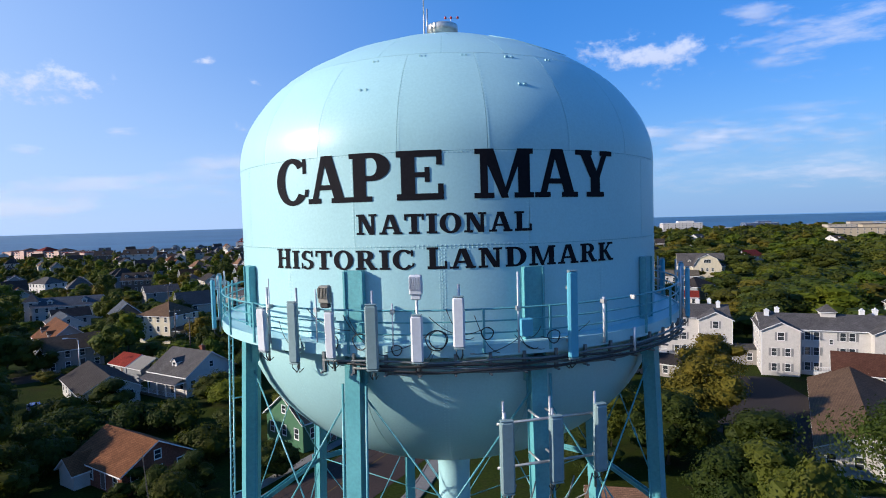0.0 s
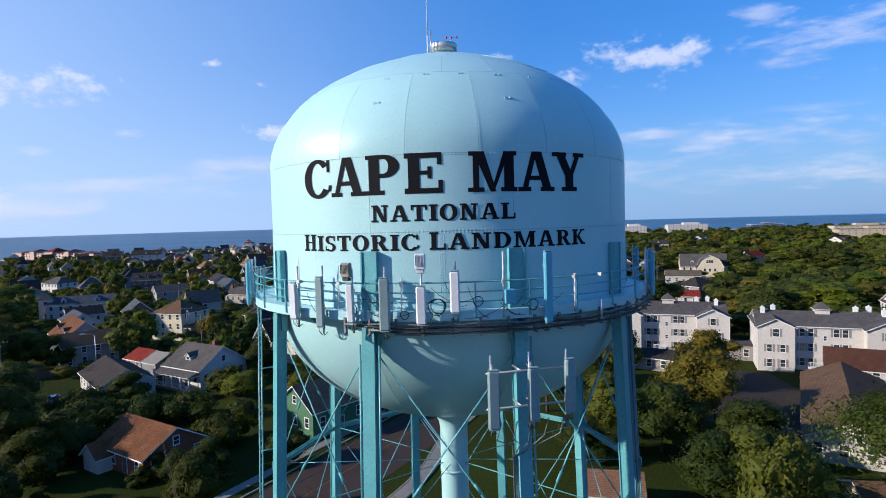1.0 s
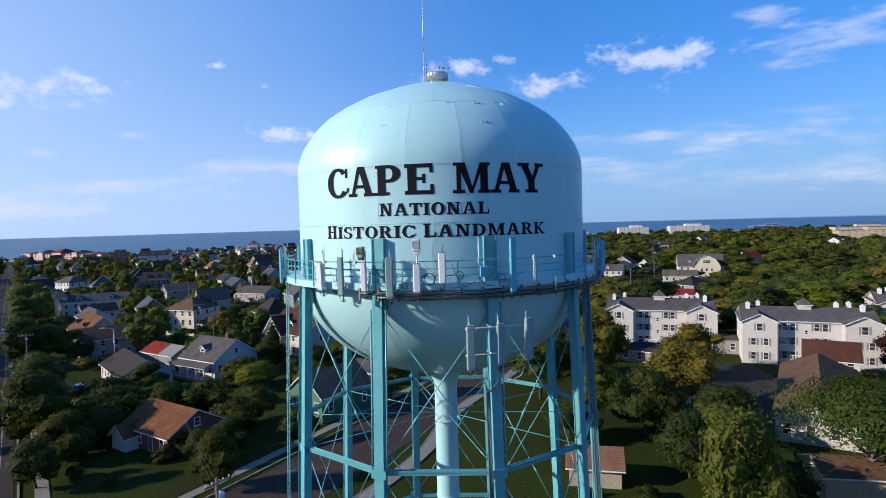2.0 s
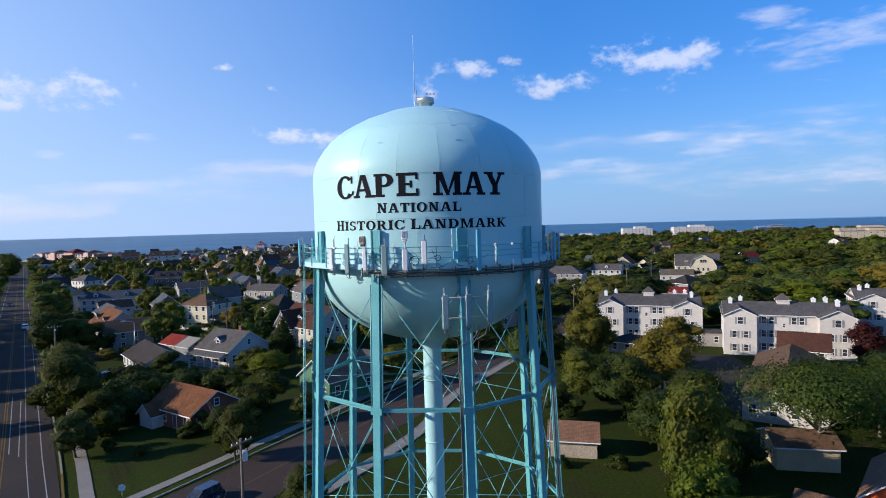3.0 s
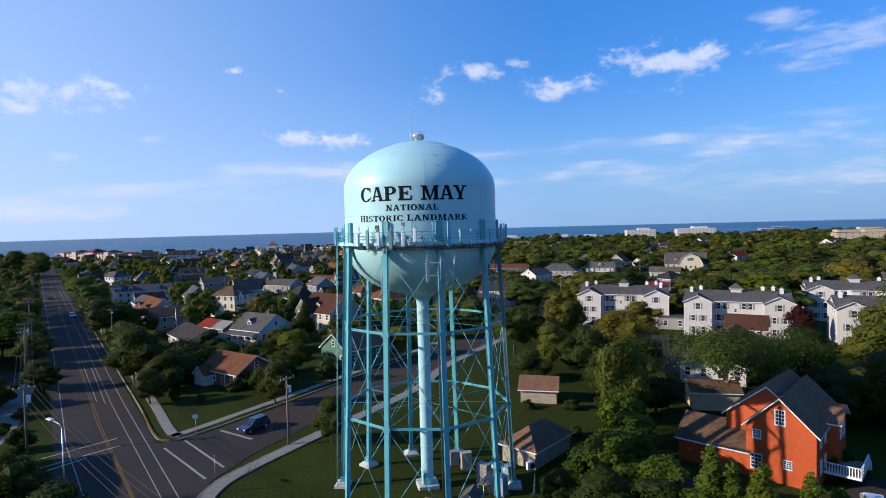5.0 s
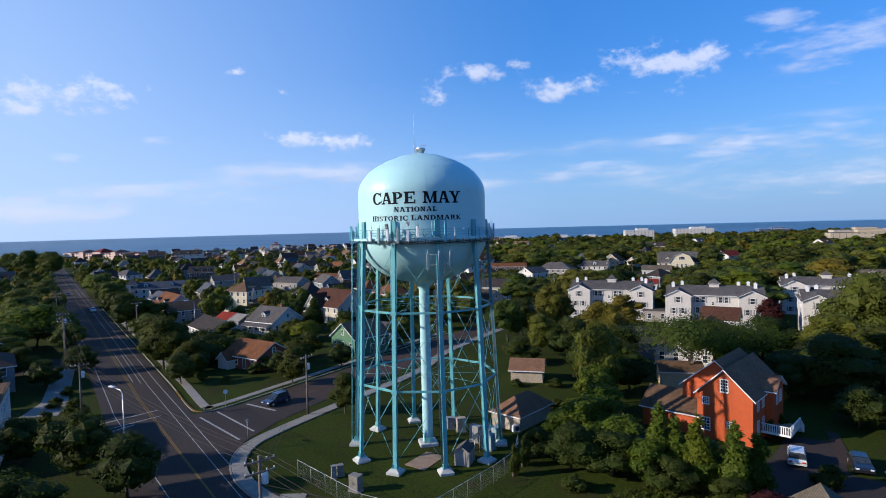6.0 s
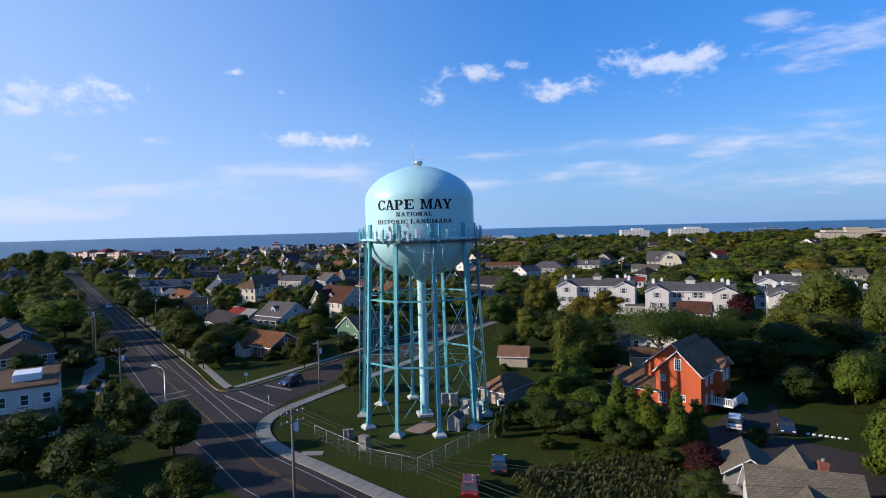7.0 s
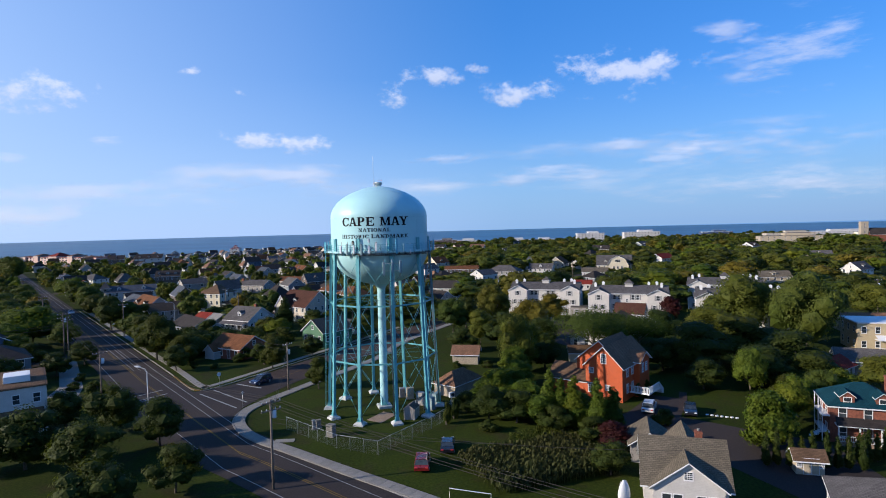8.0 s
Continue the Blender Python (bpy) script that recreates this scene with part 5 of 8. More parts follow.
def wall_geo(w, d, h, rise, kind="gable"):
    """Four walls with their gables, standing on the ground."""
    g = Geo()
    if kind == "gable":
        prof = [(-d / 2, -0.3), (-d / 2, h), (0, h + rise - 0.1), (d / 2, h), (d / 2, -0.3)]
    elif kind == "gambrel":
        prof = [(-d / 2, -0.3), (-d / 2, h), (-d * 0.33, h + rise * 0.66 - 0.1), (0, h + rise - 0.12), (d * 0.33, h + rise * 0.66 - 0.1), (d / 2, h), (d / 2, -0.3)]
    else:
        prof = [(-d / 2, -0.3), (-d / 2, h), (d / 2, h), (d / 2, -0.3)]
    for i in range(len(prof) - 1):
        (ya, za), (yb, zb) = prof[i], prof[i + 1]
        g.quad((-w / 2, ya, za), (w / 2, ya, za), (w / 2, yb, zb), (-w / 2, yb, zb))
    g.poly([(-w / 2, y, z) for y, z in prof]), g.poly([(w / 2, y, z) for y, z in reversed(prof)])
    return g


def block(home, w, d, h, rise, kind, wall, roof, m=None, trim="white", over=0.4):
    m = m or Matrix.Identity(4)
    a = part("wall", wall_geo(w, d, h, rise, kind), M[wall], home)
    a.matrix_local = m
    b = part("roof", roof_geo(w, d, h, rise, kind, over), [M[roof], M[trim]], home)
    b.matrix_local = m
    return a, b


def chimney(home, x, y, z0, z1, mat="brick", s=0.35):
    g = Geo()
    g.box((x - s, y - s, z0), (x + s, y + s, z1))
    g.box((x - s - 0.06, y - s - 0.06, z1 - 0.25), (x + s + 0.06, y + s + 0.06, z1 - 0.1))
    c = part("chimney", g, M[mat], home)
    g = Geo()
    g.tube([(x, y, z1), (x, y, z1 + 0.25)], s * 0.45, 8)
    part("chimney_pot", g, M["concrete"] if mat == "brick" else M[mat], c)


def dormer(home, m, w, h, depth, wall, roof, far):
    """A small gabled dormer: local y points out of the roof."""
    t = m @ pose(0, -depth / 2, 0, 0, 0, 90)
    a = part("dormer", wall_geo(depth, w, h, w * 0.4), M[wall], home)
    a.matrix_local = t
    r = part("dormer_roof", roof_geo(depth, w, h, w * 0.4, "gable", 0.2, 0.1), [M[roof], M["white"]], a)
    add_window(a, pose(depth / 2, 0, h * 0.52, 0, 0, -90), min(0.8, w * 0.55), h * 0.65, "sash", far)


def porch(home, side, w, d, length, depth, z, mat_roof, deck=0.4, upper=False):
    """A roofed porch with posts, deck and balustrade along one wall."""
    m = face_pose(side, 0, 0, w, d)
    g = Geo()
    g.poly([(-length / 2, 0, z + 0.9), (length / 2, 0, z + 0.9), (length / 2 + 0.2, depth + 0.3, z + 0.15), (-length / 2 - 0.2, depth + 0.3, z + 0.15)][::-1])
    g.box((-length / 2 - 0.1, 0.0, z), (length / 2 + 0.1, depth + 0.2, z + 0.14), 1)
    r = part("porch_roof", g, [M[mat_roof], M["white"]], home)
    r.matrix_local = m
    for zz in ([deck] if not upper else [deck, z + 1.0]):
        g = Geo()
        g.box((-length / 2, 0.0, zz - 0.25 if zz > 1 else -0.1), (length / 2, depth, zz))
        k = part("porch_deck", g, M["wood_deck"], home)
        k.matrix_local = m
    n = max(2, int(length / 2.2))
    for i in range(n + 1):
        x = -length / 2 + 0.12 + (length - 0.24) * i / n
        g = Geo()
        g.box((x - 0.08, depth - 0.16, deck), (x + 0.08, depth, z))
        k = part("porch_post", g, M["white"], home)
        k.matrix_local = m
    g = Geo()
    for zz in (deck + 0.15, deck + 0.85):
        g.box((-length / 2, depth - 0.11, zz), (length / 2, depth - 0.05, zz + 0.07))
    for i in range(int(length / 0.25)):
        x = -length / 2 + 0.25 * i + 0.1
        g.box((x, depth - 0.1, deck + 0.2), (x + 0.04, depth - 0.06, deck + 0.86))
    k = part("balustrade", g, M["white"], home)
    k.matrix_local = m


FRONT, CLEAR = [], [28.0]


def house(label, x, y, yaw, w, d, h, rise, kind, wall, roof, far=False, sides=("front", "left", "right"), chim=None, dormers=0, por=None, shutters=False, attic=True, trim="white", doors=True, group="", name="house", cat="house"):
    """A house: a block with roof, sash windows on each storey, door, chimney, dormers and porch as told."""
    home = thing(name, label, cat, group, pose(x, y, 0, 0, 0, yaw))
    TAKEN.append((x, y, max(w, d) * 0.62))
    FRONT.append((x, y, max(w, d) * 0.5, h + rise, CLEAR[0]))
    block(home, w, d, h, rise, kind, wall, roof, None, trim)
    storeys = max(1, round(h / 2.9))
    facing = {"front": (0, -1), "back": (0, 1), "left": (-1, 0), "right": (1, 0)}
    for side in sides:
        nx, ny = facing[side]
        ca, sa = math.cos(radians(yaw)), math.sin(radians(yaw))
        if (nx * ca - ny * sa) * (2 - x) + (nx * sa + ny * ca) * (-90 - y) < 0:
            continue
        run = w if side in ("front", "back") else d
        n = max(1, int(run / (2.6 if not far else 5.6)))
        for s in range(storeys):
            z = h * (s + 0.55) / storeys
            for i in range(n):
                u = -run / 2 + run * (i + 0.5) / n
                if doors and s == 0 and side == "front" and i == n // 2:
                    g = Geo()
                    g.box((-0.55, -0.02, 0), (0.55, 0.04, 2.15))
                    g.box((-0.45, 0.04, 0.05), (0.45, 0.06, 2.05), 1)
                    k = part("door", g, [M["white"], M["w_brown"]], home)
                    k.matrix_local = face_pose(side, u, 0.2, w, d)
                    continue
                add_window(home, face_pose(side, u, z, w, d), 0.85 if not far else 1.1, 1.35, "sash", far, shutters)
        if attic and kind in ("gable", "gambrel") and side in ("left", "right") and rise > 1.8:
            add_window(home, face_pose(side, 0, h + rise * 0.32, w, d), 0.75, 1.0, "sash", far)
    if chim:
        chimney(home, chim[0], chim[1], h, h + rise + 0.8)
    for i in range(dormers):
        u = -w / 2 + w * (i + 0.5) / dormers
        dormer(home, pose(u, -d * 0.36, h + rise * 0.1, 0, 0, 180), 1.5, 1.5, d * 0.3, wall, roof, far)
    if por:
        porch(home, por[0], w, d, por[1], por[2], por[3], por[4] if len(por) > 4 else roof)
    return home


# houses beyond the side road and along the main road
house("cream two-storey house with a grey-brown roof and white porch", -69.5, 135.3, -22, 10.4, 10.2, 7.4, 2.9, "hip", "w_cream", "r_brown", por=("right", 9.2, 2.4, 3.2))
house("white one-and-a-half-storey house with a grey dormered roof", -44.8, 86.8, -33, 10.8, 10.5, 3.9, 3.4, "gable", "w_white", "r_grey", dormers=1, chim=(2.6, 0.4), por=("front", 10.4, 2.2, 2.7))
beige = house("large beige house with a steep brown and rust roof", -30.8, 106, -42, 15, 11.5, 5.2, 4.6, "gable", "w_beige", "r_umber", dormers=1, por=("left", 6, 2, 2.9))
block(beige, 6.0, 6.8, 5.0, 3.8, "gable", "w_beige", "r_umber", pose(-3.2, -4.2, 0, 0, 0, 90))
for u, z in ((-1.6, 1.7), (1.6, 1.7), (-1.3, 4.3), (1.3, 4.3), (0.0, 6.6)):
    add_window(beige, pose(-3.2 + u, -7.2, z, 0, 0, 180), 0.8, 1.3)
house("green gabled house with white trim and a pale base", -17, 58.5, 48, 10, 8.2, 4.2, 3.0, "gable", "w_green", "r_choc")
bungalow = house("brick bungalow with a broad rust-brown roof and white gable", -37.2, 47.8, -35, 10.8, 8.6, 2.8, 2.5, "gable", "brick", "r_rust", dormers=0)
block(bungalow, 3.4, 3.4, 2.2, 1.4, "gable", "w_white", "r_rust", pose(-3.3, -4.4, 0, 0, 0, 90))
house("long white bungalow with a dark shingle roof", -59.5, 82, -50, 16, 9, 3.0, 2.4, "gable", "w_white", "r_dark")
house("grey house with a rust-brown roof and three small dormers", -87.6, 118.5, -50, 17, 10, 4.6, 4.0, "gable", "w_grey", "r_rust", dormers=2)
house("pale grey wing with shuttered windows and a gabled front", -79, 107, 40, 11, 8, 4.8, 2.4, "gable", "w_grey", "r_brown", shutters=True)
metal = house("small house with a red and white metal roof", -61.5, 98.5, -35, 6, 6.4, 2.8, 1.6, "gable", "w_blue", "r_red")
block(metal, 5.2, 6.2, 2.75, 1.55, "gable", "w_blue", "concrete", pose(5.6, 0, 0))
house("long white house with a blue-grey roof and corner turret", -122, 180, 20, 20, 9, 5.0, 2.6, "gable", "w_white", "r_blue", dormers=2)
house("white three-storey corner turret with a pointed roof", -131.5, 175.5, 20, 4, 4, 7.2, 2.2, "hip", "w_white", "r_grey", name="turret", cat="turret")
house("low white house with a navy roof", -106, 150, -50, 13, 8, 3.6, 2.4, "gable", "w_white", "r_blue")
house("small white cottage with a dark navy roof", -112, 163, 40, 10, 7, 3.6, 2.2, "gable", "w_white", "r_dark")
house("dark brown shingled house with three white-framed dormers", -137, 261, 12, 13, 10, 6.0, 3.2, "gable", "w_brown", "r_dark", dormers=3)
house("grey house with a long low grey roof and orange chimney", -72, 206, -25, 16, 9, 3.8, 2.4, "gable", "w_grey", "r_grey", chim=(-7.2, -1))
house("broad white house with a grey hipped roof", -184, 268, -30, 14, 10, 5, 2.8, "hip", "w_white", "r_grey")
house("low white garage with a flat roof", -118, 240, 15, 11, 8, 3.2, 0, "flat", "w_white", "white", doors=False)
house("white house with a dark red hall roof", 21, 141, -25, 10, 9, 6, 2.6, "gable", "w_white", "r_dark", por=("front", 8, 2.2, 3.0))
house("grey weathered garage with a low roof", -12, 76, -40, 8, 6, 2.6, 1.2, "gable", "w_grey", "r_grey", doors=False)
house("dark blue house with a grey roof", -98, 52, -50, 14, 10, 4.6, 2.6, "gable", "w_navy", "r_dark")
house("small blue cottage with a dark roof", -112, 66, -50, 12, 9, 4.6, 2.4, "gable", "w_blue", "r_dark")
house("dark house beside the main road with a grey hip roof", -84, 33, -52, 13, 10, 5, 2.4, "hip", "w_blue", "r_dark")
ph = house("white flat-roofed two-storey house with open porches", -61.6, -1.4, 31.7, 13, 14.5, 7.2, 0, "flat", "w_white", "r_brown", por=("front", 12, 2.2, 3.1))
g = Geo()
g.bevel_box((1.0, -3.5, 7.46), (4.5, 0.5, 8.5), 0.05)
part("roof_hatch", g, M["white"], ph)
house("terracotta-roofed bungalow among trees", -58, 232, -25, 16, 9, 3.2, 2.2, "gable", "w_tan", "r_rust")
house("tall grey-blue house with steep gables", -118, 378, 35, 12, 11, 7, 4.4, "gable", "w_blue", "r_dark")
house("blue-grey gabled house near the beach", -88, 310, 35, 12, 10, 5.2, 3.2, "gable", "w_grey", "r_dark")
house("big dark-roofed white house near the beach", -243, 488, 10, 24, 14, 8.5, 4.0, "gable", "w_white", "r_dark", dormers=3, far=True)
house("dark gabled house near the beach", -282, 505, 15, 14, 11, 7.5, 4.0, "gable", "w_brown", "r_dark", dormers=1, far=True)
house("white lookout house with a red roof", -238, 762, 0, 13, 13, 9, 2.0, "hip", "w_white", "r_red", far=True)
house("small white lookout with a red roof", -238, 762, 0, 5, 5, 12.0, 1.8, "hip", "w_white", "r_red", far=True, name="turret", cat="turret")

# beach hotel: a long pink block with arched pavilions
hotel = thing("hotel", "long pink beach hotel with a red central roof", "hotel", "", pose(-392, 604, 0, 0, 0, -31.6))
block(hotel, 160, 15, 8.0, 0.8, "flat", "w_pink", "r_red")
block(hotel, 17, 18, 9.6, 4.2, "hip", "w_pink", "r_red", pose(0, -0.5, 0))
for u in (-34, 34):
    block(hotel, 9, 17.6, 9.8, 2.6, "hip", "w_pink", "r_choc", pose(u, -0.5, 0))
for u in (-62, 62):
    block(hotel, 12, 17.4, 8.6, 1.4, "hip", "w_pink", "r_choc", pose(u, -0.5, 0))
for u in range(-66, 68, 6):
    for z in (2, 5, 7.4):
        if abs(u) > 9 and abs(abs(u) - 34) > 6:
            add_window(hotel, face_pose("front", u, z - 0.3, 138, 15), 3.0, 1.5, "sash", True)
TAKEN += [(-392 + k * 0.85, 604 - k * 0.52, 14) for k in range(-66, 67, 12)]


# white apartment houses
def apartments(x, y, yaw, label):
    home = thing("apartment_building", label, "apartment building", "white apartment buildings", pose(x, y, 0, 0, 0, yaw))
    TAKEN.append((x, y, 15))
    block(home, 23, 11, 8.5, 2.0, "gable", "w_white", "r_grey")
    for s in (-1, 1):
        wing = pose(s * 8.7, -1.0, 0, 0, 0, 90)
        block(home, 13.6, 6.2, 8.5, 1.5, "gable", "w_white", "r_grey", wing)
        for z in (1.6, 4.4):
            for u in (-1.1, 1.1):
                add_window(home, pose(s * 8.7 + u, -7.8, z, 0, 0, 180), 0.8, 1.35, "sash", False, True)
        add_window(home, pose(s * 8.7, -7.8, 7.3, 0, 0, 180), 1.0, 1.4, "sash", False, True)
        g = Geo()
        g.box((-0.08, -0.02, -0.3), (0.08, 0.06, 8.4))
        k = part("corner_board", g, M["white"], home)
        k.matrix_local = pose(s * 11.8, -7.8, 0)
    for z in (1.6, 4.4, 7.2):
        for u in (-4.1, -2.7, 1.4, 2.8):
            add_window(home, pose(u, -5.5, z, 0, 0, 180), 0.85, 1.4, "sash", False, True)
        add_window(home, pose(-0.4, -5.5, z - 1.0, 0, 0, 180), 0.5, 0.8)
        for u in (-4, -1, 2, 4.5):
            add_window(home, face_pose("right", u - 1, z, 23.6, 11), 0.8, 1.35)
            add_window(home, face_pose("left", u - 1, z, 23.6, 11), 0.8, 1.35)
    cup = part("cupola", wall_geo(2.4, 2.4, 11.3, 0, "hip"), M["w_white"], home)
    k = part("cupola_roof", roof_geo(2.4, 2.4, 11.3, 1.1, "hip", 0.3, 0.1), [M["r_grey"], M["white"]], cup)
    for u, v in ((-10.2, -1.0), (-8.0, 2.0), (6.0, 1.8), (9.8, -1.2), (8.4, 3.0)):
        chimney(home, u, v, 8.8, 11.2, "white", 0.38)
    g = Geo()
    g.box((-3.2, -6.6, 0.0), (-0.6, -5.5, 0.8))
    part("landing", g, M["white"], home)
    g = Geo()
    for i in range(11):
        g.box((-3.2 + 0.25 * i, -6.6, 0.75), (-3.14 + 0.25 * i, -6.54, 1.7))
    g.box((-3.22, -6.62, 1.69), (-0.58, -6.5, 1.78))
    part("balustrade", g, M["white"], home)
    return home


apartments(75.3, 82.7, -24, "white three-storey apartment building with grey roof and cupola")
apartments(53.5, 102.5, -22, "white three-storey apartment building with grey roof and cupola")
apartments(115.5, 97.9, -26, "white three-storey apartment building half hidden by a tree")
apartments(101.0, 64.5, -26, "white three-storey apartment building at the edge of trees")
house("low grey-roofed carport beside the apartments", 44.5, 84.5, -40, 11, 6, 2.6, 1.2, "hip", "w_grey", "r_dark", doors=False, name="carport", cat="carport")
house("small grey link building between apartments", 62.5, 90.5, -22, 7, 5, 3.0, 0, "flat", "w_grey", "r_grey", doors=False, name="annex", cat="annex")
house("white hall with a plain brown roof", 69, 65.5, -33, 8, 6, 4.6, 2.6, "gable", "w_white", "r_umber", doors=False)
house("long low hall with a tan-brown roof", 56.9, 50.6, 57, 32, 10.5, 3.2, 2.2, "gable", "w_white", "r_brown", doors=False, name="hall", cat="hall")
house("cream outbuilding with a dark window under a tree", 42.6, 25.2, -12, 6.6, 5.5, 2.9, 1.1, "gable", "w_yellow", "r_brown", sides=(), doors=False)

# the red house
red = thing("house", "bright orange-red house with brown roofs and white trim", "house", "", pose(37.1, -1.3, 0, 0, 0, 47))
TAKEN.append((41, 4, 12))
block(red, 12.0, 6.6, 6.1, 3.15, "gable", "w_red", "r_choc", pose(6.0, -0.5, 0))
block(red, 9.6, 8.6, 6.2, 3.5, "gable", "w_red", "r_choc", pose(7.2, 1.3, 0))
block(red, 3.2, 4.6, 6.3, 1.4, "gable", "w_red", "r_choc", pose(7.2, -3.3, 0, 0, 0, 90))
block(red, 7.4, 7.0, 2.9, 2.0, "gable", "w_red", "r_brown", pose(3.55, 6.5, 0, 0, 0, 90))
for u, z, w, h in ((-0.5, 7.1, 0.85, 1.5), (1.75, 4.9, 0.7, 0.8), (-1.2, 2.2, 0.7, 0.8), (1.8, 1.9, 1.0, 1.5)):
    add_window(red, pose(0.0, u, z, 0, 0, 90), w, h, "grid")
for u in (2.2, 4.4, 9.6, 11.4):
    for z in (2.0, 4.8):
        add_window(red, pose(u, -3.8, z, 0, 0, 180), 0.8, 1.4, "grid")
for u in (6.4, 8.0):
    add_window(red, pose(u, -4.9, 4.9, 0, 0, 180), 0.8, 1.4, "grid")
g = Geo()
g.box((-1.1, -0.02, 0.0), (1.1, 0.06, 2.1))
k = part("garage_door", g, M["white"], red)
k.matrix_local = pose(1.4, 7.6, 0.05, 0, 0, 90)
deck = Geo()
deck.box((3.0, -7.2, 1.25), (8.0, -3.9, 1.4))
part("deck", deck, M["wood_deck"], red)
g = Geo()
for i in range(20):
    x = 3.0 + 0.25 * i
    g.box((x, -7.2, 1.4), (x + 0.09, -7.14, 2.3))
for i in range(13):
    y = -7.2 + 0.25 * i
    g.box((3.0, y, 1.4), (3.06, y + 0.09, 2.3))
g.box((2.95, -7.25, 2.3), (8.05, -7.1, 2.38)), g.box((2.95, -7.2, 2.3), (3.1, -3.9, 2.38))
g.box((2.95, -7.25, 1.15), (8.05, -7.15, 1.4)), g.box((2.9, -7.2, 1.15), (3.0, -3.9, 1.4))
part("deck_rail", g, M["white"], red)
g = Geo()
for i in range(7):
    g.box((8.0 + 0.28 * i, -7.2, 1.2 - 0.2 * i), (8.3 + 0.28 * i, -5.6, 1.3 - 0.2 * i))
for i in range(8):
    g.box((8.0 + 0.27 * i, -7.25, 1.3 - 0.19 * i), (8.08 + 0.27 * i, -7.18, 2.25 - 0.19 * i))
part("deck_stairs", g, M["white"], red)

# small outbuildings by the tower
house("tan block shed with a brown roof beside lawn", 17.3, 30.6, -14, 5.6, 4.4, 2.4, 1.5, "gable", "stone_tan", "r_choc", sides=(), doors=False, name="shed", cat="shed")
br = house("tan block pump house with a brown hip roof", 13.2, 8.0, 49, 8.0, 4.6, 2.4, 1.7, "hip", "stone_tan", "r_choc", sides=(), doors=False, name="shed", cat="shed")
ac = thing("air_conditioner", "white air conditioner with a round fan grille on a wall", "air conditioner", "", pose(11.6, 3.3, 0.25, 0, 0, 27))
g = Geo()
g.bevel_box((-0.5, -0.42, 0), (0.5, 0.0, 0.9), 0.03)
part("case", g, M["white"], ac)
g = Geo()
g.tube([(0.12, -0.42, 0.45), (0.12, -0.46, 0.45)], 0.33, 18)
part("fan_grille", g, M["cable"], ac)
# the white cross-gabled house and its garage
near = thing("house", "white cross-gabled house with olive-brown and dark roofs", "house", "", pose(33.8, -38.2, 0, 0, 0, -20))
TAKEN.append((33.8, -38.2, 9))
block(near, 8.0, 8.0, 3.4, 3.4, "gable", "w_white", "r_tan", pose(-0.45, 0.3, 0), over=0.5)
block(near, 5.4, 6.8, 3.4, 2.5, "gable", "w_white", "r_tan", pose(-0.3, -1.65, 0, 0, 0, 90), over=0.45)
block(near, 5.4, 6.4, 3.4, 3.2, "gable", "w_white", "r_tan", pose(0.2, 3.7, 0, 0, 0, 90), over=0.45)
for u, z, w, h in ((-2.4, 1.7, 0.8, 1.4), (-1.3, 1.7, 0.8, 1.4), (0.9, 1.7, 0.8, 1.4), (2.0, 1.7, 0.8, 1.4), (-0.3, 4.4, 0.75, 0.75)):
    add_window(near, pose(u, -4.35, z, 0, 0, 180), w, h, "grid" if z > 3 else "sash")
g = Geo()
g.box((-3.72, -4.42, -0.2), (3.12, -4.36, 0.75))
part("brick_base", g, M["brick"], near)
chimney(near, 1.4, 1.4, 4, 7.2)
house("small garage with a tan roof beside the white house", 35.0, -25.6, 70, 6, 4.6, 2.5, 1.5, "gable", "w_grey", "r_tan", sides=(), doors=False, name="garage", cat="garage")
shed = house("tan garden shed with double doors and brown roof", 51.2, -33.0, -19, 3.0, 2.2, 2.0, 0.8, "gable", "w_tan", "r_brown", sides=(), doors=False, name="shed", cat="shed")
for s in (-1, 1):
    g = Geo()
    g.box((-0.42, -0.02, 0.0), (0.42, 0.05, 1.95))
    g.box((-0.36, 0.05, 0.08), (0.36, 0.07, 1.85), 1)
    k = part("door", g, [M["white"], M["w_tan"]], shed)
    k.matrix_local = face_pose("front", 0.1 + s * 0.43, 0.05, 3.0, 2.2)
    add_window(shed, face_pose("front", s * 1.16, 1.25, 3.0, 2.2), 0.4, 0.55, "grid")
teal = house("brick house with a teal hipped roof and white windows", 66.0, -23.0, -25, 8.6, 7.4, 5.2, 2.3, "hip", "brick", "r_teal", chim=(3.6, 1.3), por=("front", 7.4, 1.3, 2.6, "r_dark"))
for u in (-2.2, 1.8):
    dormer(teal, pose(u, -3.3, 4.6, 0, 0, 180), 1.6, 1.7, 2.2, "brick", "r_teal", False)
g = Geo()
for i in range(6):
    g.box((-5.2 - 0.25 * i, -3.2, 1.2 - 0.2 * i), (-4.9 - 0.25 * i, -2.0, 1.3 - 0.2 * i))
g.box((-5.2, -3.6, 1.2), (-4.3, 1.0, 1.35)), g.box((-5.2, -3.6, 3.4), (-4.3, 1.0, 3.55))
for y in (-3.5, -1.2, 0.9):
    g.box((-5.2, y, 0), (-5.1, y + 0.1, 5.5))
part("side_porch", g, M["white"], teal)
house("grey hip-roofed house with pale walls", 50.2, -47.4, -30, 11, 8, 3.2, 2.0, "hip", "w_white", "r_grey")
house("cream flat-roofed house with a porch", 114.1, 27, -20, 16, 10, 6.4, 0.0, "flat", "w_yellow", "white", por=("front", 9, 2.2, 2.9))
house("low house with a red roof behind hedges", 84, 6, 30, 7, 5.5, 2.5, 1.5, "gable", "w_white", "r_red", sides=("front",))
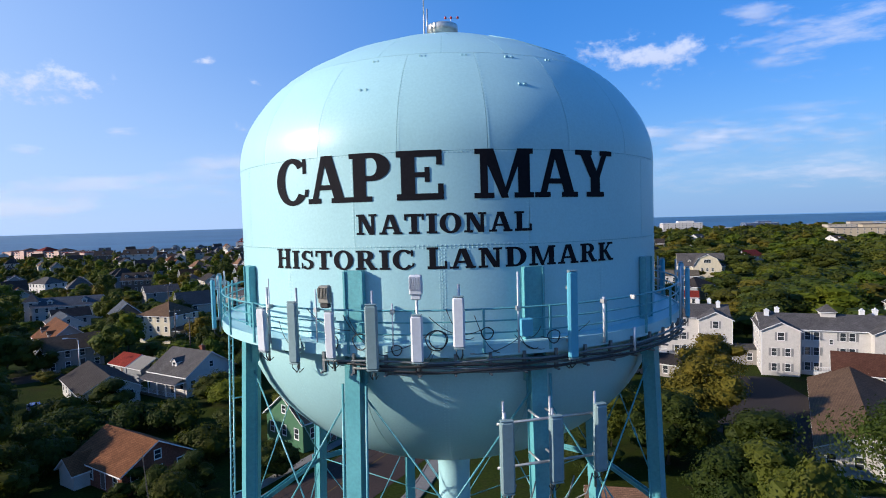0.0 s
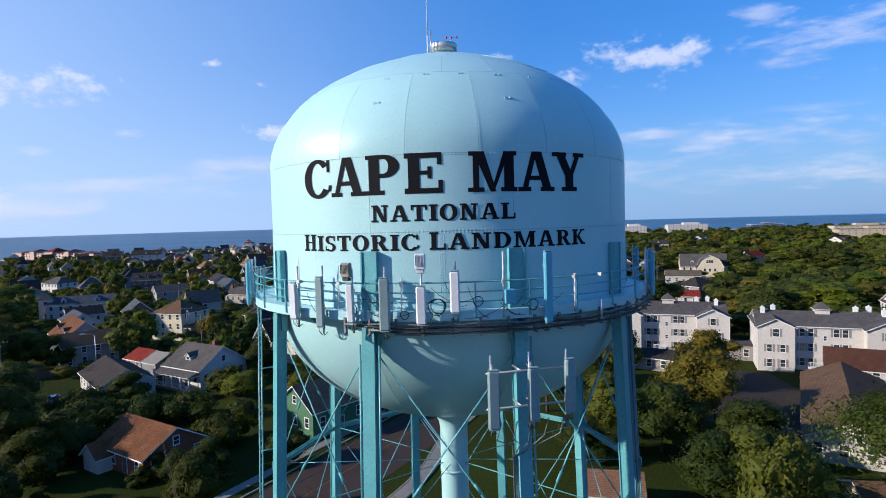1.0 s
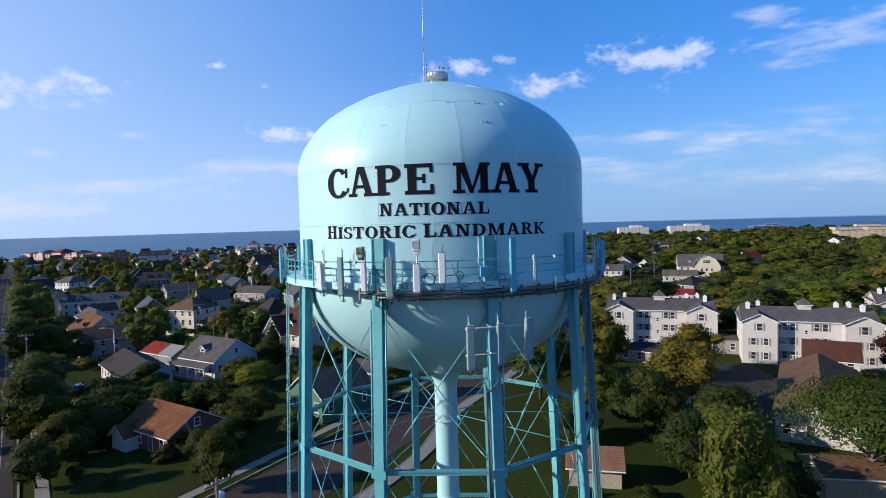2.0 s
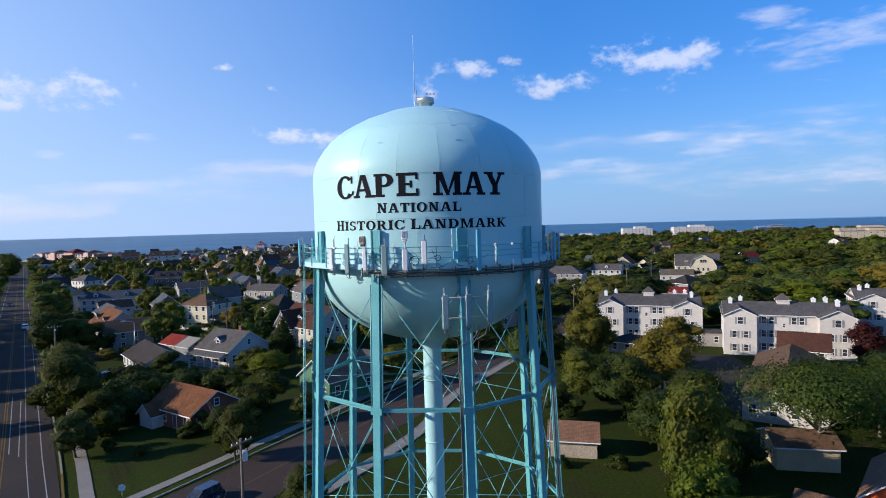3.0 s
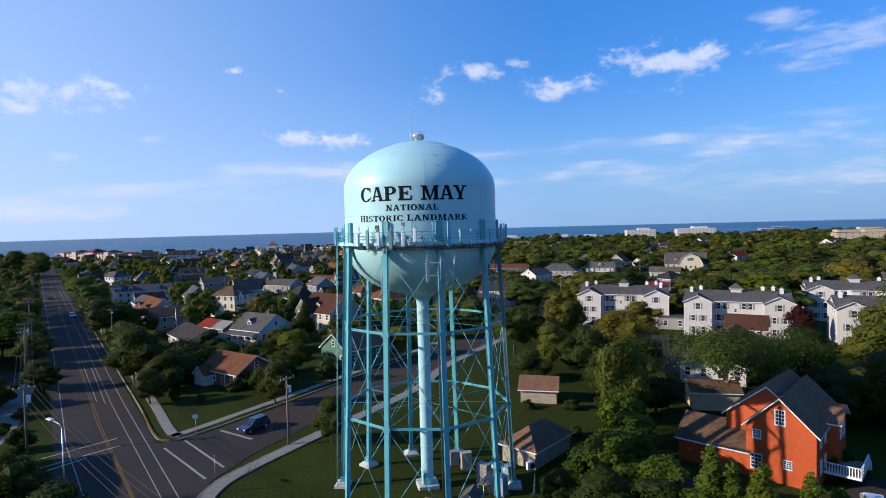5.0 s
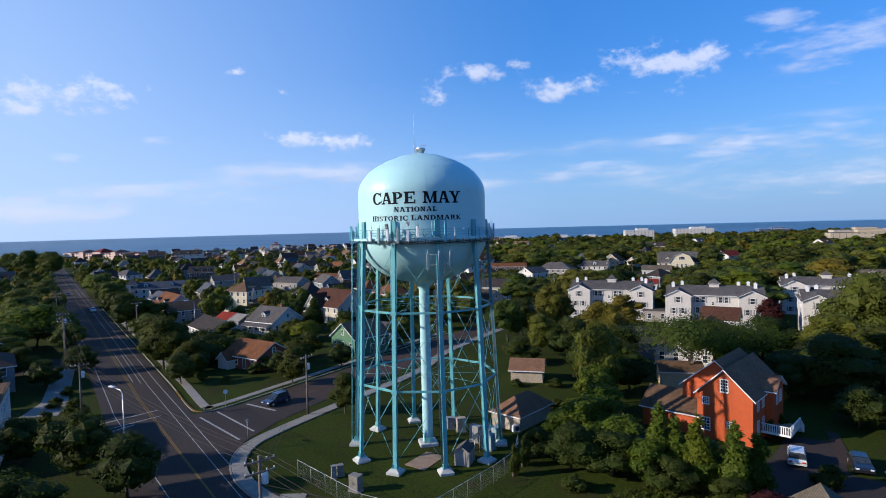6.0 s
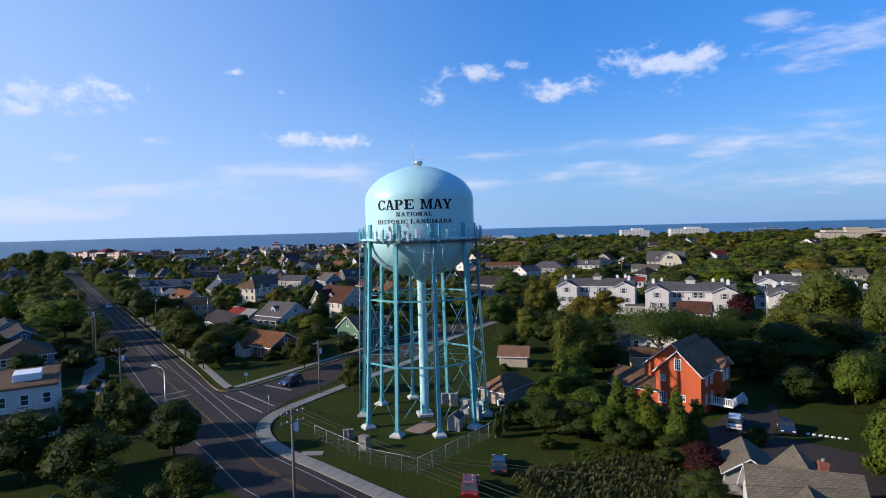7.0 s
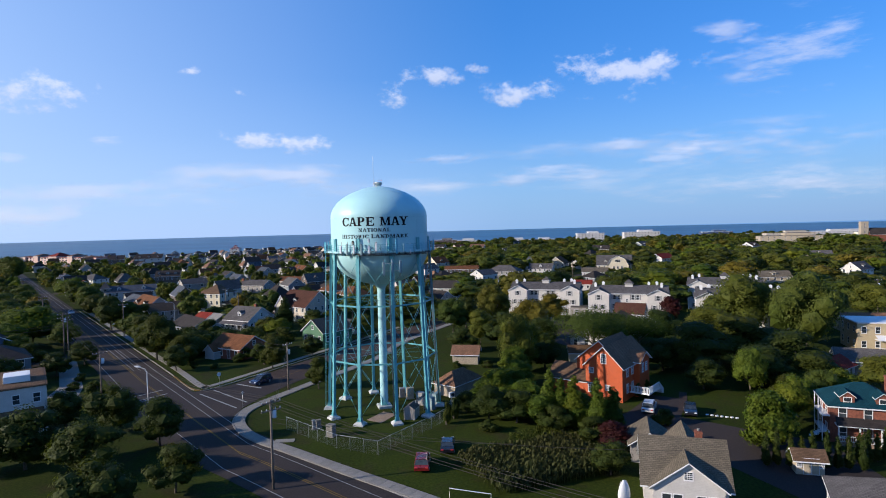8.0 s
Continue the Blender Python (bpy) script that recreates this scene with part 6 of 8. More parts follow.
house("grey cottage beside a red roof", 92, 8, -30, 9, 7, 3, 1.8, "gable", "w_blue", "r_grey")
house("low brown hall at the wood's edge", 128, 46, -20, 18, 10, 3.2, 1.8, "gable", "w_tan", "r_choc", sides=("front",))

# houses in the wood and along the far streets
house("large tan gambrel-gabled house with porch", 131, 247, -20, 20, 13, 6, 5.4, "gable", "w_cream", "r_grey", dormers=2, por=("front", 16, 2.4, 3.0))
front = thing("gable_wing", "broad tan gambrel gable with balcony windows", "gable", "", pose(131, 241, 0, 0, 0, 70))
block(front, 10, 12, 5.8, 5.6, "gambrel", "w_cream", "r_grey")
for u, z in ((-2.2, 4.4), (0, 4.4), (2.2, 4.4), (0, 8.3), (-1.0, 8.3), (1.0, 8.3)):
    add_window(front, face_pose("left", u, z, 10, 12), 0.9, 1.4)
house("grey-roofed garage by the big tan house", 112, 226, -20, 14, 9, 3.6, 2.2, "gable", "w_white", "r_tan")
house("low hall with a rust-red roof", 84, 168, -25, 14, 8, 3, 1.6, "gable", "w_white", "r_red")
house("shingled brown gabled house with rust roof", 107, 285, 60, 13, 11, 5, 4.4, "gable", "w_tan", "r_rust")
house("white cottage with a grey roof", 87, 250, -25, 14, 9, 4.6, 2.8, "gable", "w_white", "r_grey", dormers=1)
house("grey hip-roofed house with dormers", 62, 236, -25, 19, 12, 4.8, 3.2, "hip", "w_grey", "r_grey")
house("grey-roofed house among trees", 48, 222, 40, 12, 9, 4.2, 2.6, "gable", "w_white", "r_grey")
house("long low motel with a rust roof", 42, 285, -10, 22, 9, 3.2, 2.0, "gable", "w_brown", "r_rust")
house("white house with steep gables in the wood", 229, 177, 25, 12, 9, 5, 3.4, "gable", "w_white", "r_grey", dormers=1)
house("tan roofed house in the wood", 172, 158, -15, 14, 9, 4.5, 2.4, "gable", "w_tan", "r_tan", dormers=1)
house("pale house with a red roof in the wood", 186, 302, 30, 14, 10, 5.5, 3.0, "gable", "w_white", "r_red", far=True)
for lab, x, y, yaw, w, d, h, wm, rm in (("white beach hotel with stepped terraces", 330, 905, -8, 46, 20, 15, "w_white", "white"), ("white seaside hotel with penthouse floors", 432, 930, -10, 62, 24, 15, "w_white", "white"),
                                        ("tan brick seaside hotel block", 438, 533, -20, 62, 22, 12, "w_tan", "r_grey"), ("pale brick seaside hotel wing", 567, 720, -15, 66, 20, 11, "w_beige", "r_tan"),
                                        ("long white terrace of seaside flats", 685, 781, -10, 110, 18, 10, "w_white", "white"), ("plain white waterfront block of flats", 118, 985, -5, 54, 14, 7, "w_white", "white"), ("brown waterfront hall with a white-edged roof", 78, 962, -5, 46, 18, 9, "w_brown", "white"),
                                        ("low white pavilion by the beach", 215, 985, -8, 40, 14, 6, "w_white", "white"), ("dark glass-fronted convention hall", 655, 1080, -10, 60, 26, 9, "w_navy", "white"), ("low white shop row by the beach", 262, 985, -8, 50, 12, 5, "w_white", "white"),
                                        ("low tan block beside the church", 610, 640, -12, 40, 16, 8, "w_cream", "white")):
    hb = house(lab, x, y, yaw, w, d, h, 0, "flat", wm, rm, True, ("front", "left"), doors=False, name="hotel", cat="hotel")
    block(hb, w * 0.4, d * 0.6, h + 3.0, 0, "flat", wm, rm, pose(w * 0.12, 2, 0))
for lab, x, y, yaw, w, d, h, rise, wm, rm in (("tan gabled guest house near the beach", 70, 600, 35, 14, 11, 6.5, 4.0, "w_tan", "r_rust"), ("white gabled house with an orange-brown front", 28.8, 322, 35, 12, 10, 5.6, 4.0, "w_cream", "r_rust"), ("small white gabled house near the beach", 158, 690, 35, 12, 10, 6, 4.5, "w_white", "r_grey"),
                                              ("grey row house near the beach", 44, 640, -20, 26, 11, 7, 3.0, "w_grey", "r_dark"), ("white two-storey house behind the tower", 18, 262, 40, 12, 9, 5.6, 3.0, "w_white", "r_grey"), ("dark red roofed guest house near the beach", 98, 640, -20, 18, 10, 6, 3.0, "w_grey", "r_choc"),
                                              ("white gabled house in the wood", 262, 520, 35, 14, 11, 6.5, 4.0, "w_white", "r_grey"), ("grey gabled house in the wood", 200, 470, -25, 16, 10, 6, 3.5, "w_grey", "r_dark"), ("white house with a brown roof in the wood", 330, 430, 35, 16, 11, 6.5, 3.5, "w_white", "r_brown"), ("tan low-roofed house in the wood", 300, 300, -25, 16, 10, 5, 2.6, "w_tan", "r_grey")):
    house(lab, x, y, yaw, w, d, h, rise, "gable", wm, rm, True, dormers=1, doors=False)
ch = thing("church", "brick church with a square tower and steep dark roof", "church", "", pose(588, 600, 0, 0, 0, -20))
block(ch, 34, 14, 9, 8, "gable", "brick", "r_dark", pose(18, 0, 0))
block(ch, 8, 8, 25, 0, "flat", "stone_tan", "stone_tan", pose(-4, 0, 0))
for z in (12, 18, 22):
    add_window(ch, pose(-4, -4, z, 0, 0, 180), 1.2, 2.4, "sash", True)

# rows of houses towards the beach
CLEAR[0] = 5.0
rnd = random.Random(11)
FAR_WALLS = ("w_grey", "w_grey", "w_grey", "w_blue", "w_beige", "w_brown", "w_brown", "w_beige", "w_blue", "w_white")
FAR_ROOFS = ("r_dark", "r_dark", "r_grey", "r_choc", "r_dark", "r_blue", "r_rust", "r_grey")
TINT = {"w_white": "white", "w_grey": "grey", "w_blue": "slate-blue", "w_brown": "brown", "w_tan": "tan", "w_beige": "beige", "w_cream": "cream"}
CAP = {"r_dark": "dark", "r_grey": "grey", "r_brown": "brown", "r_blue": "blue-grey", "r_rust": "rust-brown", "r_tan": "tan", "r_choc": "chocolate-brown"}


SEG = np.array([(*a, *b) for pts in (MAIN, SIDE) for a, b in zip(pts, pts[1:])])


def road_gap(x, y):
    """How far a place lies from the nearest road's middle."""
    dx, dy = SEG[:, 2] - SEG[:, 0], SEG[:, 3] - SEG[:, 1]
    t = np.clip(((x - SEG[:, 0]) * dx + (y - SEG[:, 1]) * dy) / (dx * dx + dy * dy + 1e-9), 0, 1)
    return float(np.sqrt(np.min((SEG[:, 0] + t * dx - x) ** 2 + (SEG[:, 1] + t * dy - y) ** 2)))


def shore_y(x):
    return float(np.interp(x, [p[0] for p in SHORE], [p[1] for p in SHORE]))


made = 0
for i in range(-16, 18):
    for j in range(-4, 34):
        u, v = 24.0 * i + rnd.uniform(-3, 3), 21.0 * j + rnd.uniform(-3, 3)
        x, y = -90 + 0.82 * u - 0.572 * v, 150 + 0.572 * u + 0.82 * v
        right_wood = x > 30 and y < 700
        if y < 118 or y > shore_y(x) - 75 or abs(x) > 0.78 * (y + 100) or road_gap(x, y) < 15 or any((x - a) ** 2 + (y - b) ** 2 < (r + 9) ** 2 for a, b, r in TAKEN):
            continue
        if rnd.random() < ((0.92 if x > 130 else 0.8) if right_wood else 0.24 if y < 300 else 0.5):
            continue
        wm, rm = rnd.choice(FAR_WALLS), rnd.choice(FAR_ROOFS)
        kind = rnd.choice(("gable", "gable", "gable", "hip"))
        tall = rnd.choice((3.4, 4.8, 5.8, 6.2))
        house("%s-walled %s house with a %s %s roof" % (TINT[wm], "two-storey" if tall > 5 else "low", CAP[rm], "hipped" if kind == "hip" else "gabled"), x, y, rnd.choice((-55, 35)) + rnd.uniform(-4, 4), rnd.uniform(8, 12.5), rnd.uniform(6.5, 9), tall, rnd.uniform(2.2, 3.8), kind, wm, rm,
              True, ("front", "left", "right"), dormers=rnd.choice((0, 0, 0, 1)) if kind == "gable" else 0, doors=False, attic=rnd.random() < 0.5)
        made += 1


# ---- trees ----
def bend_normals(me, normals):
    at = me.attributes.new("custom_normal", "FLOAT_VECTOR", "POINT")
    at.data.foreach_set("vector", np.ascontiguousarray(normals, dtype=np.float32).ravel())


def heart():
    """An icosahedron, the rough core of a puff of leaves."""
    g = (1 + 5 ** 0.5) / 2
    v = np.array([(a, b * g, 0) for a in (-1, 1) for b in (-1, 1)] + [(0, a, b * g) for a in (-1, 1) for b in (-1, 1)] + [(b * g, 0, a) for a in (-1, 1) for b in (-1, 1)], float)
    v /= np.linalg.norm(v[0])
    near = [[j for j in range(12) if j != i and np.linalg.norm(v[i] - v[j]) < 1.2] for i in range(12)]
    f = []
    for i in range(12):
        for j in near[i]:
            for k in near[i]:
                if i < j < k and k in near[j]:
                    f.append((i, j, k) if np.dot(np.cross(v[j] - v[i], v[k] - v[i]), v[i]) > 0 else (i, k, j))
    return v, np.array(f)


HEART = heart()


def leaves(seed, h, r, base, count, size, puffs, flat=1.0, droop=0.0, columnar=False, hearts=24):
    """A crown: many small leaf clumps on overlapping puffs, with gaps and an uneven outline."""
    q = np.random.default_rng(seed)
    count, size = count * 2, size * 0.86
    zc, hz = (h + base) / 2, (h - base) / 2
    cen, rad = [], []
    while columnar and len(cen) < puffs:
        f, a = (len(cen) + 0.5) / puffs, q.uniform(0, 2 * math.pi)
        narrow = min(1.0, 0.62 + 2.2 * f) * (1.02 - f) ** 0.55
        off = r * 0.42 * narrow * q.uniform(0.2, 1.0)
        cen.append((off * math.cos(a), off * math.sin(a), base + (h - base) * (0.03 + 0.94 * f)))
        rad.append(r * narrow * q.uniform(0.5, 0.72))
    while len(cen) < puffs:
        p = q.uniform(-1, 1, 3)
        if np.linalg.norm(p) > 1 or (columnar and abs(p[2]) < 0.05):
            continue
        k = 0.78
        narrow = (1.0 - 0.55 * max(0.0, p[2])) if not columnar else (1.0 - 0.9 * max(0.0, (p[2] + 1) / 2) ** 1.4)
        cen.append((p[0] * r * k * narrow, p[1] * r * k * narrow, zc + p[2] * hz * 0.8 * flat))
        rad.append(r * q.uniform(0.26, 0.44) * (0.75 if columnar else 1.0))
    cen, rad = np.array(cen), np.array(rad)
    w = rad ** 2 / np.sum(rad ** 2)
    pick = q.choice(puffs, count, p=w)
    d = q.normal(size=(count, 3))
    d[:, 2] = d[:, 2] * 0.8 + 0.25
    d /= np.linalg.norm(d, axis=1)[:, None]
    pos = cen[pick] + d * rad[pick][:, None] * q.uniform(0.55, 1.1, (count, 1)) * np.array([1, 1, 0.8])
    pos[:, 2] -= droop * q.uniform(0, 1, count) * np.hypot(pos[:, 0], pos[:, 1])
    pos[:, 2] = np.maximum(pos[:, 2], base * 0.55 + 0.15)
    out = pos - np.array([0, 0, zc - hz * 0.4])
    out /= np.linalg.norm(out, axis=1)[:, None] + 1e-6
    nrm = d * 0.55 + out * 0.65 + q.normal(size=(count, 3)) * 0.3
    nrm /= np.linalg.norm(nrm, axis=1)[:, None]
    t = np.cross(nrm, q.normal(size=(count, 3)))
    t /= np.linalg.norm(t, axis=1)[:, None]
    b = np.cross(nrm, t)
    soft = d * 0.55 + out * 0.6 + nrm * 0.12          # the crown's own roundness steers how its leaves catch the light
    soft /= np.linalg.norm(soft, axis=1)[:, None]
    s = size * q.uniform(0.6, 1.25, (count, 1))
    v = np.stack([pos - t * s, pos + t * s * 0.7 - b * s * 0.6, pos + t * s * 0.5 + b * s * 0.65], 1).reshape(-1, 3)
    f = np.arange(count * 3).reshape(-1, 3)
    soft = np.repeat(soft, 3, axis=0)
    hv, hf = HEART
    big = np.argsort(-rad)[:hearts]
    for k in big:                                   # the dense inside of each puff, rough and rounded
        w = hv * (q.uniform(0.8, 1.08, (len(hv), 1))) * rad[k] * 0.8 * np.array([1, 1, 0.8]) + cen[k]
        f = np.concatenate([f, hf + len(v)])
        v = np.concatenate([v, w])
        soft = np.concatenate([soft, hv * 0.6 + (w - np.array([0, 0, zc - hz * 0.4])) / (np.linalg.norm(w - np.array([0, 0, zc - hz * 0.4]), axis=1)[:, None] + 1e-6) * 0.6])
    v[:, 2] = np.maximum(v[:, 2], 0.1)
    me = bpy.data.meshes.new("crown")
    me.from_pydata(v.tolist(), [], f.tolist())
    bend_normals(me, soft)
    return me, cen


TREE_KINDS = {}


def tree_kind(key, h, r, base, count, size, puffs, leaf, bark="bark", flat=1.0, droop=0.0, columnar=False, label="", limbs=7, trunk=0.3):
    """The first tree of its kind, which stands below the ground until it is copied."""
    TREE_KINDS[key] = (h, r, base, count, size, puffs, leaf, bark, flat, droop, columnar, label, limbs, trunk)


MADE = {}


def tree(key, x, y, height, radius, turn=0.0, variant=0):
    h, r, base, count, size, puffs, leaf, bark, flat, droop, columnar, label, limbs, trunk = TREE_KINDS[key]
    sx, sz = radius / r, height / h
    m = Matrix.Translation((x, y, 0)) @ Matrix.Rotation(radians(turn), 4, "Z") @ Matrix.Diagonal((sx, sx, sz, 1))
    if (key, variant) in MADE:
        first = MADE[(key, variant)]
        return copy_thing(first, m @ Matrix.Diagonal((1 / first.scale[0], 1 / first.scale[1], 1 / first.scale[2], 1)))
    t = thing("tree" if not columnar else "conifer", label, "tree", "", None)
    me, cen = leaves(sum(map(ord, key)) * 7 + variant, h, r, base, count, size, puffs, flat, droop, columnar, 0 if key == "flat" else 24)
    me.materials.append(M[leaf])
    part("crown", me, None, t)
    g = Geo()
    q = random.Random(variant + len(key))
    top = base + (h - base) * (0.85 if columnar else 0.5)
    bend = [(q.uniform(-0.25, 0.25), q.uniform(-0.25, 0.25)) for _ in range(3)]
    g.tube([(0, 0, -0.2), (bend[0][0], bend[0][1], top * 0.35), (bend[1][0], bend[1][1], top * 0.7), (bend[2][0], bend[2][1], top)], trunk, 7, r1=trunk * 0.3)
    for c in (cen[:limbs] if not columnar else []):
        s = q.uniform(0.35, 0.75)
        g.tube([(bend[0][0], bend[0][1], top * s), ((bend[0][0] + c[0]) * 0.5, (bend[0][1] + c[1]) * 0.5, top * s + (c[2] - top * s) * 0.55), tuple(c)], trunk * 0.42, 5, r1=trunk * 0.08)
    part("trunk", g, M[bark], t)
    t.matrix_world = m
    MADE[(key, variant)] = t
    return t


def near_tree(key, x, y, height, radius, turn=0.0, variant=0):
    TAKEN.append((x, y, radius * 0.55))
    return tree(key, x, y, height, radius, turn, variant)


tree_kind("broad", 12, 6, 2.2, 2800, 0.29, 34, "leaf", label="broad green leafy tree beside houses")
tree_kind("dark", 12, 6, 1.2, 2800, 0.29, 34, "leaf_dark", label="dense dark green leafy tree")
tree_kind("gold", 12, 5.5, 2.4, 3300, 0.28, 36, "leaf_gold", "pale_bark", label="leafy tree turning yellow-green")
tree_kind("great", 16, 9.5, 2.0, 6400, 0.35, 60, "leaf", label="great spreading green tree above the roofs")
tree_kind("bright", 10, 5, 1.8, 2800, 0.32, 30, "leaf_bright", label="bright green leafy tree in sunlight")
tree_kind("flat", 12, 11, 7.2, 6800, 0.25, 44, "leaf", "pale_bark", 0.6, 0.06, False, "wide flat-crowned tree with bare pale limbs", 16, 0.34)
tree_kind("purple", 9, 3.6, 1.2, 2600, 0.28, 22, "leaf_red", label="ornamental tree with purple leaves")
tree_kind("vine", 9, 3.4, 0.2, 3400, 0.3, 28, "leaf_bright", label="tall mound of bright green climbing vines")
tree_kind("screen", 8, 2.0, 0.3, 3400, 0.2, 30, "leaf_bright", columnar=True, label="tall bright green poplar screening the house", trunk=0.14)
tree_kind("cypress", 3.2, 0.7, 0.1, 1100, 0.11, 26, "leaf_dark", columnar=True, label="small columnar dark green cypress", trunk=0.05)
tree_kind("pine", 10, 3.6, 1.0, 3000, 0.24, 40, "leaf_dark", columnar=True, label="dark green conifer with open branches")
tree_kind("bush", 2.2, 1.6, 0.1, 1300, 0.16, 14, "leaf_dark", label="dark green garden bush")
tree_kind("hedge", 4.6, 4.6, 0.2, 2000, 0.29, 30, "leaf_dark", flat=0.8, label="dark dense hedge beside a yard")
tree_kind("wood", 13, 6.5, 3.0, 820, 0.48, 32, "leaf", label="green leafy tree in the wood", limbs=4)
tree_kind("wood_gold", 13, 6.5, 3.0, 820, 0.48, 32, "leaf_gold", label="yellowing leafy tree in the wood", limbs=4)
tree_kind("wood_dark", 13, 6.5, 3.0, 820, 0.48, 32, "leaf_dark", label="dark green leafy tree in the wood", limbs=4)
tree_kind("wood_bright", 12, 6, 2.8, 820, 0.46, 30, "leaf_bright", label="light green leafy tree in the wood", limbs=4)

# trees that stand close by
near_tree("bright", -101.5, 73, 11.8, 9.5, 20)
near_tree("broad", -92, 70.5, 8.4, 4.6, 80)
near_tree("dark", -91.5, 97.0, 11.6, 5.6, 10)
near_tree("broad", -122, 142, 11, 6, 30, 1)
near_tree("bright", -160, 200, 11, 8, 50)
near_tree("broad", -147, 178, 11, 7, 75, 1)
near_tree("dark", -56.5, 46.5, 11.5, 5.8, 60)
near_tree("dark", -63, 58, 8, 5, 200)
near_tree("dark", -47, 33.5, 6.2, 3.4, 10)
near_tree("hedge", -51.5, 60, 4.9, 5.2, 0)
near_tree("hedge", -45, 62.5, 4.6, 5.0, 70)
near_tree("hedge", -38.5, 63, 4.6, 4.6, 130)
near_tree("hedge", -57, 66, 4.6, 5.0, 200)
near_tree("dark", -25.5, 31, 7.4, 3.2, 45)
near_tree("bush", -28.5, 37, 3.0, 1.8, 10)
near_tree("bright", -33, 72, 5.6, 4.2, 60)
near_tree("dark", -30.6, 39.4, 4.6, 2.4, 60)
near_tree("dark", -34.5, 42.0, 3.2, 2.2, 160)
near_tree("dark", -27.4, 42.0, 5.0, 2.6, 250)
near_tree("vine", 24.6, 9.4, 8.2, 3.6, 210)
near_tree("vine", 27.4, 19.0, 8.6, 3.8, 310)
near_tree("dark", -13.0, 13.6, 6.6, 3.0, 33)
near_tree("pine", -34.2, 88.5, 10, 4.2, 0)
near_tree("dark", -24, 78, 7, 4.5, 120)
near_tree("broad", 17, 61, 11, 5.6, 15)
near_tree("gold", 28.5, 66, 14.5, 5.4, 40)
near_tree("gold", 47, 70, 10.5, 6.4, 100)
near_tree("gold", 37, 52, 11.5, 6.0, 190)
near_tree("dark", 28, 44, 9.5, 5.5, 70)
near_tree("dark", 36, 38, 8.5, 5.5, 130)
near_tree("broad", 23, 50, 9.0, 5, 10, 1)
near_tree("broad", 25.5, 14.5, 13.2, 4.6, 250)
near_tree("vine", 23.2, 4.0, 6.8, 3.8, 0)
near_tree("vine", 19.5, -4.0, 7.4, 3.8, 90)
near_tree("dark", 16.5, -9.0, 5.6, 3.6, 20)
near_tree("dark", 20.5, -11.0, 5.2, 3.8, 110)
near_tree("dark", 13.5, -5.0, 3.6, 2.2, 200)
near_tree("bush", 9.8, -10.2, 3.8, 0.9, 0)
near_tree("bush", 11.2, -7.6, 3.4, 1.0, 0)
near_tree("flat", 44.6, 24.6, 10.6, 10.8, 0)
near_tree("flat", 57.5, 32, 8.0, 9, 140)
near_tree("purple", 81, 66, 9.2, 3.6, 0)
near_tree("great", 89.4, 45, 17.2, 9.8, 60)
near_tree("great", 97.3, 31, 18.0, 8.6, 160, 1)
near_tree("great", 103, 44, 15, 6.0, 20)
near_tree("dark", 62, 15, 10.5, 8, 0)
near_tree("dark", 72, 18, 11, 8.5, 75)
near_tree("dark", 77, 6, 9.5, 7.5, 190)
near_tree("dark", 68, 2, 8, 6, 290)
near_tree("screen", 25.5, -11.8, 8.8, 2.2, 0)
near_tree("screen", 28.3, -15.0, 8.3, 2.3, 90)
near_tree("screen", 31.0, -17.2, 8.4, 2.3, 180)
near_tree("screen", 33.6, -16.6, 6.8, 2.3, 270)
near_tree("screen", 27.0, -12.4, 7.4, 2.1, 45)
near_tree("dark", -31.6, -13.4, 7.4, 4.0, 40)
near_tree("dark", -23.4, -29.4, 6.0, 3.4, 140)
for x, y, h, r in ((-41, -7, 8.2, 4.4), (-36, -24, 8.2, 4.8), (-29, -36, 7.2, 4.2), (-50, -3.5, 6.6, 3.4), (-46, -20, 9.0, 5.0)):
    near_tree("dark", x, y, h, r, x * 31, 1)
near_tree("dark", -70.5, 17.0, 4.6, 3.0, 240)
near_tree("dark", -72.0, 33.0, 5.6, 3.4, 340)
near_tree("broad", -91, 50, 7, 4.2, 80)
near_tree("bright", -100, 60, 8.6, 5.4, 170)
near_tree("dark", -84, 44, 6, 4, 260)
near_tree("bush", -64.5, 27.5, 1.8, 1.5, 20)
near_tree("bush", -61.8, 20.0, 1.8, 1.6, 90)
near_tree("bush", -54.0, 13.5, 3.4, 2.2, 160)
near_tree("vine", 21.5, -0.5, 6.6, 3.4, 30)
near_tree("vine", 17.6, -1.0, 4.8, 3.0, 140)
near_tree("vine", 23.0, -7.4, 6.2, 3.3, 230)
near_tree("dark", 25.0, -16.0, 4.2, 2.8, 60)
near_tree("dark", 29.6, -19.6, 3.4, 2.6, 150)
near_tree("purple", 30.8, -24.4, 4.4, 2.6, 0)
near_tree("dark", 28.0, -31.0, 4.6, 2.7, 0, 1)
near_tree("vine", 29.0, -14.2, 5.6, 3.0, 70)
near_tree("vine", 24.2, -13.0, 5.2, 2.8, 170)
near_tree("bush", 41.5, -14.8, 2.6, 2.0, 0)
near_tree("bright", 61.7, -4.4, 9.2, 2.9, 0)
near_tree("vine", 50.2, -26.5, 8.4, 3.6, 30)
near_tree("vine", 53.2, -23.0, 7.4, 3.4, 130)
near_tree("bright", 59.7, -17.5, 7.0, 3.2, 45)
near_tree("bright", 63.0, -14.5, 6.6, 3.0, 145)
near_tree("broad", 69, -12, 6.5, 3.4, 0)
near_tree("bright", 74, -10, 6.2, 3.2, 245)
near_tree("dark", 57, 2, 6, 4, 10)
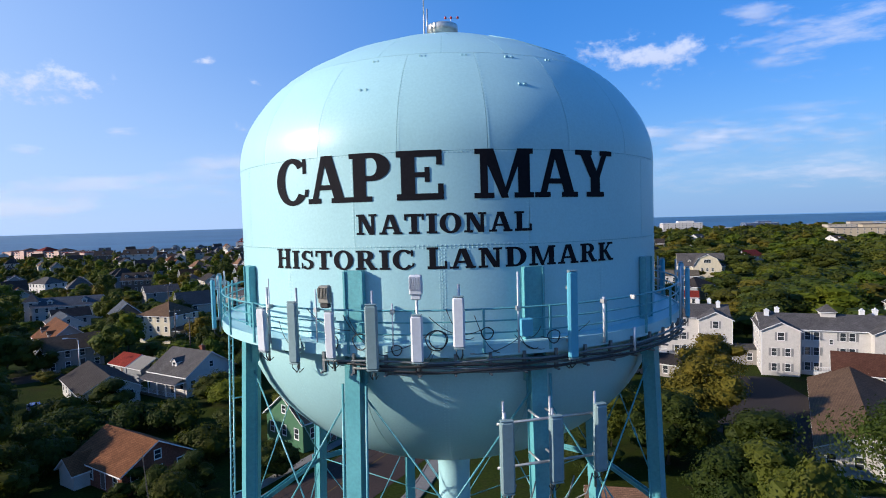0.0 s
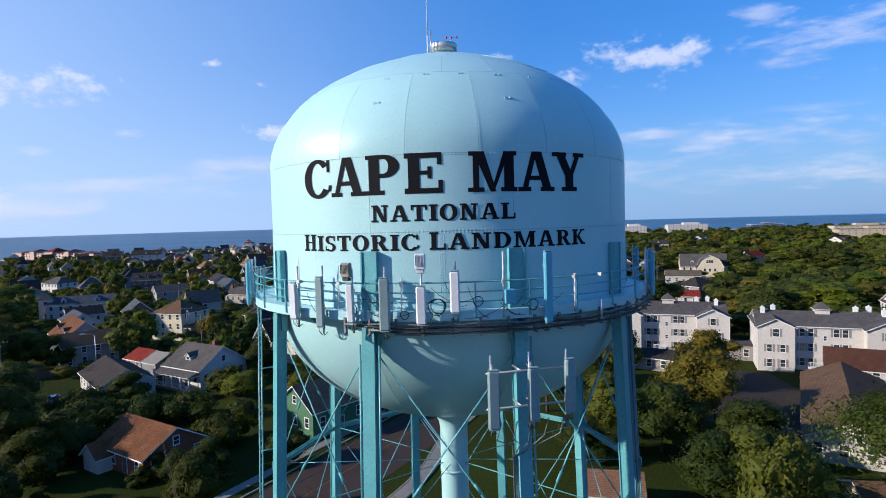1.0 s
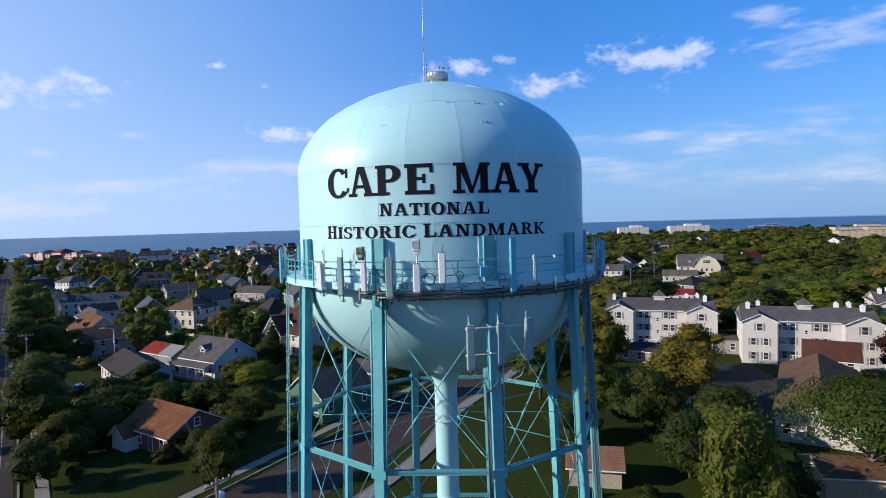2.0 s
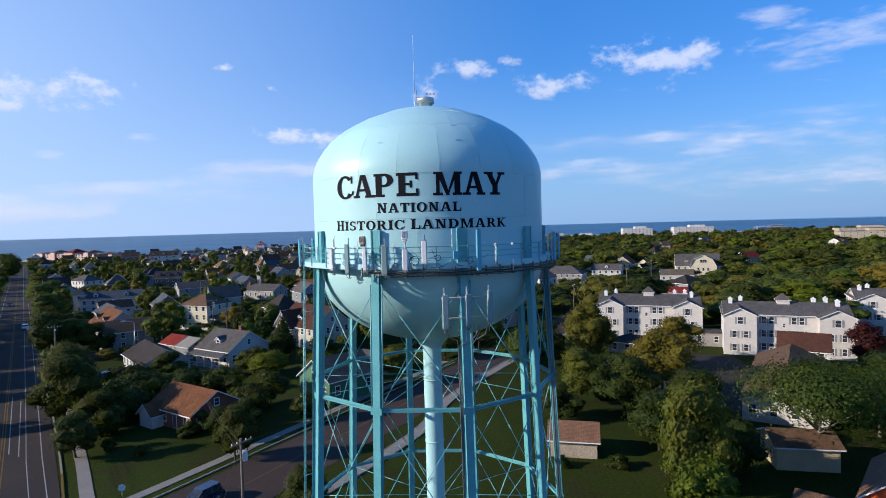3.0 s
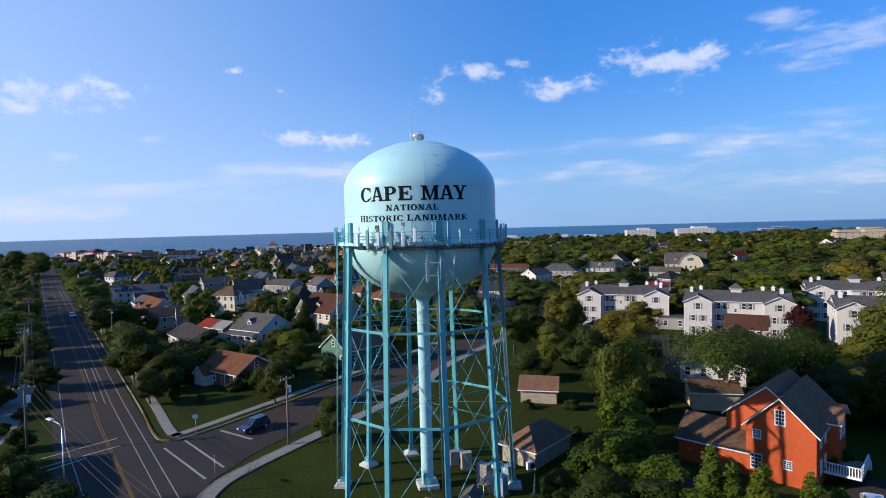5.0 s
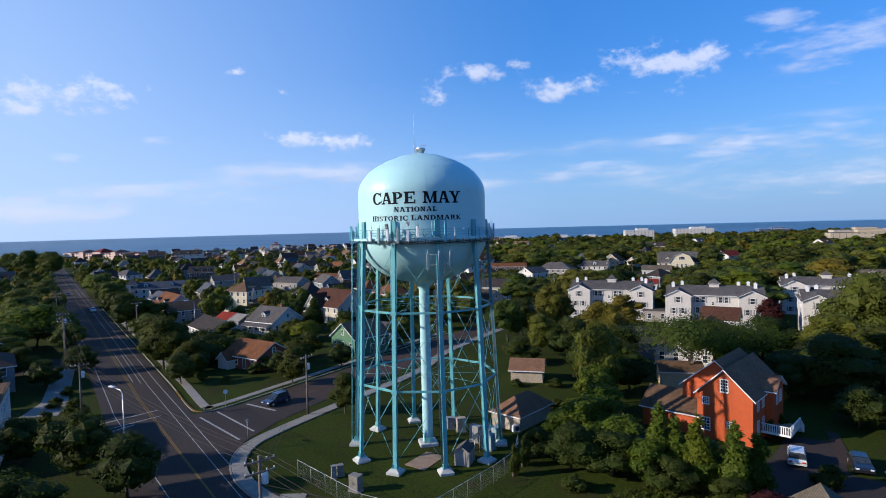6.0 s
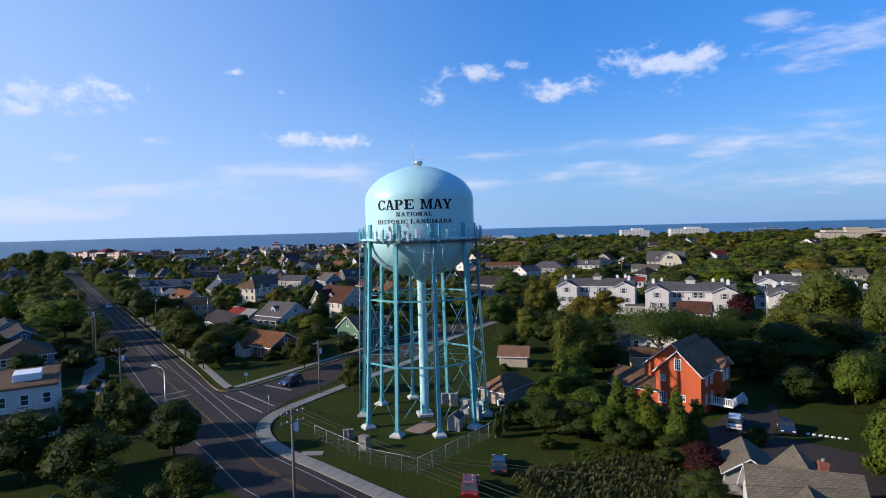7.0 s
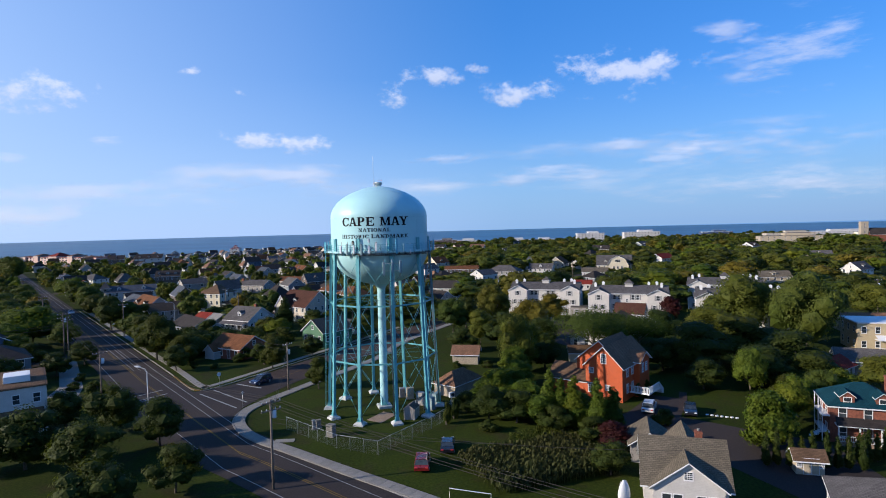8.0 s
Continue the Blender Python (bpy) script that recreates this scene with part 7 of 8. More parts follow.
for k in range(9):
    near_tree("cypress", 47.4 + 1.28 * k, -31.0 - 0.33 * k + 0.25 * math.sin(k * 2.1), 4.6 + 0.5 * math.sin(k * 1.7), 0.85, 40 * k)
for k in range(7):
    near_tree("cypress", 58.6 + 1.35 * k, -32.0 + 0.25 * k, 4.2 + 0.4 * math.sin(k * 2.3), 0.82, 55 * k)
for x, y, h, r in ((-44, 36, 1.6, 1.3), (-39, 34, 1.4, 1.2), (-35.5, 40, 1.8, 1.5), (-30, 43, 2.0, 1.4), (-55, 71, 2.4, 2.0), (-40, 82, 2.6, 2.2), (-52, 100, 2.8, 2.4), (15, 26, 1.4, 1.4), (21, 25, 1.6, 1.7), (19, 14, 1.5, 1.4), (16, -14, 1.8, 1.9), (22, -9, 2.0, 1.9), (44, -1, 2.6, 1.0), (46.2, 1.0, 2.6, 1.0),
                   (-70, 12, 2.2, 2.0), (-66, 6, 2.0, 1.8), (-75, 20, 3.0, 2.6), (-52, -12, 2.4, 2.2), (-46, -16, 2.6, 2.4), (-58, 12, 2.0, 1.6)):
    near_tree("bush", x, y, h, r, x * 37)
near_tree("dark", -72, 44, 6, 4, 0)
near_tree("dark", -118, 90, 9, 7, 10)
near_tree("broad", -128, 104, 10, 7, 100)
near_tree("dark", -138, 120, 9, 7, 200)
near_tree("broad", -150, 135, 10, 8, 280)
near_tree("dark", -120, 58, 8, 6, 15)
near_tree("broad", -135, 80, 9, 7, 60)
near_tree("dark", -56, -22, 5, 4, 80)

for x, y, h, r, k in ((-77, 24, 7, 4.2, "dark"), (-94, 38, 8, 4.6, "dark"), (-86, 62, 8, 4.4, "broad"), (-109, 88, 9, 6, "broad"), (-124, 112, 9, 5.5, "dark"), (-136, 128, 11, 6, "broad"), (-150, 148, 12, 6.5, "broad"), (-48, 41, 7, 4, "dark"), (-68, 66, 9, 5, "dark"), (-74, 74, 8, 4.5, "broad"),
                      (-82, 100, 8, 4.5, "dark"), (-88, 100, 9, 5, "broad"), (-112, 128, 9, 5, "dark"), (-131, 160, 9, 6, "broad"), (-52, 72, 6, 4, "dark"), (-37, 76, 6, 4, "dark"), (-22, 68, 6, 3.6, "broad"), (-8, 64, 7, 4, "broad"), (-42, 52, 5, 3.4, "dark"), (-28, 54, 6, 3.6, "dark"), (-19, 45, 5, 3, "dark"),
                      (2, 84, 8, 5, "dark"), (10, 92, 9, 5.5, "broad"), (22, 74, 10, 5.5, "dark"), (33, 84, 10, 5.5, "broad"), (18, 42, 6, 4, "dark"), (28, 30, 8, 5, "dark"), (33, 22, 7, 4.4, "dark"), (31, 28, 9, 4.8, "broad"), (54, 38, 9, 6, "dark"), (66, 42, 9, 6.5, "dark"), (76, 36, 10, 7, "broad"), (56, 16, 7, 5, "dark"), (74, -2, 7, 5, "dark"), (84, -6, 7, 5, "broad"), (92, -4, 8, 5, "dark"), (66, -8, 5, 3.5, "dark"), (104, 46, 12, 6, "broad"), (134, 36, 12, 8, "dark"), (100, 56, 13, 7.5, "broad"), (118, 62, 12, 7, "dark"), (136, 58, 12, 8, "broad")):
    near_tree(k, x, y, h, r, x * 11 + y, int(abs(x)) % 2)

for x, y, h, r, k in ((-276, 338, 19, 11, "great"), (-297, 346, 20, 12, "great"), (-318, 356, 18, 11, "great"), (-48.0, 41.5, 3.8, 3.4, "hedge"), (-48.5, 49, 4.6, 4.4, "hedge"), (-53, 54, 5.0, 4.6, "hedge"), (-30, 52, 4.2, 4.0, "hedge")):
    near_tree(k, x, y, h, r, x * 13, 0)

# trees between the houses and the wood beyond; the far ones are one wood
rnd = random.Random(23)
KINDS = ("wood", "wood", "wood", "wood_dark", "wood_dark", "wood_gold", "wood_bright")
places = []
fronts = np.array(FRONT)


def lid(x, y):
    """How high a tree may grow: low in the front gardens of houses."""
    ux, uy = 10 - fronts[:, 0], -90 - fronts[:, 1]
    n = np.hypot(ux, uy)
    along = ((x - fronts[:, 0]) * ux + (y - fronts[:, 1]) * uy) / n
    across = np.abs((x - fronts[:, 0]) * uy - (y - fronts[:, 1]) * ux) / n
    hit = (along > 0) & (along < fronts[:, 4] + (fronts[:, 4] > 20) * 70) & (across < fronts[:, 2] + 2)
    return float(np.min(fronts[hit, 3] * 0.36 + along[hit] * 0.07)) if hit.any() else 30.0


near_tree("broad", 150, 690, 17, 9, 30)
room = np.zeros((len(TAKEN) + 9000, 3))
room[:len(TAKEN)] = TAKEN
used = len(TAKEN)
for k in range(9000):
    y = 92 + 900 * rnd.random() ** 1.5
    x = rnd.uniform(-0.8, 0.85) * (y + 105)
    wooded = x > 8 + 0.04 * y
    if y > shore_y(x) - 85 or np.any((room[:used, 0] - x) ** 2 + (room[:used, 1] - y) ** 2 < (room[:used, 2] + (2.0 if wooded else 2.2)) ** 2) or road_gap(x, y) < (8.5 if y < 260 else 7.0):
        continue
    if not wooded and rnd.random() < 0.05 + 0.3 * (y > 420):
        continue
    big = rnd.choice((0.6, 0.8, 1.0, 1.1, 1.25)) * rnd.uniform(0.85, 1.1) if wooded else rnd.uniform(0.5, 1.0)
    if y > 550:
        big *= 0.8
    rad = (7.8 if wooded else 5.0) * big
    tall = (9.6 if wooded else 10.5) * big * rnd.uniform(0.85, 1.15)
    if tall > lid(x, y):
        tall = lid(x, y) * rnd.uniform(0.7, 1.0)
        rad = min(rad, tall * 0.9)
        if tall < 1.6:
            continue
    places.append((x, y, tall, rad * rnd.uniform(0.85, 1.15), rnd.choice(KINDS), rnd.uniform(0, 360), rnd.randrange(3)))
    room[used] = (x, y, rad * (0.85 if wooded else 0.85))
    used += 1
places.sort(key=lambda q: q[0] ** 2 + (q[1] + 60) ** 2)
for x, y, hh, rr, key, turn, var in places[:215]:
    tree(key, x, y, hh, rr, turn, var)
sheets, bent, slots = [], [], []
FAR_LEAF = ["leaf", "leaf_dark", "leaf_gold", "leaf_bright"]
protos = []
for s in range(16):
    me, cen = leaves(900 + s, 12, 6, 4.2 if s % 8 < 4 else 1.0, *((290, 0.66, 26) if s < 8 else (60, 1.7, 12)), hearts=10 if s < 8 else 5)
    co, nv = np.zeros(len(me.vertices) * 3), np.zeros(len(me.vertices) * 3)
    me.vertices.foreach_get("co", co)
    me.attributes["custom_normal"].data.foreach_get("vector", nv)
    fi = np.zeros(len(me.polygons) * 3, dtype=np.int32)
    me.polygons.foreach_get("vertices", fi)
    protos.append((co.reshape(-1, 3)[fi], nv.reshape(-1, 3)[fi]))
    bpy.data.meshes.remove(me)
for i, (x, y, hh, rr, key, turn, var) in enumerate(places[215:]):
    v, nv = protos[i % 4 + (0 if x > 8 + 0.04 * y else 4) + (8 if x * x + (y + 90) ** 2 > 520 ** 2 else 0)]
    v = v * np.array([rr / 6, rr / 6, hh / 12])
    c, s = math.cos(radians(turn)), math.sin(radians(turn))
    sheets.append(np.stack([v[:, 0] * c - v[:, 1] * s + x, v[:, 0] * s + v[:, 1] * c + y, v[:, 2]], 1))
    bent.append(np.stack([nv[:, 0] * c - nv[:, 1] * s, nv[:, 0] * s + nv[:, 1] * c, nv[:, 2]], 1))
    slots.append(np.full(len(v) // 3, {"wood": 0, "wood_dark": 1, "wood_gold": 2, "wood_bright": 3}[key]))
if sheets:
    v = np.concatenate(sheets)
    me = bpy.data.meshes.new("woods")
    me.from_pydata(v.tolist(), [], np.arange(len(v)).reshape(-1, 3).tolist())
    for k in FAR_LEAF:
        me.materials.append(M[k])
    me.polygons.foreach_set("material_index", np.concatenate(slots).astype(np.int32))
    bend_normals(me, np.concatenate(bent))
    tagged(part("woods", me, None), "far mixed green woods between the houses and sea", "woods", kind="stuff")


# ---- poles and wires ----
def utility_pole(x, y, h, turn, label, can=False, arms=1, lamp=False):
    t = thing("utility_pole", label, "utility pole", "utility poles", pose(x, y, 0, 0, 0, turn))
    g = Geo()
    g.tube([(0, 0, -0.3), (0, 0, h)], 0.17, 10, r1=0.11)
    part("pole", g, M["wood_pole"], t)
    for k in range(arms):
        z = h - 0.4 - 0.9 * k
        g = Geo()
        g.box((-1.25, -0.16, z - 0.07), (1.25, -0.05, z + 0.07))
        arm = part("crossarm", g, M["wood_pole"], t)
        for u in (-1.15, -0.55, 0.55, 1.15):
            g = Geo()
            g.lathe([(0.03, z + 0.07), (0.06, z + 0.13), (0.045, z + 0.17), (0.06, z + 0.22), (0.0, z + 0.27)], 8, centre=(u, -0.1))
            part("insulator", g, M["ant_white"], arm)
    if can:
        g = Geo()
        g.lathe([(0.0, h - 2.3), (0.24, h - 2.3), (0.26, h - 2.2), (0.26, h - 1.45), (0.22, h - 1.35), (0.0, h - 1.32)], 14, centre=(0.42, 0))
        part("transformer", g, M["ant_white"], t, "pale grey transformer can")
    if lamp:
        g = Geo()
        g.tube([(0, 0, h - 1.2), (0, -0.9, h - 0.75), (0, -1.9, h - 0.7)], 0.035, 6)
        arm = part("lamp_arm", g, M["steel"], t)
        g = Geo()
        g.bevel_box((-0.14, -2.5, h - 0.8), (0.14, -1.8, h - 0.64), 0.04)
        part("lamp_head", g, M["ant_white"], arm)
    return t


POLES = [(-18.6, 13.2, 9.2, 60, True, 1, False), (-12.0, -30.0, 10.7, 40, True, 2, False), (-82.8, 55.2, 11.0, 36, True, 2, False), (-77.5, 47.5, 10.6, 36, False, 1, False), (-80.5, 82.0, 10.0, 36, False, 1, True), (-52.5, 12.5, 9.0, 36, True, 1, False),
         (-116, 103, 11, 36, False, 2, False), (-150, 152, 11, 36, True, 2, False), (-183, 200, 11, 36, False, 2, False), (-62, 121, 10, 30, True, 1, True), (-55, 112, 9.5, 30, False, 1, False), (-92, 188, 10, 30, False, 1, False), (-20, 150, 10, 60, False, 1, False), (40, 125, 11, 60, True, 1, False), (47, 140, 10.5, 60, False, 1, False), (95, 212, 11, 60, False, 1, True), (73, 178, 11, 60, False, 1, False), (150, 72, 11, 0, True, 1, False)]
for x, y, h, turn, can, arms, lamp_on in POLES:
    utility_pole(x, y, h, turn, "weathered wooden utility pole with crossarm%s" % (" and transformer" if can else " and street lamp" if lamp_on else " and insulators"), can, arms, lamp_on)


def wire(a, b, sag, r=0.02):
    a, b = Vector(a), Vector(b)
    pts = [a.lerp(b, f) - Vector((0, 0, sag * 4 * f * (1 - f))) for f in np.linspace(0, 1, 13)]
    g = Geo()
    g.tube(pts, r, 4, cap=False)
    return tagged(part("power_line", g, M["wire"]), "thin sagging power line between poles", "power line", "power lines")


for off in (-1.1, -0.5, 0.5, 1.1):
    wire((-12 + off * 0.7, -30 + off * 0.6, 10.5), (-52.5 + off * 0.8, 12.5 + off * 0.5, 8.8), 0.9)
    wire((-52.5 + off * 0.8, 12.5 + off * 0.5, 8.8), (-82.8 + off * 0.8, 55.2 + off * 0.5, 10.8), 0.7)
    wire((-82.8 + off * 0.8, 55.2 + off * 0.5, 10.8), (-116 + off * 0.8, 103 + off * 0.5, 10.8), 0.8)
    wire((-116 + off * 0.8, 103 + off * 0.5, 10.8), (-150 + off * 0.8, 152 + off * 0.5, 10.8), 0.8)
    wire((-12 + off * 0.7, -30 + off * 0.6, 10.5), (34 + off * 0.7, -72 + off * 0.6, 10.5), 1.0)
for z in (8.2, 7.4):
    wire((-12, -30, z + 1.2), (-18.6, 13.2, z), 0.7)
    wire((-18.6, 13.2, z + 0.5), (-33.5, 42.5, z - 3), 0.4)
    wire((-18.6, 13.2, z + 0.5), (12, 62, z + 0.4), 0.7)
    wire((-82.8, 55.2, z), (-118, 40, z), 0.8, 0.035)
wire((-12, -30, 8.5), (35, -40, 6.0), 1.0)
wire((-12, -30, 8.0), (15, -38, 7.0), 0.6)


def street_lamp(x, y, h, turn, label):
    t = thing("street_lamp", label, "street lamp", "street lamps", pose(x, y, 0, 0, 0, turn))
    g = Geo()
    g.tube([(0, 0, 0), (0, 0, h - 0.6)], 0.09, 8, r1=0.06)
    part("pole", g, M["steel"], t)
    g = Geo()
    g.tube([(0, 0, h - 0.7), (0.4, 0, h - 0.2), (2.2, 0, h)], 0.04, 6)
    part("arm", g, M["steel"], t)
    g = Geo()
    g.bevel_box((1.7, -0.2, h - 0.06), (2.7, 0.2, h + 0.12), 0.05)
    part("lamp_head", g, M["ant_white"], t)


street_lamp(-37.5, -3.0, 9.0, 150, "grey steel street lamp with a flat white head")
street_lamp(-71, 96, 8.5, 210, "grey steel street lamp beside the main road")


def sign_post(x, y, h, mat, label, r=0.38, sides=8):
    t = thing("road_sign", label, "road sign", "", pose(x, y, 0, 0, 0, 25))
    g = Geo()
    g.tube([(0, 0, 0), (0, 0, h)], 0.035, 6)
    part("post", g, M["steel"], t)
    g = Geo()
    g.tube([(0, -0.05, h - r), (0, -0.08, h - r)], r, sides)
    part("plate", g, M[mat], t)


sign_post(-33.2, 18.9, 2.7, "ant_white", "octagonal road sign seen from its pale back")
sign_post(-24.4, 3.2, 2.9, "steel", "slim sign post at the sidewalk corner", 0.22, 4)
sign_post(-88.5, 92.5, 2.6, "ant_white", "small white road sign on a post")


# ---- vehicles ----
PAINT = {}


def car(x, y, turn, colour, label, kind="suv"):
    """A parked vehicle: bonnet, cabin with glass, four wheels, lamps."""
    key = str(colour)
    if key not in PAINT:
        PAINT[key] = plain("car_paint_%d" % len(PAINT), colour, 0.28, 0.2, 20, 1, 0.04, 0, 0.01, 0, 0.6)
    paint = PAINT[key]
    t = thing("car", label, "car", "", pose(x, y, 0.04, 0, 0, turn))
    ln, wd = 4.6, 0.92
    tall = 1.72 if kind == "suv" else 1.95 if kind == "van" else 1.46
    side = [(-2.3, 0.35), (-2.32, 0.75), (-2.2, 0.98), (-1.95, 1.02), (1.0, 1.0), (2.05, 0.86), (2.28, 0.68), (2.3, 0.35)]
    g = Geo()
    for s in (-1, 1):
        q = [(px, s * (wd - 0.05 * (pz > 0.9)), pz) for px, pz in side]
        g.poly(q if s < 0 else q[::-1])
    for (ax, az), (bx, bz) in zip(side, side[1:] + side[:1]):
        g.quad((ax, -wd + 0.05 * (az > 0.9), az), (ax, wd - 0.05 * (az > 0.9), az), (bx, wd - 0.05 * (bz > 0.9), bz), (bx, -wd + 0.05 * (bz > 0.9), bz))
    body = part("body", g, paint, t)
    back, fr = (-2.1, 0.25) if kind != "sedan" else (-1.5, 0.3)
    base = [(-2.1 if kind != "sedan" else -1.75, 1.0), (1.15, 1.0)]
    g = Geo()
    low = [(base[0][0], -wd + 0.06), (base[1][0], -wd + 0.06), (base[1][0], wd - 0.06), (base[0][0], wd - 0.06)]
    up = [(back + 0.15, -wd + 0.22), (fr, -wd + 0.22), (fr, wd - 0.22), (back + 0.15, wd - 0.22)]
    for i in range(4):
        j = (i + 1) % 4
        g.quad((*low[i], 1.0), (*low[j], 1.0), (*up[j], tall - 0.06), (*up[i], tall - 0.06))
    part("glasshouse", g, M["glass"], t)
    g = Geo()
    g.bevel_box((back + 0.1, -wd + 0.2, tall - 0.08), (fr + 0.05, wd - 0.2, tall), 0.03)
    part("roof_panel", g, paint, t)
    for px in (back + 0.2, -0.75, fr + 0.3):
        for s in (-1, 1):
            g = Geo()
            g.tube([(px, s * (wd - 0.05), 1.0), (px - (0.25 if px > 0.2 else 0.05), s * (wd - 0.21), tall - 0.05)], 0.045, 5)
            part("pillar", g, paint, t)
    for px in (-1.42, 1.42):
        for s in (-1, 1):
            g = Geo()
            g.tube([(px, s * (wd - 0.2), 0.33), (px, s * (wd + 0.02), 0.33)], 0.34, 16)
            wheel = part("wheel", g, M["cable"], t)
            g = Geo()
            g.tube([(px, s * (wd + 0.02), 0.33), (px, s * (wd + 0.035), 0.33)], 0.2, 12)
            part("rim", g, M["steel"], wheel)
    for px, mat, nm in ((2.26, "ant_white", "headlight"), (-2.33, "red", "tail_light")):
        for s in (-1, 1):
            g = Geo()
            g.bevel_box((px - 0.06, s * 0.66 - 0.18, 0.66), (px + 0.06, s * 0.66 + 0.18, 0.82), 0.02)
            part(nm, g, M[mat], t)
    return t


car(-25.2, 19.4, 239, (0.01, 0.016, 0.045), "dark blue car on the side road near the junction")
car(5.6, -25.6, 85, (0.17, 0.010, 0.012), "red car with a pale roof parked on the grass")
car(9.2, -20.2, 84, (0.012, 0.013, 0.018), "black car parked on the grass", "sedan")
car(42.6, -8.2, 60, (0.50, 0.51, 0.53), "white car parked beside the red house")
car(48.2, -10.6, 245, (0.012, 0.012, 0.014), "black car parked on the drive", "sedan")
car(-66.5, 75.0, 130, (0.01, 0.05, 0.30), "bright blue car parked beside the white bungalow", "sedan")
car(-57.0, 106.0, 50, (0.55, 0.55, 0.56), "white car parked in a yard behind houses")
car(-61.0, 107.5, 50, (0.3, 0.31, 0.33), "silver car parked in a yard behind houses", "sedan")
car(-128, 141, 305, (0.5, 0.5, 0.52), "white car on the main road", "sedan")
car(-176, 201, 305, (0.02, 0.02, 0.03), "dark car on the main road", "sedan")
car(53, 142, 62, (0.5, 0.5, 0.52), "white car on the street beyond the apartments", "sedan")
car(60, 156, 62, (0.1, 0.1, 0.12), "dark grey car on the street beyond the apartments")

# ---- the tower lot ----
hut = thing("tool_shed", "small grey tool shed with a gabled roof", "shed", "", pose(4.5, -6.1, 0, 0, 0, -19))
block(hut, 2.4, 1.8, 1.75, 0.6, "gable", "w_grey", "r_grey", pose(0, 0, 0, 0, 0, 90), "w_grey", 0.1)
g = Geo()
g.box((-0.45, -1.25, 0.1), (0.45, -1.2, 1.7))
part("door", g, M["w_grey"], hut)


def cabinet(x, y, turn, w, d, h, mat, label):
    t = thing("equipment_cabinet", label, "cabinet", "", pose(x, y, 0, 0, 0, turn))
    g = Geo()
    g.box((-w / 2 - 0.1, -d / 2 - 0.1, 0), (w / 2 + 0.1, d / 2 + 0.1, 0.12))
    part("plinth", g, M["concrete"], t)
    g = Geo()
    g.bevel_box((-w / 2, -d / 2, 0.12), (w / 2, d / 2, h), 0.03)
    part("body", g, M[mat], t)
    for s in (-1, 1):
        g = Geo()
        g.box((s * w / 4 - w / 4 + 0.03, -d / 2 - 0.02, 0.2), (s * w / 4 + w / 4 - 0.03, -d / 2, h - 0.08))
        k = part("door", g, M[mat], t)
        g = Geo()
        g.box((s * 0.06 - 0.015, -d / 2 - 0.05, h * 0.5), (s * 0.06 + 0.015, -d / 2 - 0.02, h * 0.5 + 0.15))
        part("handle", g, M["steel"], k)
    g = Geo()
    g.box((-w / 2 - 0.03, -d / 2 - 0.04, h), (w / 2 + 0.03, d / 2 + 0.03, h + 0.05))
    part("lid", g, M[mat], t)


cabinet(-7.4, -12.9, -30, 1.2, 0.9, 1.7, "concrete", "weathered grey utility cabinet on a concrete plinth by the fence")
cabinet(-9.8, -8.9, 20, 0.7, 0.6, 1.2, "concrete", "small grey meter cabinet on the grass")
cabinet(-10.4, -9.6, 20, 0.5, 0.5, 1.4, "shade_grey", "slim grey meter post on the grass")
cabinet(7.6, -2.2, -40, 1.6, 0.9, 2.0, "ant_grey", "grey telecom cabinet beside a tower leg")
cabinet(6.2, 0.6, -40, 1.4, 0.9, 2.1, "shade_grey", "grey telecom cabinet beside a tower leg")
cabinet(8.9, 0.4, 50, 1.4, 0.8, 1.9, "ant_grey", "grey telecom cabinet beside a tower leg")
cabinet(4.4, 4.4, 10, 1.2, 0.8, 1.9, "stone_tan", "tan telecom cabinet behind the riser")
cabinet(3.0, 5.6, 10, 1.0, 0.8, 1.6, "shade_grey", "grey telecom cabinet behind the riser")
tray = thing("cable_bridge", "galvanised cable bridge on posts leading to the tower leg", "cable bridge", "", pose(6.6, -3.4, 0, 0, 0, 62))
for y in (-0.3, 0.3):
    g = Geo()
    g.box((-2.6, y - 0.03, 2.5), (3.2, y + 0.03, 2.6))
    part("side_rail", g, M["steel"], tray)
for i in range(15):
    g = Geo()
    g.box((-2.5 + 0.4 * i, -0.3, 2.53), (-2.45 + 0.4 * i, 0.3, 2.57))
    part("rung", g, M["steel"], tray)
for x in (-2.4, 0.3, 3.0):
    for y in (-0.3, 0.3):
        g = Geo()
        g.tube([(x, y, 0), (x, y, 2.5)], 0.04, 6)
        part("post", g, M["steel"], tray)
for i in range(6):
    g = Geo()
    g.tube([(-2.6, -0.25 + 0.1 * i, 2.63), (0, -0.25 + 0.1 * i, 2.62), (3.0, -0.25 + 0.1 * i, 2.63), (3.3, -0.2 + 0.08 * i, 2.2)], 0.03, 5)
    part("feeder", g, M["cable"] if i % 2 else M["conduit"], tray)

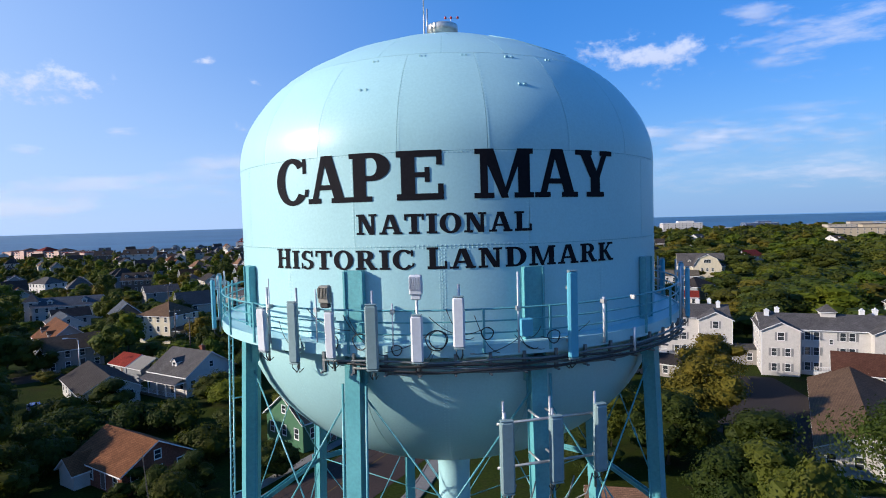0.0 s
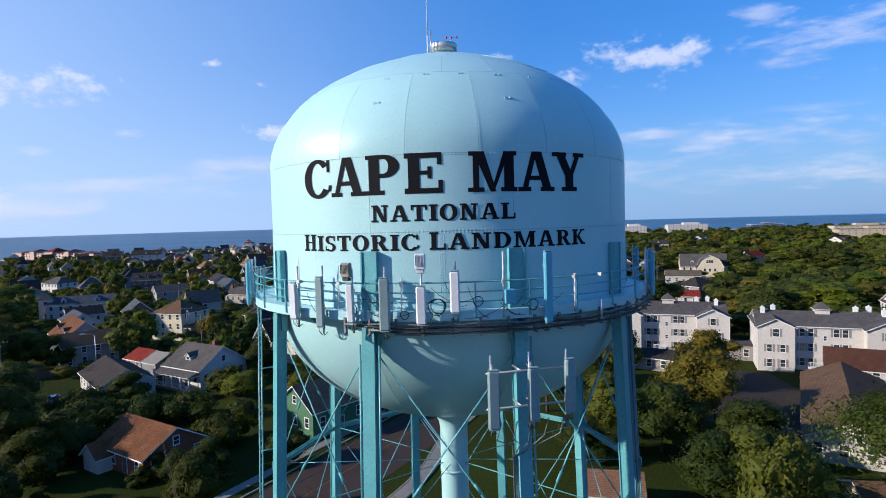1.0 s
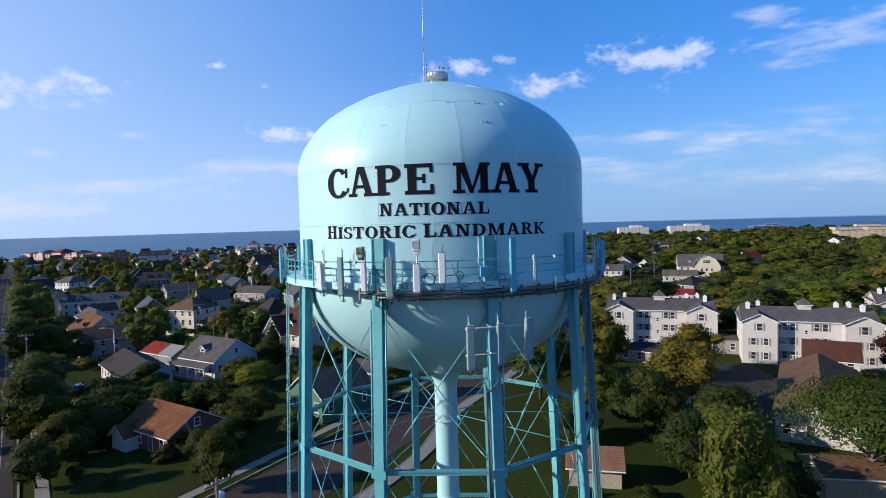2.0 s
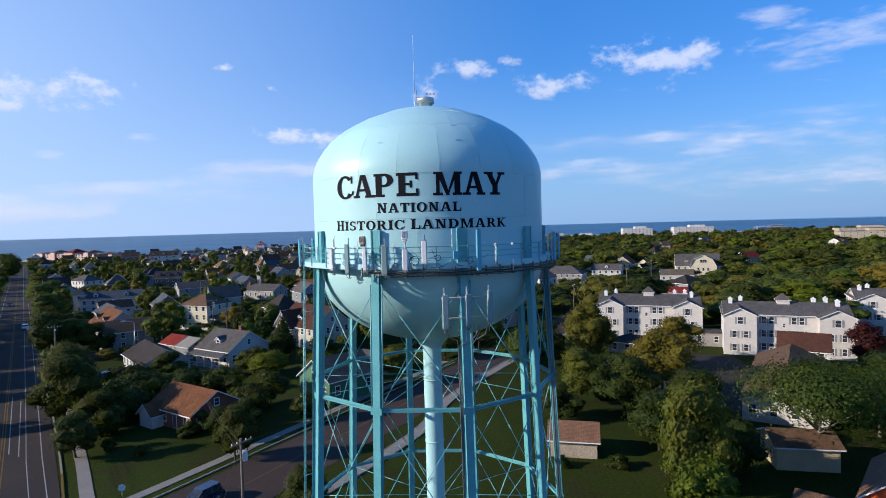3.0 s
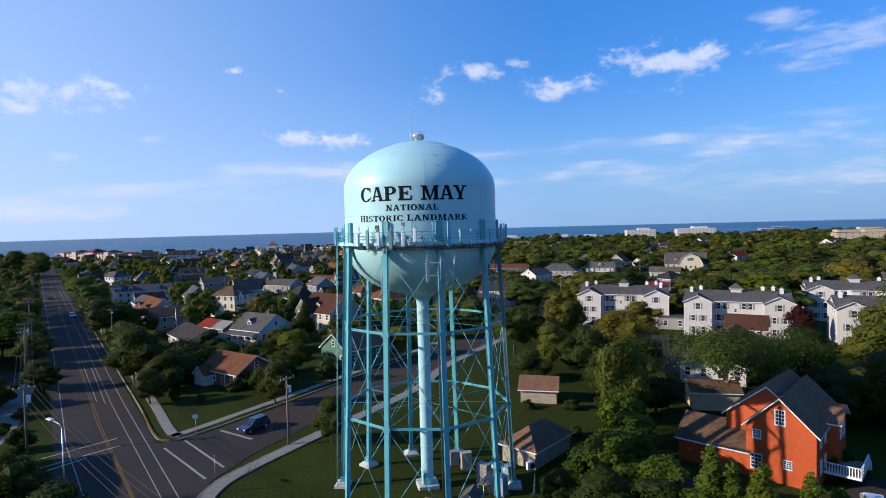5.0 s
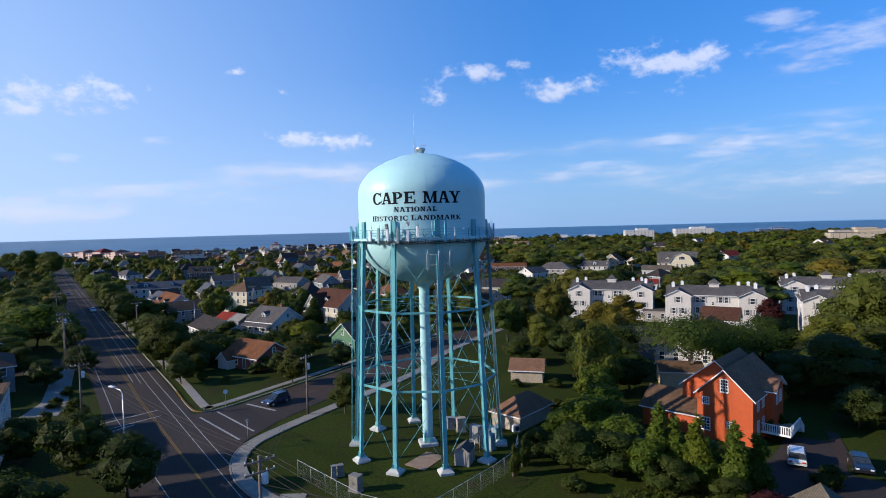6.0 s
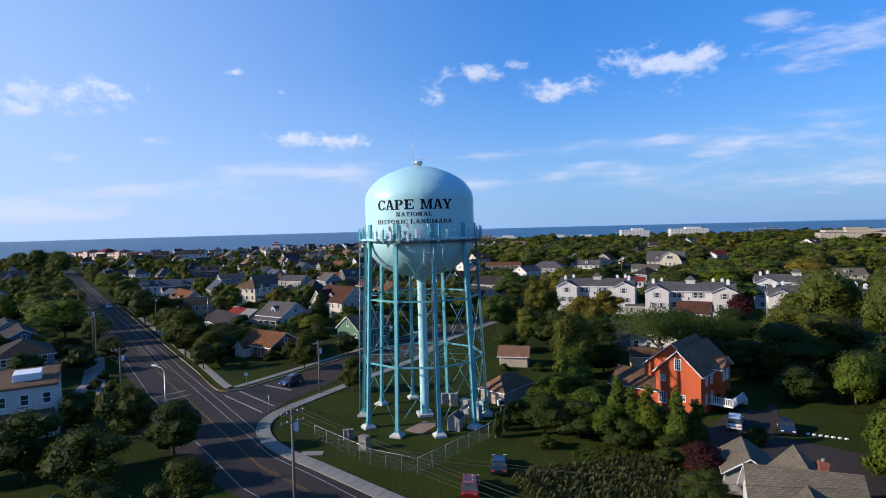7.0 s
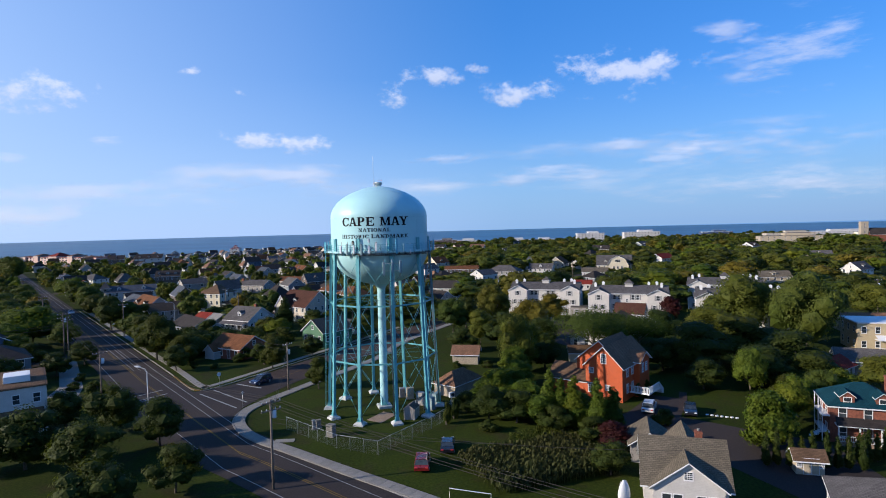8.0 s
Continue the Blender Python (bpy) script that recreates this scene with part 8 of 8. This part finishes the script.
FENCE = [(-14.6, -9.0), (-10.6, -13.2), (-6.0, -18.0), (-0.2, -21.2), (3.0, -17.3), (7.4, -12.0), (10.2, -8.0), (11.4, -2.0)]
fence = thing("chain_link_fence", "galvanised chain-link fence round the tower lot", "fence")
wires_g = Geo()
for (x0, y0), (x1, y1) in zip(FENCE, FENCE[1:]):
    a, b = Vector((x0, y0, 0)), Vector((x1, y1, 0))
    ln = (b - a).length
    n = max(1, round(ln / 2.6))
    for i in range(n):
        g = Geo()
        p = a.lerp(b, i / n)
        g.tube([p, p + Vector((0, 0, 2.0))], 0.035, 6)
        part("fence_post", g, M["conduit"], fence)
    g = Geo()
    g.tube([a + Vector((0, 0, 1.95)), b + Vector((0, 0, 1.95))], 0.025, 5)
    part("top_rail", g, M["steel"], fence)
    m = int(ln / 0.3)
    for i in range(-6, m):
        for s in (0, 1):
            f0, f1 = (i + (0 if s == 0 else 6)) / m, (i + (6 if s == 0 else 0)) / m
            z0, z1 = 0.08, 1.93
            if f0 < 0:
                z0, f0 = z0 + (z1 - z0) * (-f0) / (f1 - f0), 0
            if f1 < 0:
                z1, f1 = z1 + (z0 - z1) * (-f1) / (f0 - f1), 0
            if f0 > 1:
                z0, f0 = z0 + (z1 - z0) * (f0 - 1) / (f0 - f1), 1
            if f1 > 1:
                z1, f1 = z1 + (z0 - z1) * (f1 - 1) / (f1 - f0), 1
            wires_g.tube([a.lerp(b, f0) + Vector((0, 0, z0)), a.lerp(b, f1) + Vector((0, 0, z1))], 0.0045, 3, cap=False)
tagged(part("chain_link", wires_g, M["conduit"], fence), kind="stuff")
g = Geo()
for i in range(7):
    t = i / 6
    g.bevel_box((50.2 + 3.6 * t - 0.22, -11.9 - 2.1 * t - 0.15, 0), (50.2 + 3.6 * t + 0.22, -11.9 - 2.1 * t + 0.15, 0.22), 0.05)
tagged(part("edging_stones", g, M["white"]), "row of white-painted edging stones along the drive", "stones", kind="stuff")
gate = thing("pipe_frame", "white pipe frame standing in the grass", "pipe frame", "", pose(10.5, -35.6, 0, 0, 0, -24))
g = Geo()
g.tube([(-2.4, 0, 0), (-2.4, 0, 1.1), (2.4, 0, 1.1), (2.4, 0, 0)], 0.05, 8)
part("bar", g, M["white"], gate)
boat = thing("dinghy", "white dinghy leaning upright beside the house", "boat", "", pose(26.4, -38.8, 0, 0, 0, 15))
g = Geo()
rows_b = []
for i in range(9):
    f = i / 8
    wdt = 0.75 * math.sin(math.pi * (0.12 + 0.86 * f)) ** 0.6
    ring = [(wdt * math.cos(a), -0.35 - 0.45 * math.sin(math.pi * (0.1 + 0.8 * f)) * math.sin(a), 0.1 + 2.9 * f) for a in np.linspace(0, math.pi, 9)]
    rows_b.append(len(g.v))
    g.v += ring
for a, b in zip(rows_b, rows_b[1:]):
    for c in range(8):
        g.face((a + c, a + c + 1, b + c + 1, b + c), 0, True)
    g.face((a, b, b + 8, a + 8))
part("hull", g, M["white"], boat)
g = Geo()
g.tube([(-0.7, -0.33, 0.4), (-0.75, -0.33, 1.6), (-0.35, -0.33, 2.9)], 0.035, 6)
g.tube([(0.7, -0.33, 0.4), (0.75, -0.33, 1.6), (0.35, -0.33, 2.9)], 0.035, 6)
part("gunwale", g, M["shade_grey"], boat)

# ---- the maize plot and the kitchen garden ----
q = np.random.default_rng(8)


def plants(name, label, corner, along, across, rows, per, h, size, leaf, count):
    """Rows of plants, each a tuft of long bent leaves."""
    v, f = [], []
    for r in range(rows):
        for k in range(per):
            u, w = (k + q.uniform(-0.3, 0.3)) / per, (r + 0.5 + q.uniform(-0.12, 0.12)) / rows
            x, y = corner[0] + along[0] * u + across[0] * w, corner[1] + along[1] * u + across[1] * w
            hh = h * q.uniform(0.75, 1.15)
            for _ in range(count):
                a, z0 = q.uniform(0, 6.28), hh * q.uniform(0.25, 0.8)
                dx, dy, wd = math.cos(a), math.sin(a), size * 0.13
                i = len(v)
                v += [(x - dy * wd, y + dx * wd, z0), (x + dy * wd, y - dx * wd, z0), (x + dx * size * 0.5 + dy * wd, y + dy * size * 0.5 - dx * wd, z0 + hh * 0.2), (x + dx * size * 0.5 - dy * wd, y + dy * size * 0.5 + dx * wd, z0 + hh * 0.2), (x + dx * size, y + dy * size, z0 - hh * 0.05)]
                f += [(i, i + 1, i + 2, i + 3), (i + 3, i + 2, i + 4)]
            i = len(v)
            v += [(x - 0.03, y, 0), (x + 0.03, y, 0), (x + 0.02, y, hh), (x - 0.02, y, hh)]
            f += [(i, i + 1, i + 2, i + 3)]
    me = bpy.data.meshes.new(name)
    me.from_pydata(v, [], f)
    me.materials.append(M[leaf])
    return tagged(part(name, me, None), label, "crop", kind="stuff")


plants("maize", "plot of drying maize in close rows", (10.5, -24.5), (15.5, 4.2), (3.5, -10.5), 15, 40, 2.0, 0.75, "leaf_corn", 9)
plants("garden_rows", "rows of low green garden plants", (18.0, -17.0), (8.5, 4.4), (6.0, -5.5), 8, 34, 0.8, 0.4, "leaf", 8)
